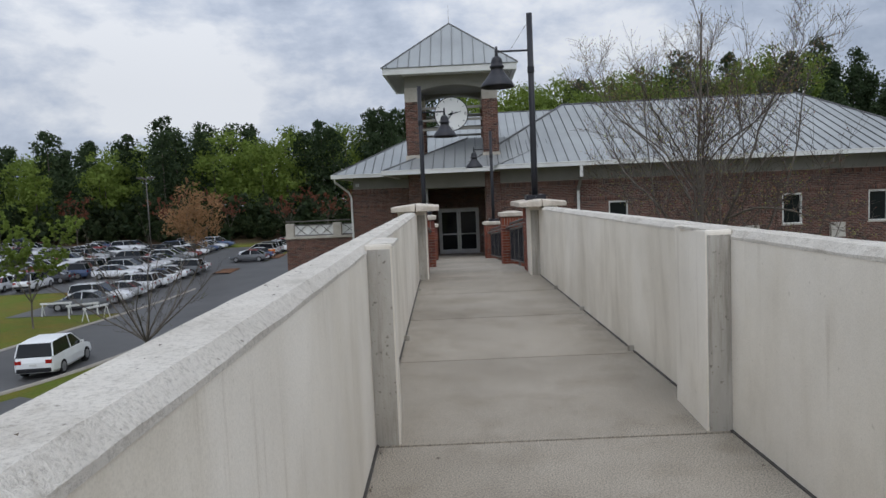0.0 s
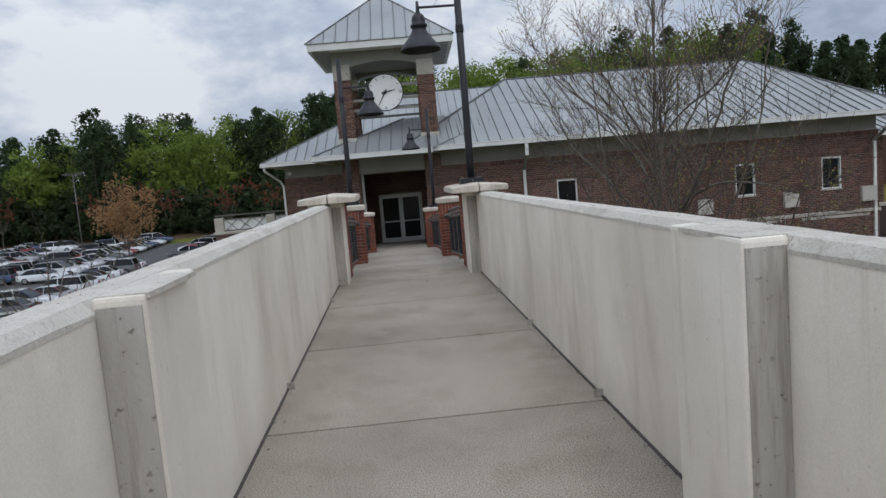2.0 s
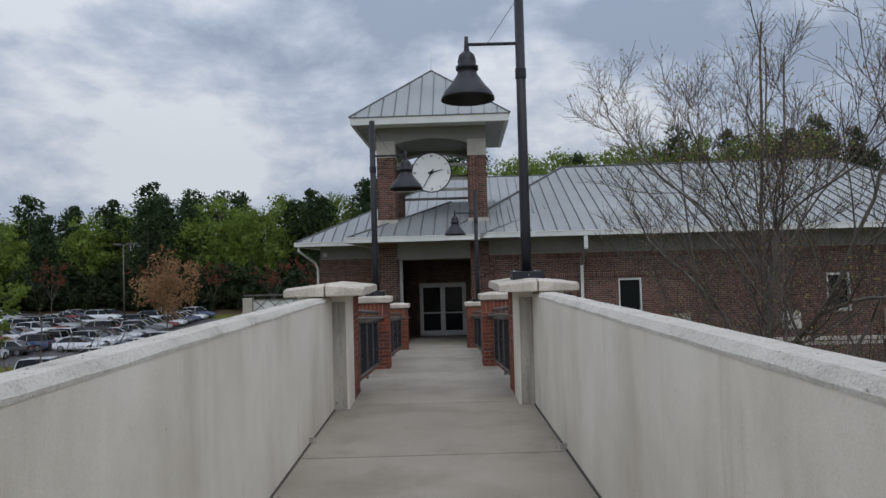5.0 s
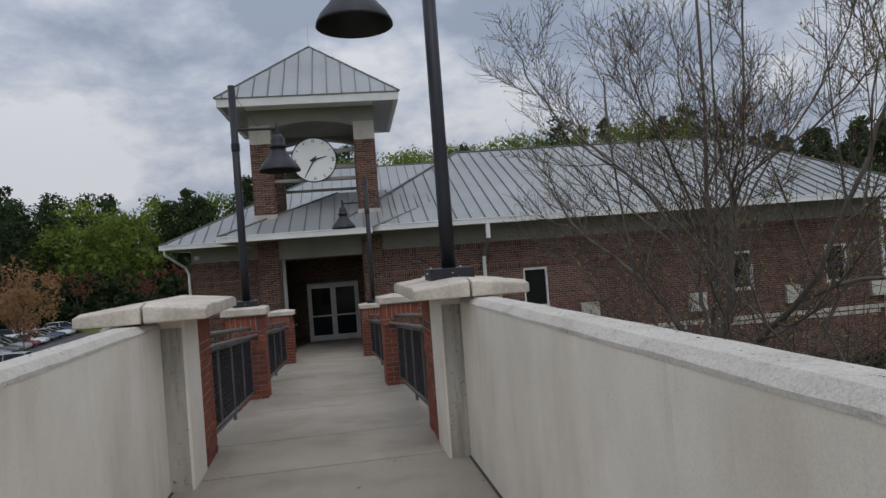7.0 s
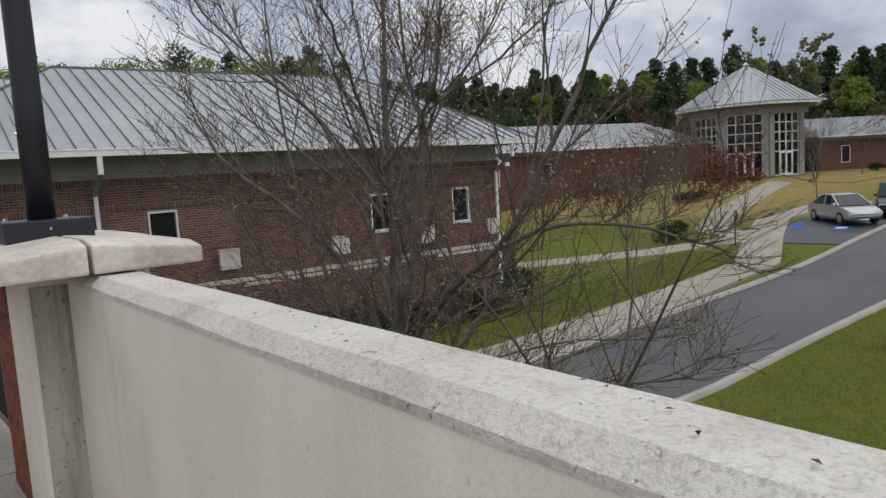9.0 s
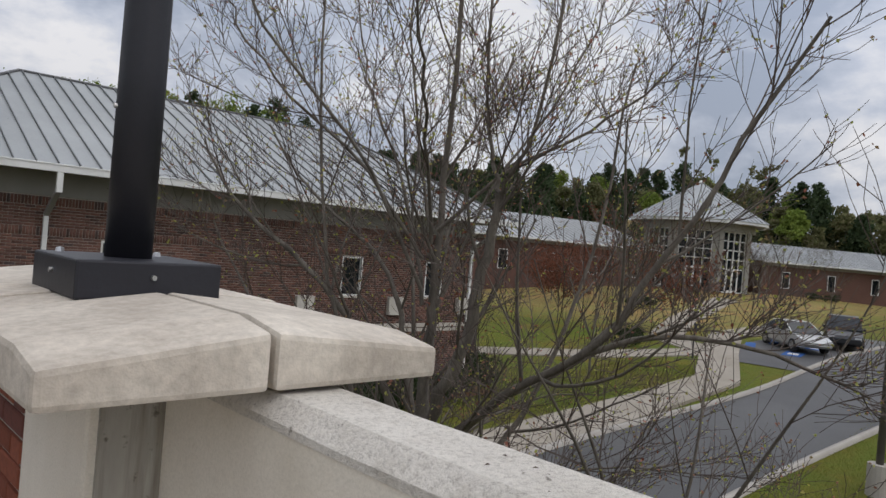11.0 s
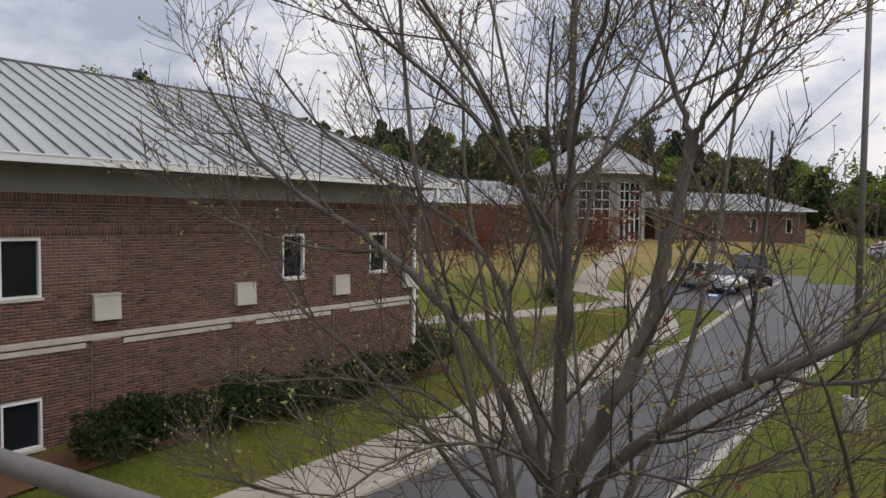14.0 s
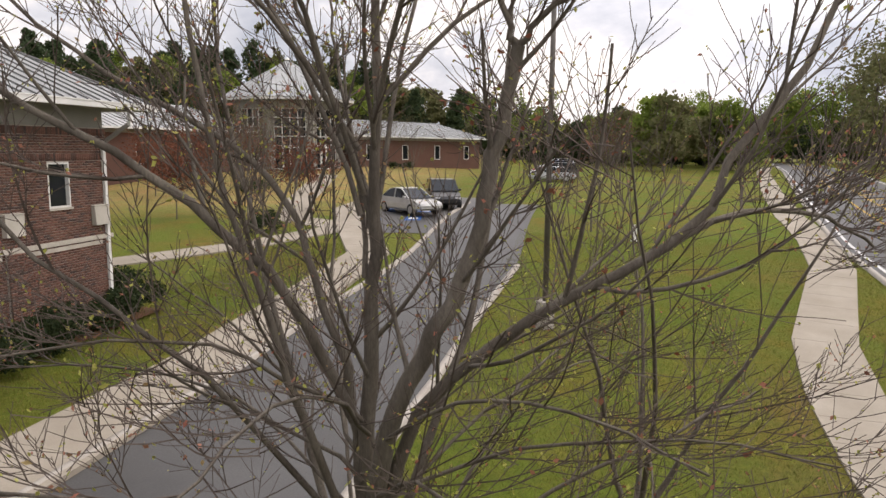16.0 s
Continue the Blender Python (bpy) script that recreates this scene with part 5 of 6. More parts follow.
class Tree:
    """A bare tree: stems, limbs, branches and twigs as tapered tubes, with buds on the twigs."""

    def __init__(self, seed):
        self.r = random.Random(seed)
        self.wood, self.twig, self.buds = MB(), MB(), []

    def curve(self, p, d, length, up, bend, n):
        pts = [Vector(p)]
        d = Vector(d).normalized()
        for _ in range(n):
            d = (d + Vector((self.r.gauss(0, bend), self.r.gauss(0, bend), self.r.gauss(0, bend) + up))).normalized()
            pts.append(pts[-1] + d * (length / n))
        return pts

    def limb(self, pts, r0, r1, depth, kids, spread=0.75):
        n = len(pts)
        rad = [r0 + (r1 - r0) * (i / (n - 1)) ** 0.8 for i in range(n)]
        target = self.wood if r0 > 0.011 else self.twig
        target.path(pts, rad, 8 if r0 > 0.05 else (5 if r0 > 0.012 else 3), False)
        if depth == 0:
            for i in range(1, n):
                if self.r.random() < 0.75:
                    self.buds.append(pts[i])
            return
        total = sum((pts[i + 1] - pts[i]).length for i in range(n - 1))
        for k in range(kids):
            t = self.r.uniform(0.22, 1.0) if depth > 1 else self.r.uniform(0.12, 1.0)
            x = t * (n - 1)
            i = min(int(x), n - 2)
            p = pts[i].lerp(pts[i + 1], x - i)
            along = (pts[i + 1] - pts[i]).normalized()
            side = Vector((self.r.gauss(0, 1), self.r.gauss(0, 1), self.r.gauss(0, 0.6))).normalized()
            side = (side - along * side.dot(along)).normalized()
            d = (along + side * self.r.uniform(0.55, 1.15) * spread).normalized()
            ln = total * self.r.uniform(0.42, 0.68) * (1.15 - 0.55 * t)
            ln = min(max(ln, 0.13), 1.7)
            rr = max(rad[i] * self.r.uniform(0.38, 0.54), 0.004)
            c = self.curve(p, d, ln, self.r.uniform(0.02, 0.12), 0.12, 6 if depth > 2 else (4 if depth > 1 else 3))
            self.limb(c, rr, max(rr * 0.3, 0.0024), depth - 1, max(3, int(kids * self.r.uniform(0.7, 1.05))) if depth > 1 else 3, spread)

    def finish(self, name, at, label, group="", bud_mat=None, bud=0.016, extra=0, bud_share=1.0, wood_mat=None, category="tree"):
        t = thing(name, at, label, category, group)
        part("trunk", self.wood, wood_mat or M_BARK, t, smooth=True)
        if self.twig.v:
            tagged(part("fine_branching", self.twig, M_TWIG, t), kind="stuff")
        rnd = np.random.default_rng(self.r.randrange(10 ** 6))
        pts = [p for p in self.buds if self.r.random() < bud_share]
        if pts:
            pts = np.array([tuple(p) for p in pts])
            v = cards(rnd, pts, np.full(len(pts), bud * 1.2), len(pts) * (1 + extra), bud)
            tagged(bulk("bud_cover", v, quads(len(v) // 4), bud_mat or M_BUD, t), kind="stuff")
        return t


# the large bare tree beside the bridge, its stems as they stand
big = Tree(7)
TB = Vector((4.93, 17.3, -3.85))
STEMS = [
    ([(0, 0, -0.1), (0.01, 0.02, 1.2), (0.05, 0.04, 2.9), (0.06, 0.0, 3.95), (0.06, -0.02, 4.6), (0.06, -0.04, 5.3), (0.12, -0.02, 6.6), (0.2, 0.05, 8.3)], 0.115, 0.02, 9),
    ([(0.06, 0.0, 4.55), (0.2, 0.14, 4.9), (0.25, 0.25, 5.15), (0.28, 0.4, 5.55), (0.3, 0.6, 6.1), (0.4, 0.95, 7.6)], 0.055, 0.014, 8),
    ([(0.03, 0.0, 2.6), (-0.1, -0.12, 3.3), (-0.14, -0.36, 3.85), (-0.15, -0.56, 4.3), (-0.15, -0.7, 4.75), (-0.15, -0.78, 5.1), (-0.15, -0.86, 5.55)], 0.095, 0.05, 6),
    ([(-0.15, -0.86, 5.55), (-0.16, -0.78, 5.75), (-0.1, -0.6, 6.3), (0.0, -0.45, 7.8)], 0.045, 0.012, 8),
    ([(-0.15, -0.86, 5.55), (-0.2, -1.0, 5.7), (-0.2, -1.2, 6.1), (-0.3, -1.5, 7.4)], 0.042, 0.012, 8),
    ([(0.04, 0.03, 2.4), (0.12, 0.12, 3.25), (0.14, 0.25, 3.85), (0.15, 0.44, 4.36), (0.15, 0.58, 4.7), (0.15, 0.95, 5.05), (0.1, 1.5, 5.35), (0.0, 2.1, 5.75), (-0.1, 2.6, 6.3)], 0.08, 0.014, 9),
    ([(0.0, 0.0, 2.2), (0.5, -0.3, 3.2), (1.0, -0.5, 4.0), (1.5, -0.6, 5.2), (1.8, -0.7, 7.0)], 0.08, 0.014, 9),
    ([(-0.02, 0.0, 2.3), (-0.3, 0.25, 3.4), (-0.5, 0.5, 4.4), (-0.65, 0.7, 5.6), (-0.7, 0.8, 7.2)], 0.065, 0.012, 9),
    ([(0.0, 0.05, 2.0), (0.5, 0.6, 3.0), (0.9, 1.1, 4.2), (1.1, 1.5, 5.6), (1.3, 1.7, 7.0)], 0.075, 0.013, 9),
    ([(0.1, 0.2, 2.6), (-0.3, 0.9, 3.7), (-0.6, 1.7, 4.4), (-0.8, 2.3, 5.2)], 0.05, 0.011, 8),
    ([(0.1, -0.1, 2.0), (0.9, -0.5, 2.7), (1.8, -0.8, 3.1), (2.7, -1.2, 3.25)], 0.04, 0.009, 8),
    ([(0.1, -0.2, 2.2), (0.3, -1.1, 2.9), (0.7, -1.9, 3.2), (1.3, -2.5, 3.3)], 0.035, 0.009, 8),
    ([(0.0, 0.1, 2.2), (-0.5, 0.8, 2.9), (-0.9, 1.5, 3.2), (-1.2, 2.1, 3.3)], 0.035, 0.009, 8),
    ([(0.1, 0.1, 2.3), (1.0, 0.5, 3.0), (1.9, 0.8, 3.3), (2.8, 1.0, 3.3)], 0.035, 0.009, 8),
    ([(0.0, -0.1, 2.3), (-0.5, -0.7, 3.0), (-0.8, -1.4, 3.2), (-0.9, -2.1, 3.15)], 0.032, 0.008, 7),
]


def fine_line(pts, rnd, n=3, wob=0.02):
    """Rounds a stem between its given points."""
    p = [Vector(q) for q in pts]
    out = []
    for i in range(len(p) - 1):
        a, b, c, d = p[max(i - 1, 0)], p[i], p[i + 1], p[min(i + 2, len(p) - 1)]
        for k in range(n):
            t = k / n
            out.append(0.5 * (2 * b + (c - a) * t + (2 * a - 5 * b + 4 * c - d) * t * t + (3 * b - a - 3 * c + d) * t ** 3) + Vector((rnd.gauss(0, wob), rnd.gauss(0, wob), 0)) * (1 if k else 0.3))
    out.append(p[-1])
    return out


def fan_out(t, pts, r0, r1, depth, count):
    """Side shoots that leave a stem at a narrow angle, curve upwards and fork again."""
    n = len(pts)
    rad = [r0 + (r1 - r0) * (i / (n - 1)) ** 0.8 for i in range(n)]
    (t.wood if r0 > 0.012 else t.twig).path(pts, rad, 8 if r0 > 0.04 else (5 if r0 > 0.011 else 3), False)
    if depth == 0:
        t.buds += [p for p in pts[1:] if t.r.random() < 0.7]
        return
    total = sum((pts[i + 1] - pts[i]).length for i in range(n - 1))
    turn = t.r.uniform(0, 6.28)
    for k in range(count):
        u = (0.2 if depth > 2 else 0.1) + (0.8 if depth > 2 else 0.88) * (k + t.r.uniform(0.1, 0.9)) / count
        i = min(int(u * (n - 1)), n - 2)
        p = pts[i].lerp(pts[i + 1], u * (n - 1) - i)
        along = (pts[i + 1] - pts[i]).normalized()
        turn += 2.4 + t.r.uniform(-0.5, 0.5)
        side = Vector((math.cos(turn), math.sin(turn), 0.1))
        side = (side - along * side.dot(along)).normalized()
        d = along + side * t.r.uniform(0.55, 1.0) * (1.3 if depth > 2 and u < 0.55 else 1.0)
        ln = (total * t.r.uniform(0.3, 0.48) * (1.1 - 0.55 * u)) if depth > 1 else t.r.uniform(0.16, 0.42)
        ln = min(max(ln, 0.18), 1.6)
        rr = max(min(rad[i] * t.r.uniform(0.42, 0.6), 0.02 if depth > 2 else 0.009), 0.005 if depth > 1 else 0.0031)
        c = t.curve(p, d, ln, t.r.uniform(0.03, 0.13) if depth > 1 else t.r.uniform(0.0, 0.18), 0.06 if depth > 1 else 0.1, 7 if depth > 2 else (5 if depth > 1 else 3))
        fan_out(t, c, rr, max(rr * 0.4, 0.0023), depth - 1, {3: 6, 2: 7, 1: 4}[depth] + t.r.randint(-1, 1))


# long lower limb towards the street, and boughs that open the crown into a vase
BOUGHS = [
    ([(0, 0, 2.3), (0, -0.35, 3.4), (-0.05, -1.1, 4.1), (-0.1, -1.9, 4.6), (0.0, -2.45, 5.4), (0.1, -2.85, 6.2), (0.25, -3.3, 7.0)], 0.056, 0.012, 12),
    ([(-0.1, -1.9, 4.6), (0.2, -2.4, 4.8), (0.6, -3.0, 4.75), (1.1, -3.5, 4.5)], 0.03, 0.01, 8),
    ([(0.0, 0.1, 3.3), (-0.3, 0.6, 4.4), (-0.6, 1.2, 5.0), (-0.85, 1.8, 5.4), (-1.0, 2.3, 5.8), (-1.1, 2.65, 6.3)], 0.045, 0.011, 9),
]
for k in range(7):
    w = 2.4 * k + 0.5
    rad, rise, low = 1.7 + 0.7 * ((k * 7) % 9) / 9, 6.9 + 1.9 * ((k * 5) % 9) / 9, 4.3 + 1.3 * ((k * 4) % 9) / 9
    c, q = math.cos(w), math.sin(w)
    BOUGHS.append(([(0.06 * c, 0.06 * q, low), (0.3 * rad * c, 0.3 * rad * q, low + 0.34 * (rise - low)), (0.68 * rad * c, 0.68 * rad * q, low + 0.62 * (rise - low)), (0.9 * rad * c, 0.9 * rad * q, low + 0.83 * (rise - low)), (rad * c, rad * q, rise)], 0.022, 0.008, 7))
# low, nearly level branches round the foot of the crown
for k in range(10):
    w = 2.4 * k + 1.3
    c, q = math.cos(w), math.sin(w)
    far, low = 2.2 + 0.9 * ((k * 7) % 10) / 10, 2.5 + 0.9 * ((k * 3) % 10) / 10
    arm = fine_line([(0.05 * c, 0.05 * q, low), (0.35 * far * c, 0.35 * far * q, low + 0.55), (0.7 * far * c, 0.7 * far * q, low + 0.75), (far * c, far * q, low + 0.7)], big.r, wob=0.03)
    fan_out(big, arm, 0.019, 0.006, 2, 13)
for pts, r0, r1, kids in BOUGHS:
    fan_out(big, fine_line(pts, big.r, wob=0.022), r0, r1, 3, kids)
for pts, r0, r1, kids in STEMS:
    grown = [(1.15 * x, 1.15 * y, max(1.15 * z - 0.59, -0.1)) for x, y, z in pts]
    fan_out(big, fine_line(grown, big.r, wob=0.02), r0 * (0.78 if r0 > 0.09 else 0.58), max(r1 * 0.8, 0.011), 3, kids - 1)
big.finish("large_tree", Matrix.Translation(TB), "large multi-stemmed bare tree with grey bark and first buds", bud_mat=M_BUD, bud=0.0145, extra=0, bud_share=0.8)


def small_tree(seed, name, at, label, height, mat, bud, extra, share, kids=6, group="", stems=4, low=0.25):
    t = Tree(seed)
    trunk = t.curve((0, 0, -0.1), (0, 0, 1), height * low + 0.1, 0.02, 0.03, 4)
    r0 = height * 0.0075
    t.limb(trunk, r0 * 1.3, r0, 0, 0)
    t.buds = []
    for k in range(stems):
        w = 2 * math.pi * (k + t.r.uniform(-0.25, 0.25)) / stems
        d = (0.55 * math.cos(w), 0.55 * math.sin(w), 1.0)
        t.limb(t.curve(trunk[-1], d, height * t.r.uniform(0.6, 0.8), 0.05, 0.07, 7), r0 * 0.75, r0 * 0.12, 2, kids, 0.9)
    return t.finish(name, at, label, group, mat, bud, extra, share)


def on_land(x, y, dz=0.0, rz=0.0):
    return pose(x, y, float(land(x, y)) + dz, 0, 0, rz)


small_tree(21, "small_tree", on_land(6.0, 15.3), "young tree with brownish-red new leaves beside the bridge", 5.3, M_RED, 0.018, 0, 0.7, 7, stems=4, low=0.4)
lawn_tree = small_tree(22, "lawn_tree", on_land(60.0, 12.5), "bare young tree with reddish twigs on lawn", 6.0, M_RED, 0.03, 1, 0.7, 7, "young trees by the driveway", stems=5)
for x, y, a in ((35, 15.2, 70), (43, 14.6, 160), (53.4, 4.3, 230), (59.0, 35.0, 300), (24, 27.8, 20), (52, 13.5, 100)):
    copy_thing(lawn_tree, on_land(x, y, 0, a))
olive_tree = small_tree(23, "budding_tree", on_land(37, 34.5), "young tree with olive-green buds on lawn", 5.6, M_OLIVE, 0.03, 2, 0.8, 7, "budding trees", stems=5)
for x, y, a in ((31, 30.5, 60), (50, 31.0, 140), (66, 31.5, 200), (42, 36.5, 75), (46, 38.0, 120), (54, 42.0, 180), (61, 41.0, 222), (67, 38.0, 275), (72, 36.0, 10)):
    copy_thing(olive_tree, on_land(x, y, 0, a))
sap = Tree(24)
SAP = (-11.37, 26.55)
fork = -3.15 - float(land(*SAP))
for k in range(11):
    w = 0.62 * k
    lean = 0.5 + 1.5 * ((k * 5) % 11) / 11
    fan_out(sap, sap.curve((0.02 * math.cos(w), 0.02 * math.sin(w), fork - 0.15), (lean * math.cos(w), lean * math.sin(w), 1.0), 3.9 + 0.4 * math.sin(3.0 * k), 0.03, 0.06, 8), 0.034, 0.013, 2, 8)
sap.wood.tube((0, 0, -0.2), (0, 0, fork), 0.09, 0.055, 10)
sap.finish("bare_sapling", on_land(*SAP), "low bare multi-stemmed tree beside the bridge", bud_mat=M_OLIVE, bud=0.02, extra=0, bud_share=0.6)
small_tree(25, "green_tree", on_land(*west(-24.0, 41.0)), "young tree with yellow-green leaves on lawn", 7.0, M_GREEN, 0.1, 12, 1.0, 7, stems=6, low=0.25)
rusty = small_tree(26, "rusty_tree", on_land(-29.2, 81.2), "round tree with rust-orange spring leaves", 9.6, M_RUST, 0.1, 3, 1.0, 6, stems=7, low=0.22)
rn = np.random.default_rng(40)
cl = [(q[0] * 3.3, q[1] * 3.3, 6.1 + q[2] * 3.3) for q in rn.normal(0, 0.52, (60, 3)) if np.linalg.norm(q) < 1.05]
v = cards(rn, cl, np.full(len(cl), 0.95), 3600, 0.13)
tagged(bulk("leaf_cover", v, quads(len(v) // 4), M_RUST, rusty), kind="stuff")
small_tree(28, "red_tree", on_land(47.0, 40.0), "tree with rust-red spring leaves before the hall", 8.0, M_RED, 0.05, 5, 1.0, 7, stems=6, low=0.2)
small_tree(29, "green_tree", on_land(62.0, 20.6), "tree with yellow-green spring leaves by the driveway", 8.0, M_GREEN, 0.08, 6, 1.0, 7, stems=6, low=0.25)
rust = small_tree(30, "rust_tree", on_land(38.4, 31.6), "small tree with rust-red leaves on dry lawn", 4.3, M_RED, 0.05, 4, 1.0, 7, "rust-red trees before the low wing", stems=6, low=0.22)
rn = np.random.default_rng(41)
cl = [(q[0] * 1.9, q[1] * 1.9, 2.9 + q[2] * 1.3) for q in rn.normal(0, 0.55, (50, 3)) if np.linalg.norm(q) < 1.1]
v = cards(rn, cl, np.full(len(cl), 0.5), 2600, 0.07)
tagged(bulk("leaf_cover", v, quads(len(v) // 4), M_RED, rust), kind="stuff")
for x, y, a in ((43, 44.0, 50), (47.5, 43.0, 140), (52, 41.8, 215), (35, 37.5, 95)):
    copy_thing(rust, on_land(x, y, 0, a))
redbud = small_tree(27, "redbud_tree", on_land(-26, 116.0), "small tree with reddish spring leaves", 8.0, M_RED, 0.12, 6, 0.9, 5, "small red trees by the car park", stems=5)
for x, y, a in ((-15, 120, 40), (-20, 118, 150), (-37, 120, 200), (-62, 118, 260), (-48, 121, 10)):
    copy_thing(redbud, on_land(x, y, 0, a))


def shrub(seed, x, y, w, h, n=1500, mat=None):
    rnd = np.random.default_rng(seed)
    cs = [(rnd.uniform(-w * 0.35, w * 0.35), rnd.uniform(-w * 0.3, w * 0.3), h * rnd.uniform(0.3, 0.65)) for _ in range(9)]
    rr = [min(w, h) * rnd.uniform(0.28, 0.45) for _ in cs]
    t = thing("shrub", on_land(x, y), "dark evergreen shrub beside the brick wall", "shrub", "foundation shrubs")
    v = cards(rnd, cs, rr, n, 0.05)
    tagged(bulk("foliage", v, quads(len(v) // 4), mat or M_SHRUB, t), kind="stuff")
    st = MB()
    for c in cs[:5]:
        st.path([(0, 0, 0), (c[0] * 0.5, c[1] * 0.5, c[2] * 0.5), c], [0.02, 0.014, 0.006], 5)
    part("woody_base", st, M_BARK, t)
    return t


for n in range(2, 12):
    x = 5.2 + n * 1.08
    shrub(100 + n, x, 28.3 - 0.038 * x + (0.2 if n % 2 else -0.15), 2.0, 1.3 if n < 6 else 1.1, 2300)
for n, (x, y) in enumerate(((19.5, 29.8), (20.3, 31.0), (21.0, 32.4), (19.8, 33.0), (32, 31.0), (33.3, 31.6), (46, 38.5), (47.5, 38.2), (57, 40.3), (58.6, 39.6), (76, 36.0), (78, 35.0))):
    shrub(140 + n, x, y, 1.7, 1.0)

# ---- woods round the place ----


def pine_shape(rnd, h):
    """Tall crown of stacked, uneven tufts with a rounded, broken top."""
    cs, rr = [], []
    for k in range(22):
        t = k / 21
        z = h * (0.22 + 0.73 * t)
        w = h * 0.2 * (1.0 - 0.62 * t ** 2.6) * rnd.uniform(0.6, 1.15)
        a = rnd.uniform(0, 6.28)
        cs.append((w * 0.55 * math.cos(a), w * 0.55 * math.sin(a), z))
        rr.append(w * rnd.uniform(0.75, 1.0) + 0.25)
    return cs, rr


def round_shape(rnd, h):
    """Broad billowing crown."""
    cs, rr = [], []
    for _ in range(24):
        a, t = rnd.uniform(0, 6.28), rnd.uniform(0, 1)
        w = h * 0.27 * math.sin(math.pi * (0.2 + 0.72 * t)) * rnd.uniform(0.5, 1.0)
        cs.append((w * math.cos(a), w * math.sin(a), h * (0.16 + 0.72 * t)))
        rr.append(h * rnd.uniform(0.09, 0.16))
    return cs, rr


def woods(name, spots, shape, n, size, mat, label, seed, wood=True):
    """Many trees of the far woods as one mass, with their trunks."""
    rnd = np.random.default_rng(seed)
    vs, tv, tf = [], [], []
    for x, y, h in spots:
        cs, rr = shape(rnd, h)
        g = np.array((x, y, float(land(x, y))))
        vs.append(cards(rnd, np.array(cs) + g, rr, n, size))
        vs.append(cards(rnd, np.array(cs) + g, np.array(rr) * 0.6, n // 6, size * 1.9))
        if wood:
            r = h * 0.012
            b = len(tv)
            for zz, q in ((-0.5, 1.2), (h * 0.8, 0.35)):
                for k in range(5):
                    a = 6.283 * k / 5
                    tv.append((g[0] + r * q * math.cos(a), g[1] + r * q * math.sin(a), g[2] + zz))
            tf += [(b + k, b + (k + 1) % 5, b + 5 + (k + 1) % 5, b + 5 + k) for k in range(5)]
    t = thing(name, pose(0, 0, 0), label, "woods", kind="stuff")
    v = np.concatenate(vs)
    tagged(bulk("foliage", v, quads(len(v) // 4), mat, t), kind="stuff")
    if wood:
        tagged(bulk("trunk_mass", tv, tf, M_BARK, t), kind="stuff")
    return t


wr_ = np.random.default_rng(5)
pines, greens, olives, brush = [], [], [], []
PINE_SHARE = ((-60, 0.25), (-29, 0.25), (-26, 0.75), (-20, 0.7), (-18, 0.25), (-12, 0.3), (-10, 0.9), (-2, 0.85), (3, 0.08), (27, 0.08), (30, 0.9), (44, 0.8), (60, 0.6), (72, 0.25), (140, 0.1))
for row, rad in enumerate((124, 130, 138, 150)):
    for a in np.arange(-46, 130, 2.2 if row else 2.6):
        w = math.radians(a + wr_.uniform(-1.0, 1.0) + row * 1.1)
        r = rad + wr_.uniform(-4, 4)
        x, y = r * math.sin(w), 20 + r * math.cos(w)
        if abs(y - (-15.2 - (x - 100) * 0.23)) < 10:
            continue
        h = wr_.uniform(15.5, 19.5) * (1.0 if row else 0.85) * float(np.interp(a, (-46, -32, -26, -8, 12, 28, 33, 140), (0.82, 0.88, 1.08, 1.18, 1.14, 1.06, 0.6, 0.52)))
        share = float(np.interp(a, [q[0] for q in PINE_SHARE], [q[1] for q in PINE_SHARE]))
        u = wr_.uniform()
        if u < share:
            pines.append((x, y, h * wr_.uniform(1.0, 1.16)))
        elif a > 34 and u < share + 0.6 * (1 - share):
            olives.append((x, y, h * 0.85))
        else:
            greens.append((x, y, h))
        if row == 3 and a < 32:
            (greens if wr_.uniform() > share else pines).append((x * 1.12, 20 + (y - 20) * 1.12, wr_.uniform(15.0, 18.0) * float(np.interp(a, (-46, -30, -8, 10), (0.82, 0.9, 1.1, 1.12)))))
        if row < 2:
            for _ in range(3):
                brush.append((x + wr_.uniform(-4, 4), y - wr_.uniform(0, 6), wr_.uniform(3.0, 7.0) * (1.25 if a < 10 else 0.8)))
for k in range(110):
    brush.append((-96 + k + wr_.uniform(-1, 1), 121.0 + wr_.uniform(-1.5, 2), wr_.uniform(2.6, 5.0)))
    brush.append((-96 + k + wr_.uniform(-1, 1), 126.0 + wr_.uniform(-1.5, 2), wr_.uniform(5.0, 9.0)))
for _ in range(34):
    x, y = wr_.uniform(92, 150), wr_.uniform(-6, 14)
    (greens if wr_.uniform() < 0.5 else olives).append((x, y, wr_.uniform(7, 11)))
for _ in range(48):
    x = wr_.uniform(95, 160)
    olives.append((x, -32 - (x - 100) * 0.23 - wr_.uniform(-6, 22), wr_.uniform(20, 27)))
for _ in range(26):
    greens.append((wr_.uniform(160, 200), wr_.uniform(-66, -10), wr_.uniform(14, 20)))
for _ in range(120):
    brush.append((wr_.uniform(158, 206), wr_.uniform(-90, 0), wr_.uniform(5, 10)))
woods("pine_woods", pines, pine_shape, 1700, 0.27, M_PINE, "dark pine woods beyond the car park", 31)
woods("leafy_woods", greens, round_shape, 1800, 0.27, M_GREEN, "bright spring-green deciduous woods on the hill", 32)
woods("olive_woods", olives, round_shape, 1100, 0.28, M_OLIVE, "olive-brown budding woods", 33)
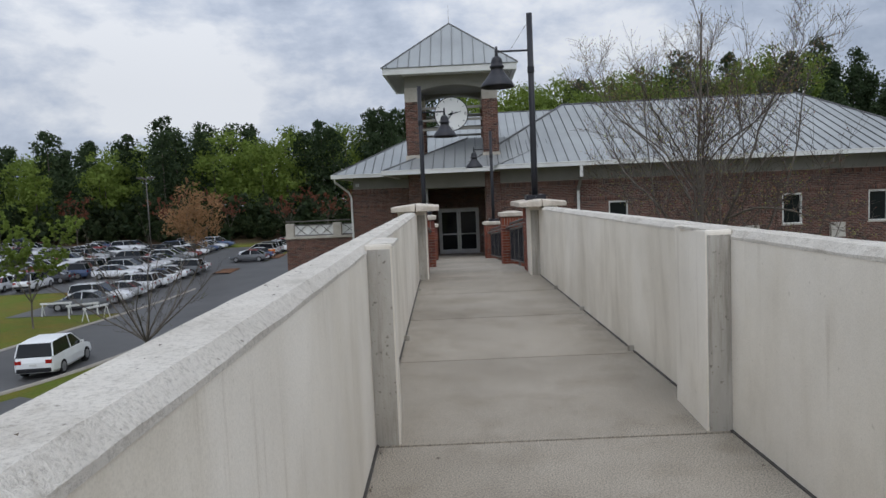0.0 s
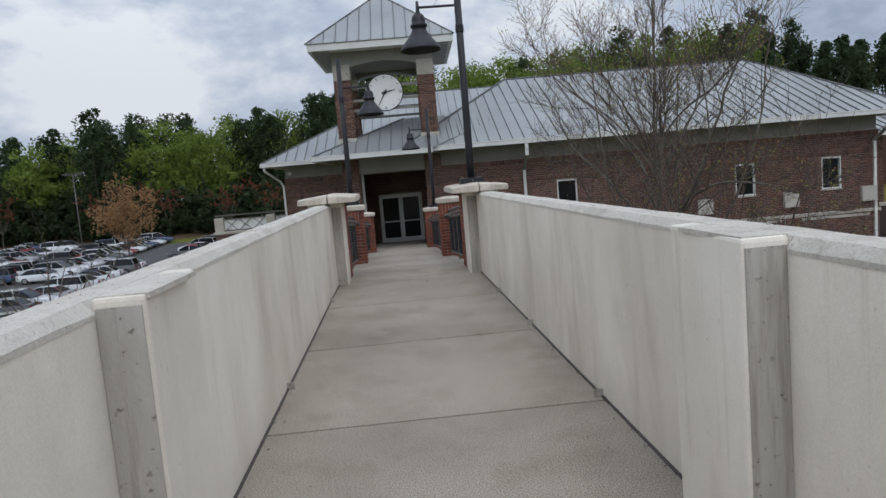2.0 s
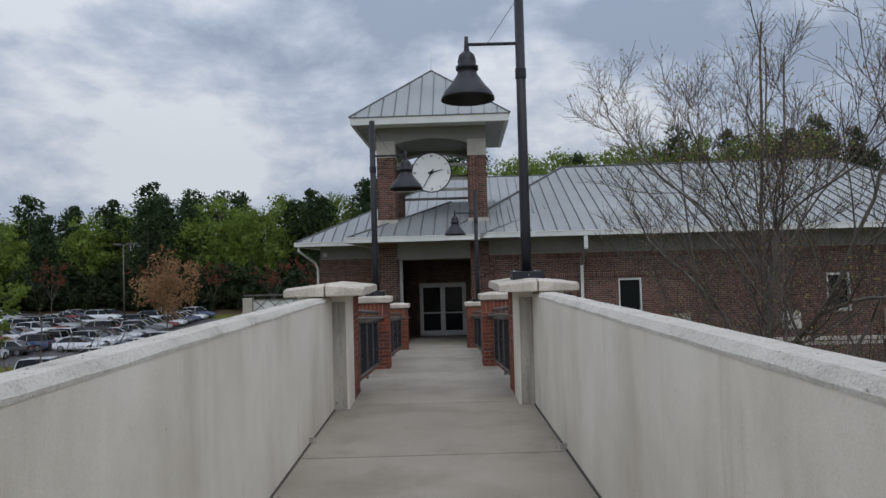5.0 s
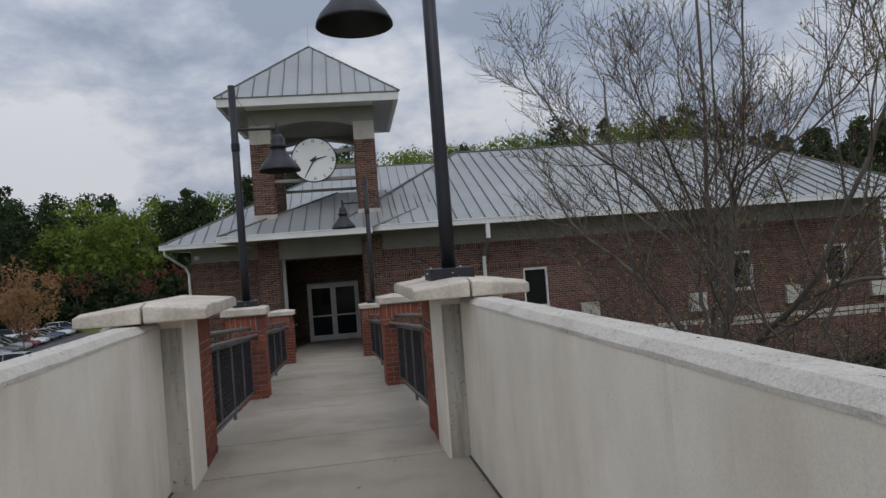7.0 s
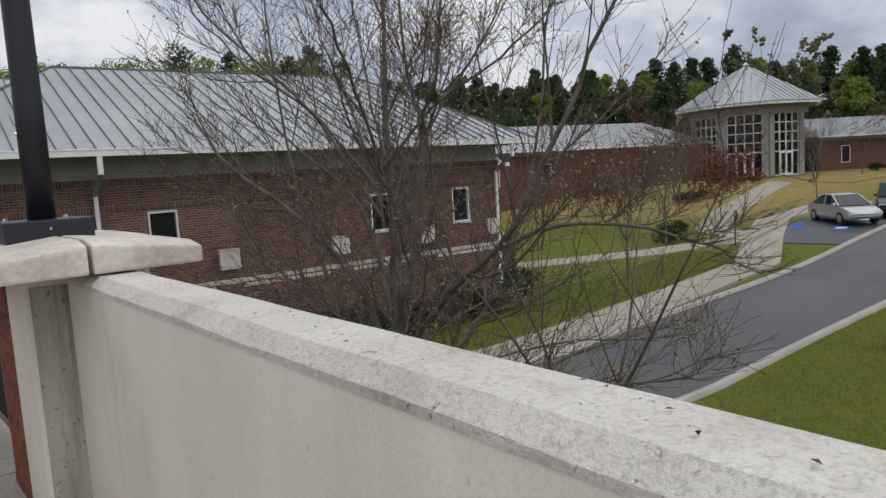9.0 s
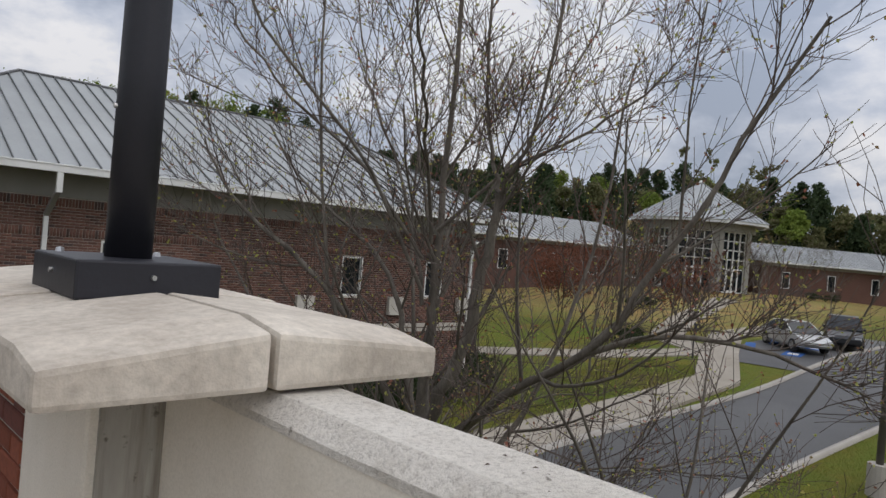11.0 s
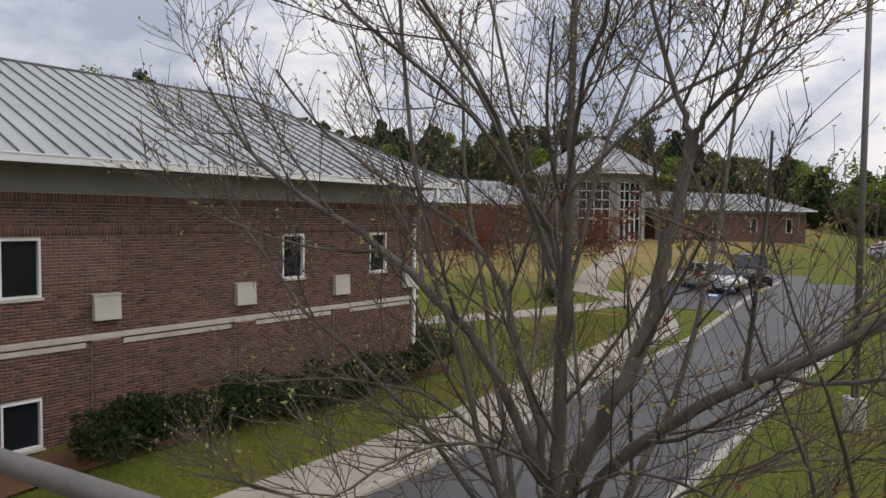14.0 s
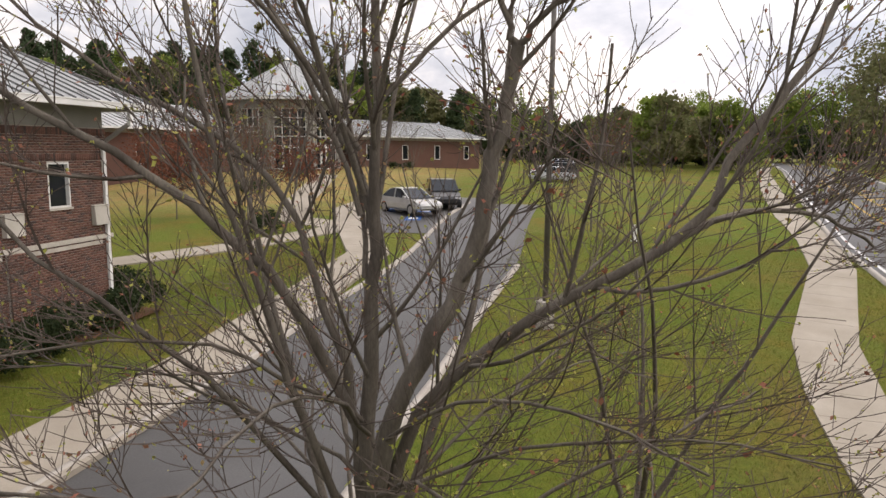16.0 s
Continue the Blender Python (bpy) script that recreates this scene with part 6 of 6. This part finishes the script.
woods("undergrowth", brush, round_shape, 150, 0.34, M_SHRUB, "dark undergrowth at the edge of the woods", 34, False)
near_pines = [(62 + wr_.uniform(-14, 14), 66 + wr_.uniform(-6, 8), wr_.uniform(7, 9.5)) for _ in range(16)]
woods("pine_woods", near_pines, pine_shape, 1300, 0.16, M_PINE, "dark pines behind the glass-fronted building", 35)


# ---- grass blades, leaf litter and specks ----


def blades(name, x0, x1, y0, y1, n, seed, parent):
    """Short grass blades standing on the lawn nearest the bridge."""
    rnd = np.random.default_rng(seed)
    x, y = rnd.uniform(x0, x1, n), rnd.uniform(y0, y1, n)
    keep = np.abs(y - np.interp(x, (4, 12, 16, 19.5, 23, 28.5, 34), (11.2, 10.7, 10.2, 9.5, 8.3, 6.4, 5.3))) > 0.85
    x, y = x[keep], y[keep]
    n = len(x)
    z = land(x, y)
    a, h = rnd.uniform(0, 6.283, n), rnd.uniform(0.03, 0.085, n)
    lean = rnd.normal(0, 0.03, (n, 2))
    w = 0.006
    p = np.stack([x, y, z], 1)
    s = np.stack([np.cos(a) * w, np.sin(a) * w, np.zeros(n)], 1)
    tip = p + np.stack([lean[:, 0], lean[:, 1], h], 1)
    v = np.stack([p - s, p + s, tip], 1).reshape(-1, 3)
    return tagged(bulk(name, v, np.arange(n * 3).reshape(-1, 3), M_BLADE, parent), "short spring grass blades of the lawn", "grass", kind="stuff")


blades("grass", 3.0, 34.0, 5.0, 18.6, 120000, 3, None)
blades("grass", 3.0, 30.0, 25.6, 29.0, 50000, 4, None)


def litter(name, spots, size, label):
    rnd = np.random.default_rng(8)
    c = np.array(spots, float)
    n = len(c)
    a = rnd.uniform(0, 6.283, n)
    s = size * rnd.uniform(0.4, 1.5, n)[:, None]
    u = np.stack([np.cos(a), np.sin(a), rnd.uniform(-0.15, 0.15, n)], 1) * s
    w = np.stack([-np.sin(a), np.cos(a), rnd.uniform(-0.15, 0.15, n)], 1) * s * 0.55
    up = np.array((0, 0, 1.0)) * s * 0.3
    top = np.stack([c - u, c - w + up, c + u * 0.9, c + w + up], 1)
    return tagged(bulk(name, top.reshape(-1, 3), quads(n), M_DEBRIS), label, "leaf litter", kind="stuff")


lr = np.random.default_rng(6)
spots = []
for _ in range(230):
    sd = lr.choice((-1, 1))
    spots.append((sd * (1.085 + lr.uniform(0, 0.12)), lr.uniform(1.5, 13.8), TOP + 0.006))
litter("leaf_litter", spots, 0.0055, "dark bits of leaf on the parapet tops")
spots = []
for _ in range(150):
    sd = lr.choice((-1, 1))
    spots.append((sd * (1.035 - abs(lr.normal(0, 0.035))), lr.uniform(2, 14.8), 0.005))
for _ in range(40):
    spots.append((lr.uniform(-1, 1), lr.uniform(2, 14.8), 0.005))
litter("leaf_litter", spots, 0.011, "small dry leaf bits on the walkway")
for k, (sd, y) in enumerate(((1, 8.15), (1, 10.3), (1, 12.2), (-1, 9.0), (-1, 12.6))):
    jt = tagged(part("joint_filler", MB().box(0.985 * sd if sd > 0 else -1.04, 1.04 if sd > 0 else -0.985, y - 0.006, y + 0.006, 0.0, 0.05), M_PIER, bevel=0.002), "torn strip of grey joint filler at wall foot", "joint filler")
# thin dark strips on the walkway imitate the shaded crack at the parapet foot
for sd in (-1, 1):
    tagged(part("foot_gap_shade", MB().box(min(1.026 * sd, 1.043 * sd), max(1.026 * sd, 1.043 * sd), -3.0, 14.0, -0.01, 0.007), M_CORE), "dark strip painted as the shaded gap along the foot of the parapet", "joint")

# ---- the glass-fronted building up the lawn ----
RC = Vector((69.0, 45.5, 0))
hall = thing("school_hall", pose(RC.x, RC.y, -0.75, 0, 0, 0), "brick hall with round glass-fronted entrance and pale metal roof", "building")
RW = 5.4
FACE = math.degrees(math.atan2(-(RC.y - 14), -(RC.x - 0.5)))
N8 = 8
for k in range(N8):
    a0, a1 = radians(FACE - 22.5 + 45 * k), radians(FACE + 22.5 + 45 * k)
    p0, p1 = Vector((RW * math.cos(a0), RW * math.sin(a0), 0)), Vector((RW * math.cos(a1), RW * math.sin(a1), 0))
    mid = (p0 + p1) / 2
    ang = math.degrees(math.atan2(mid.y, mid.x)) + 90
    ln = (p1 - p0).length
    at = pose(mid.x, mid.y, 0, 0, 0, ang)
    if k in (0, 1, 7):
        part("brick_pier", MB().box(-ln / 2, -ln / 2 + 0.55, -0.15, 0.3, 0, 5.9).box(ln / 2 - 0.55, ln / 2, -0.15, 0.3, 0, 5.9), M_STUCCO, hall, "pale stucco pier", at=at)
        cw = part("curtain_wall", MB().box(-ln / 2 + 0.55, ln / 2 - 0.55, 0.1, 0.13, 0, 5.9), M_GLASS, hall, "tall glazed entrance with white mullions", at=at)
        gr = MB()
        w = ln / 2 - 0.55
        for u in np.linspace(-w, w, 5):
            gr.box(u - 0.05, u + 0.05, 0.0, 0.1, 0, 5.9)
        for z in (0.06, 2.3, 3.2, 4.1, 5.0, 5.86):
            gr.box(-w, w, 0.01, 0.095, z - 0.05, z + 0.05)
        part("mullion_grid", gr, M_TRIM, cw, "white aluminium mullions")
        for u in (-0.72, 0.0):
            dd = MB().box(u, u + 0.1, -0.03, 0.0, 0, 2.25).box(u + 0.62, u + 0.72, -0.03, 0.0, 0, 2.25).box(u + 0.1, u + 0.62, -0.03, 0.0, 2.1, 2.25).box(u + 0.1, u + 0.62, -0.03, 0.0, 0.0, 0.25)
            part("door_leaf", dd, M_TRIM, cw)
    else:
        part("hall_wall", MB().box(-ln / 2, ln / 2, -0.1, 0.2, 0, 5.9), M_BRICK_PART, hall, at=at)
part("hall_beam", MB().lathe([(RW - 0.1, 5.9), (RW + 0.1, 5.9), (RW + 0.1, 6.6), (RW - 0.1, 6.6)], (0, 0, 0), 16), M_STUCCO, hall, "pale grey stucco ring beam")
EAV = 7.1
oct_pts = [(EAV * math.cos(radians(FACE + 22.5 + 45 * k)), EAV * math.sin(radians(FACE + 22.5 + 45 * k)), 6.9) for k in range(8)]
for k in range(8):
    slope([oct_pts[k], oct_pts[(k + 1) % 8], (0, 0, 11.0)], hall, spacing=0.6, label="pale metal roof slope")
part("hall_fascia", MB().lathe([(EAV - 0.35, 6.6), (EAV - 0.1, 6.6), (EAV - 0.1, 6.88), (EAV - 0.35, 6.88)], (0, 0, 0), 8), M_TRIM, hall, at=pose(0, 0, 0, 0, 0, FACE + 22.5))
part("hall_soffit", MB().lathe([(RW, 6.62), (EAV - 0.2, 6.62)], (0, 0, 0), 16), M_STUCCO, hall)
part("finial", MB().lathe([(0.0, 0.3), (0.16, 0.2), (0.3, 0.0)], (0, 0, 10.95), 10), M_TRIM, hall)


def low_wing(u0, u1, v0, v1, h, ridge, at, wins):
    """A long single-storey wing with a pitched metal roof and a row of windows."""
    w = thing("school_wing", at, "long low brick wing with pale metal roof", "building", "low school wings")
    part("wall", MB().box(u0, u1, v0, v1, -1.5, h), M_BRICK_PART, w, "brown brick wall")
    part("frieze", MB().box(u0 - 0.02, u1 + 0.02, v0 - 0.02, v1 + 0.02, h, h + 0.5), M_STUCCO, w)
    e, m = 0.8, (v0 + v1) / 2
    z = h + 0.45
    slope([(u0 - e, v0 - e, z), (u1 + e, v0 - e, z), (u1 - 2, m, ridge), (u0 + 2, m, ridge)], w, spacing=0.6, label="pale metal roof slope")
    slope([(u1 + e, v1 + e, z), (u0 - e, v1 + e, z), (u0 + 2, m, ridge), (u1 - 2, m, ridge)], w, spacing=0.6)
    slope([(u0 - e, v1 + e, z), (u0 - e, v0 - e, z), (u0 + 2, m, ridge)], w, spacing=0.6)
    slope([(u1 + e, v0 - e, z), (u1 + e, v1 + e, z), (u1 - 2, m, ridge)], w, spacing=0.6)
    part("gutter", MB().box(u0 - e - 0.05, u1 + e + 0.05, v0 - e - 0.1, v0 - e, z - 0.15, z), M_TRIM, w)
    n = wins
    for k in range(n):
        u = u0 + (u1 - u0) * (k + 0.5) / n
        gl = part("window", MB().box(u - 0.45, u + 0.45, v0 - 0.03, v0 - 0.01, 0.7, 2.3), M_GLASS, w, "dark window with white frame")
        part("window_frame", MB().box(u - 0.5, u - 0.43, v0 - 0.06, v0 - 0.005, 0.64, 2.36).box(u + 0.43, u + 0.5, v0 - 0.06, v0 - 0.005, 0.64, 2.36).box(u - 0.43, u + 0.43, v0 - 0.06, v0 - 0.005, 2.29, 2.36).box(u - 0.43, u + 0.43, v0 - 0.06, v0 - 0.005, 0.64, 0.71), M_TRIM, gl)
    return w


low_wing(-27, -1, 0, 12, 3.1, 6.0, pose(64.5, 47.0, -0.7, 0, 0, -14), 5)
low_wing(1, 24, 0, 12, 2.9, 5.4, pose(73.0, 41.0, -0.6, 0, 0, -30), 4)
# the block that steps back beyond the corner of the brick building
blk = thing("rear_wing", B, "brown brick rear wing behind the building corner", "building")
bw = part("wall", cut_wall(MB(), 18.29, 21.6, BASE + 0.6, 1.6, 4.6, 4.9, [(19.1, 19.85, -0.5, 0.75)]).box(21.3, 21.6, 4.9, 14, BASE + 0.6, 1.6), M_MORTAR_DARK, blk, "brown brick wall")
lay("brick_rest", brickwork(18.29, 21.6, -4.0, 1.6, 4.6, [(19.1, 19.85, -0.5, 0.75)], SOLD, 61), bw)
window(19.1, 19.85, -0.5, 0.75, 4.6, blk)
part("low_wall", MB().box(18.4, 21.2, 2.4, 2.7, -4.2, -1.35), M_BRICK_PART, blk, "low brick screen wall")
part("coping", MB().box(18.35, 21.25, 2.35, 2.75, -1.35, -1.22), M_STONE, blk, bevel=0.01)
slope([(18.3, 3.9, 1.75), (22.4, 3.9, 1.75), (22.4, 9.0, 3.6), (18.3, 9.0, 3.6)], blk)
part("gutter", MB().box(19.3, 22.45, 3.82, 3.92, 1.58, 1.75), M_TRIM, blk)

# ---- vehicles ----
M_WHITE_CAR = two("white_car_paint", (0.7, 0.71, 0.71), (0.78, 0.79, 0.79), 2, 60, 0.3, grain=0.04, bump=0)
M_SILVER_CAR = two("silver_car_paint", (0.42, 0.42, 0.4), (0.5, 0.5, 0.48), 2, 60, 0.3, 0.5, grain=0.04, bump=0)
M_BLACK_CAR = two("black_car_paint", (0.012, 0.013, 0.015), (0.02, 0.02, 0.022), 2, 60, 0.3, grain=0.1, bump=0)


def loft(stations):
    """Skin over cross-sections of the same count of points."""
    b = MB()
    n = len(stations[0])
    for s in stations:
        b.v += s
    for i in range(len(stations) - 1):
        for k in range(n):
            b.f.append((i * n + k, i * n + (k + 1) % n, (i + 1) * n + (k + 1) % n, (i + 1) * n + k))
    b.f.append(tuple(reversed(range(n))))
    b.f.append(tuple(range((len(stations) - 1) * n, len(stations) * n)))
    return b


def car(at, label, paint, suv=False, name="car", category="car", group=""):
    """A car facing +x: body, glasshouse, roof, wheels, lights."""
    c = thing(name, at, label, category, group)
    h = 1.72 if suv else 1.44
    belt = 1.06 if suv else 0.92
    hw = 0.93 if suv else 0.88
    L = 2.42 if suv else 2.3
    prof = [(-L, 0.5, 0.72 * belt + 0.06, 0.86), (-L * 0.97, 0.32, belt * 0.98, 0.93), (-L * 0.8, 0.26, belt, 0.99), (-1.2, 0.24, belt + 0.01, 1.0), (0.3, 0.24, belt, 1.0), (1.0, 0.24, belt * 0.97, 1.0),
            (1.6, 0.25, belt * 0.9, 0.98), (L * 0.93, 0.3, belt * 0.76, 0.92), (L, 0.42, belt * 0.62, 0.8)]
    st = []
    for x, zb, zt, k in prof:
        w = hw * k
        zm = zb + (zt - zb) * 0.55
        st.append([(x, -w * 0.92, zb), (x, -w, zb + 0.12), (x, -w, zm), (x, -w * 0.93, zt), (x, w * 0.93, zt), (x, w, zm), (x, w, zb + 0.12), (x, w * 0.92, zb)])
    part("body", loft(st), paint, c, bevel=0.05)
    if suv:
        cab = [(-L * 0.95, belt, belt, 0.9), (-L * 0.86, belt, h * 0.97, 0.8), (-1.2, belt, h, 0.8), (0.1, belt, h * 0.99, 0.8), (1.05, belt, belt + 0.02, 0.88)]
    else:
        cab = [(-L * 0.8, belt, belt, 0.86), (-1.15, belt, h * 0.95, 0.7), (-0.6, belt, h, 0.72), (0.15, belt, h * 0.985, 0.72), (1.15, belt, belt, 0.88)]
    gs, rs = [], []
    for x, zb, zt, k in cab:
        wb, wt = hw * 0.92, hw * k
        gs.append([(x, -wb, zb - 0.02), (x, -wt, max(zt, zb)), (x, wt, max(zt, zb)), (x, wb, zb - 0.02)])
    part("glasshouse", loft(gs), M_GLASS, c, "dark car windows", bevel=0.03)
    for i in range(1, len(cab) - 1):
        x, zb, zt, k = cab[i]
        rs.append([(x, -hw * k * 1.01, zt - 0.03), (x, -hw * k * 0.97, zt + 0.02), (x, hw * k * 0.97, zt + 0.02), (x, hw * k * 1.01, zt - 0.03)])
    part("roof_panel", loft(rs), paint, c, bevel=0.02)
    for i, (x0, x1) in enumerate(((cab[0], cab[1]), (cab[-2], cab[-1]))):
        for s in (-1, 1):
            part("pillar", MB().path([(x0[0], s * hw * 0.9 if i == 0 else s * hw * x0[3], max(x0[2], x0[1])), (x1[0], s * hw * x1[3] if i == 0 else s * hw * 0.9, max(x1[2], x1[1]))], [0.035, 0.035], 4), paint, c)
    for s in (-1, 1):
        part("pillar", MB().path([(-0.35, s * hw * 0.935, belt), (-0.4, s * hw * 0.78, h - 0.02)], [0.04, 0.03], 4), paint, c)
        part("wing_mirror", MB().box(0.75, 0.95, s * (hw + 0.02) - 0.07, s * (hw + 0.02) + 0.07, belt + 0.0, belt + 0.13), paint, c, bevel=0.02)
        part("tail_light", MB().box(-L - 0.005, -L * 0.93, s * hw * 0.72 - 0.14, s * hw * 0.72 + 0.14, belt * 0.72, belt * 0.88), M_TAIL, c, "red tail light")
        part("headlight", MB().box(L * 0.9, L * 0.985, s * hw * 0.66 - 0.16, s * hw * 0.66 + 0.16, belt * 0.58, belt * 0.72), M_LAMP, c, "clear headlight")
        for x in (-1.42, 1.42):
            wr0 = 0.36 if suv else 0.32
            wl = part("wheel", MB().tube((x, s * (hw - 0.2), wr0), (x, s * (hw + 0.012), wr0), wr0, sides=18), M_TYRE, c, "black tyre")
            part("rim", MB().tube((x, s * (hw + 0.008), wr0), (x, s * (hw + 0.022), wr0), wr0 * 0.64, sides=14), M_RIM, wl, "alloy rim")
    part("bumper", MB().box(-L - 0.04, -L * 0.95, -hw * 0.82, hw * 0.82, 0.36, 0.56), M_BLACK_CAR if suv else paint, c, bevel=0.03)
    part("number_plate", MB().box(-L - 0.045, -L - 0.035, -0.16, 0.16, belt * 0.62, belt * 0.62 + 0.1), M_WHITE, c)
    return c


def land_pose(x, y, rz, dz=0.03):
    return pose(x, y, float(land(x, y)) + dz, 0, 0, rz)


car(land_pose(-20.2, 36.2, 97), "white sport utility vehicle driving on the road", M_WHITE_CAR, True, "sport_utility_vehicle")
car(land_pose(39.4, 25.4, 226), "silver saloon parked in accessible bay", M_SILVER_CAR)
car(land_pose(43.2, 24.2, 198), "black pickup-sized vehicle parked in bay", M_BLACK_CAR, True, "sport_utility_vehicle")
lot_car = car(land_pose(-29.5, 56.5, 186), "saloon parked in the crowded car park", M_CAR, False, "parked_car", "car", "cars in the car park")
lot_suv = car(land_pose(-29.3, 59.4, 4), "sport utility vehicle parked in the crowded car park", M_CAR, True, "parked_suv", "car", "cars in the car park")
cr = random.Random(12)
for row, (x, ya, yb, rz) in enumerate(((-29.3, 62.2, 82, 185), (-36.0, 71.0, 112, 3), (-42.0, 74.5, 112, 184), (-49.5, 75.0, 113, 2), (-55.5, 75, 113, 182), (-63.5, 77, 114, 4), (-25.0, 88.0, 116, 180), (-20.5, 101.0, 116, 3), (-70, 82, 114, 181), (-76, 84, 114, 3))):
    y = ya
    while y < yb:
        if cr.random() < 0.93:
            copy_thing(lot_suv if cr.random() < 0.42 else lot_car, land_pose(x + cr.uniform(-0.3, 0.3), y, rz + cr.uniform(-3, 3)))
        y += 2.85
for k in range(7):
    copy_thing(lot_suv if k % 3 == 0 else lot_car, land_pose(-60 + k * 3.1, 69.5 + k * 0.15, 95 + cr.uniform(-3, 3)))
for k in range(6):
    copy_thing(lot_suv if k % 2 else lot_car, land_pose(70 + k * 3.2, 18.5 + cr.uniform(-0.3, 0.3), 92))

# ---- poles, hydrant and small things outdoors ----


def flood_pole(x, y, h, label):
    p = thing("flood_light_pole", on_land(x, y), label, "light pole", "car park light poles")
    part("footing", MB().tube((0, 0, -0.2), (0, 0, 0.75), 0.26, 0.26, 16), M_KERB, p, "concrete footing")
    part("pole", MB().path([(0, 0, 0.7), (0, 0, h)], [0.085, 0.06], 12), M_RAIL, p, smooth=True)
    part("cross_arm", MB().box(-1.0, 1.0, -0.05, 0.05, h - 0.12, h), M_RAIL, p)
    for s in (-0.8, 0.8):
        part("lamp_head", MB().box(s - 0.35, s + 0.35, -0.3, 0.3, h - 0.02, h + 0.16), M_RAIL, p, bevel=0.03)
    return p


flood_pole(*west(-33.5, 80.0), 11.0, "grey twin-headed car park light pole")
flood_pole(*west(-58.0, 78.0), 9.6, "grey twin-headed car park light pole")
flood_pole(19.6, 16.7, 13.0, "dark grey light pole on concrete footing in lawn")


def hydrant(x, y):
    h = thing("fire_hydrant", on_land(x, y), "white fire hydrant on the lawn", "fire hydrant")
    part("barrel", MB().lathe([(0.0, 0.0), (0.16, 0.0), (0.16, 0.05), (0.11, 0.06), (0.11, 0.5), (0.14, 0.52), (0.14, 0.57), (0.1, 0.6), (0.07, 0.7), (0.0, 0.73)], (0, 0, 0), 16), M_TRIM, h, smooth=True)
    part("bonnet", MB().lathe([(0.115, 0.57), (0.1, 0.66), (0.05, 0.74), (0.0, 0.76)], (0, 0, 0), 16), M_ALU, h)
    for a in (0, 90, 180):
        c, s = math.cos(radians(a)), math.sin(radians(a))
        part("nozzle_cap", MB().tube((0.09 * c, 0.09 * s, 0.42), (0.19 * c, 0.19 * s, 0.42), 0.055, sides=10), M_TRIM, h)
    return h


hydrant(32.9, 13.3)


def utility_pole(x, y, h):
    p = thing("utility_pole", on_land(x, y), "tall wooden utility pole beside the street", "utility pole", "utility poles")
    part("post", MB().path([(0, 0, -0.3), (0, 0, h)], [0.16, 0.1], 10), M_BARK, p, smooth=True)
    part("crossarm", MB().box(-1.1, 1.1, -0.05, 0.05, h - 0.7, h - 0.58), M_BARK, p)
    for s in (-0.9, 0.0, 0.9):
        part("insulator", MB().tube((s, 0, h - 0.58), (s, 0, h - 0.42), 0.04, sides=8), M_KERB, p)
    return p


utility_pole(92, -22, 9)
utility_pole(93.5, -24, 8.5)
utility_pole(60, -13, 9)


def park_sign(x, y):
    s = thing("sign_post", on_land(x, y), "dark sign post at the path edge", "sign")
    part("post", MB().path([(0, 0, -0.1), (0, 0, 1.7)], [0.035, 0.035], 8), M_BLACK, s)
    part("plate", MB().box(-0.16, 0.16, -0.05, -0.035, 1.2, 1.65), M_BLACK, s, "small dark sign plate", bevel=0.004)


park_sign(31.8, 27.3)


def picnic_rail(x, y, rz):
    """White barrier sawhorses at the edge of the lot."""
    b = thing("barrier", land_pose(x, y, rz, 0.0), "white wooden barrier trestle at car park edge", "barrier", "white barriers")
    part("rail", MB().box(-1.1, 1.1, -0.03, 0.03, 0.85, 1.0), M_TRIM, b)
    for s in (-0.95, 0.95):
        for e in (-0.3, 0.3):
            part("leg", MB().path([(s, 0, 0.95), (s, e, 0.0)], [0.035, 0.035], 4), M_TRIM, b)


for x, y, a in ((-25.2, 45.6, 10), (-23.0, 44.6, 35), (-21.6, 43.4, 70)):
    picnic_rail(*west(x, y), a)
oc = thing("orange_barrier", land_pose(*west(-19.4, 77.0), 20, 0.14), "orange traffic barrier on the island", "traffic barrier")
part("panel", MB().box(-0.6, 0.6, -0.05, 0.05, 0.35, 1.0), two("orange_plastic", (0.6, 0.16, 0.02), (0.7, 0.22, 0.03), 3, 40, 0.5, bump=0), oc)
for s in (-0.5, 0.5):
    part("foot", MB().box(s - 0.06, s + 0.06, -0.3, 0.3, 0.0, 0.35), M_TYRE, oc)

# far low shed across the street
shed = thing("far_building", on_land(118, -52, 0, 12), "low pale grey building across the street", "building")
part("wall", MB().box(-12, 12, -5, 5, -1, 3.2), M_STUCCO, shed)
part("roof", MB().prism([(-12.6, -5.6, 3.2), (12.6, -5.6, 3.2), (12.6, 5.6, 3.2), (-12.6, 5.6, 3.2)], [(-12.6, -0.2, 4.8), (12.6, -0.2, 4.8), (12.6, 0.2, 4.8), (-12.6, 0.2, 4.8)]), M_ROOF, shed)
for k in range(5):
    part("window", MB().box(-12.06, -12.0, -4 + 1.8 * k, -3 + 1.8 * k, 0.8, 2.2), M_GLASS, shed)
tall = small_tree(71, "tall_tree", on_land(92, 52), "tall pale budding tree beyond the hall", 17.0, M_OLIVE, 0.2, 5, 0.9, 7, stems=6, low=0.35)
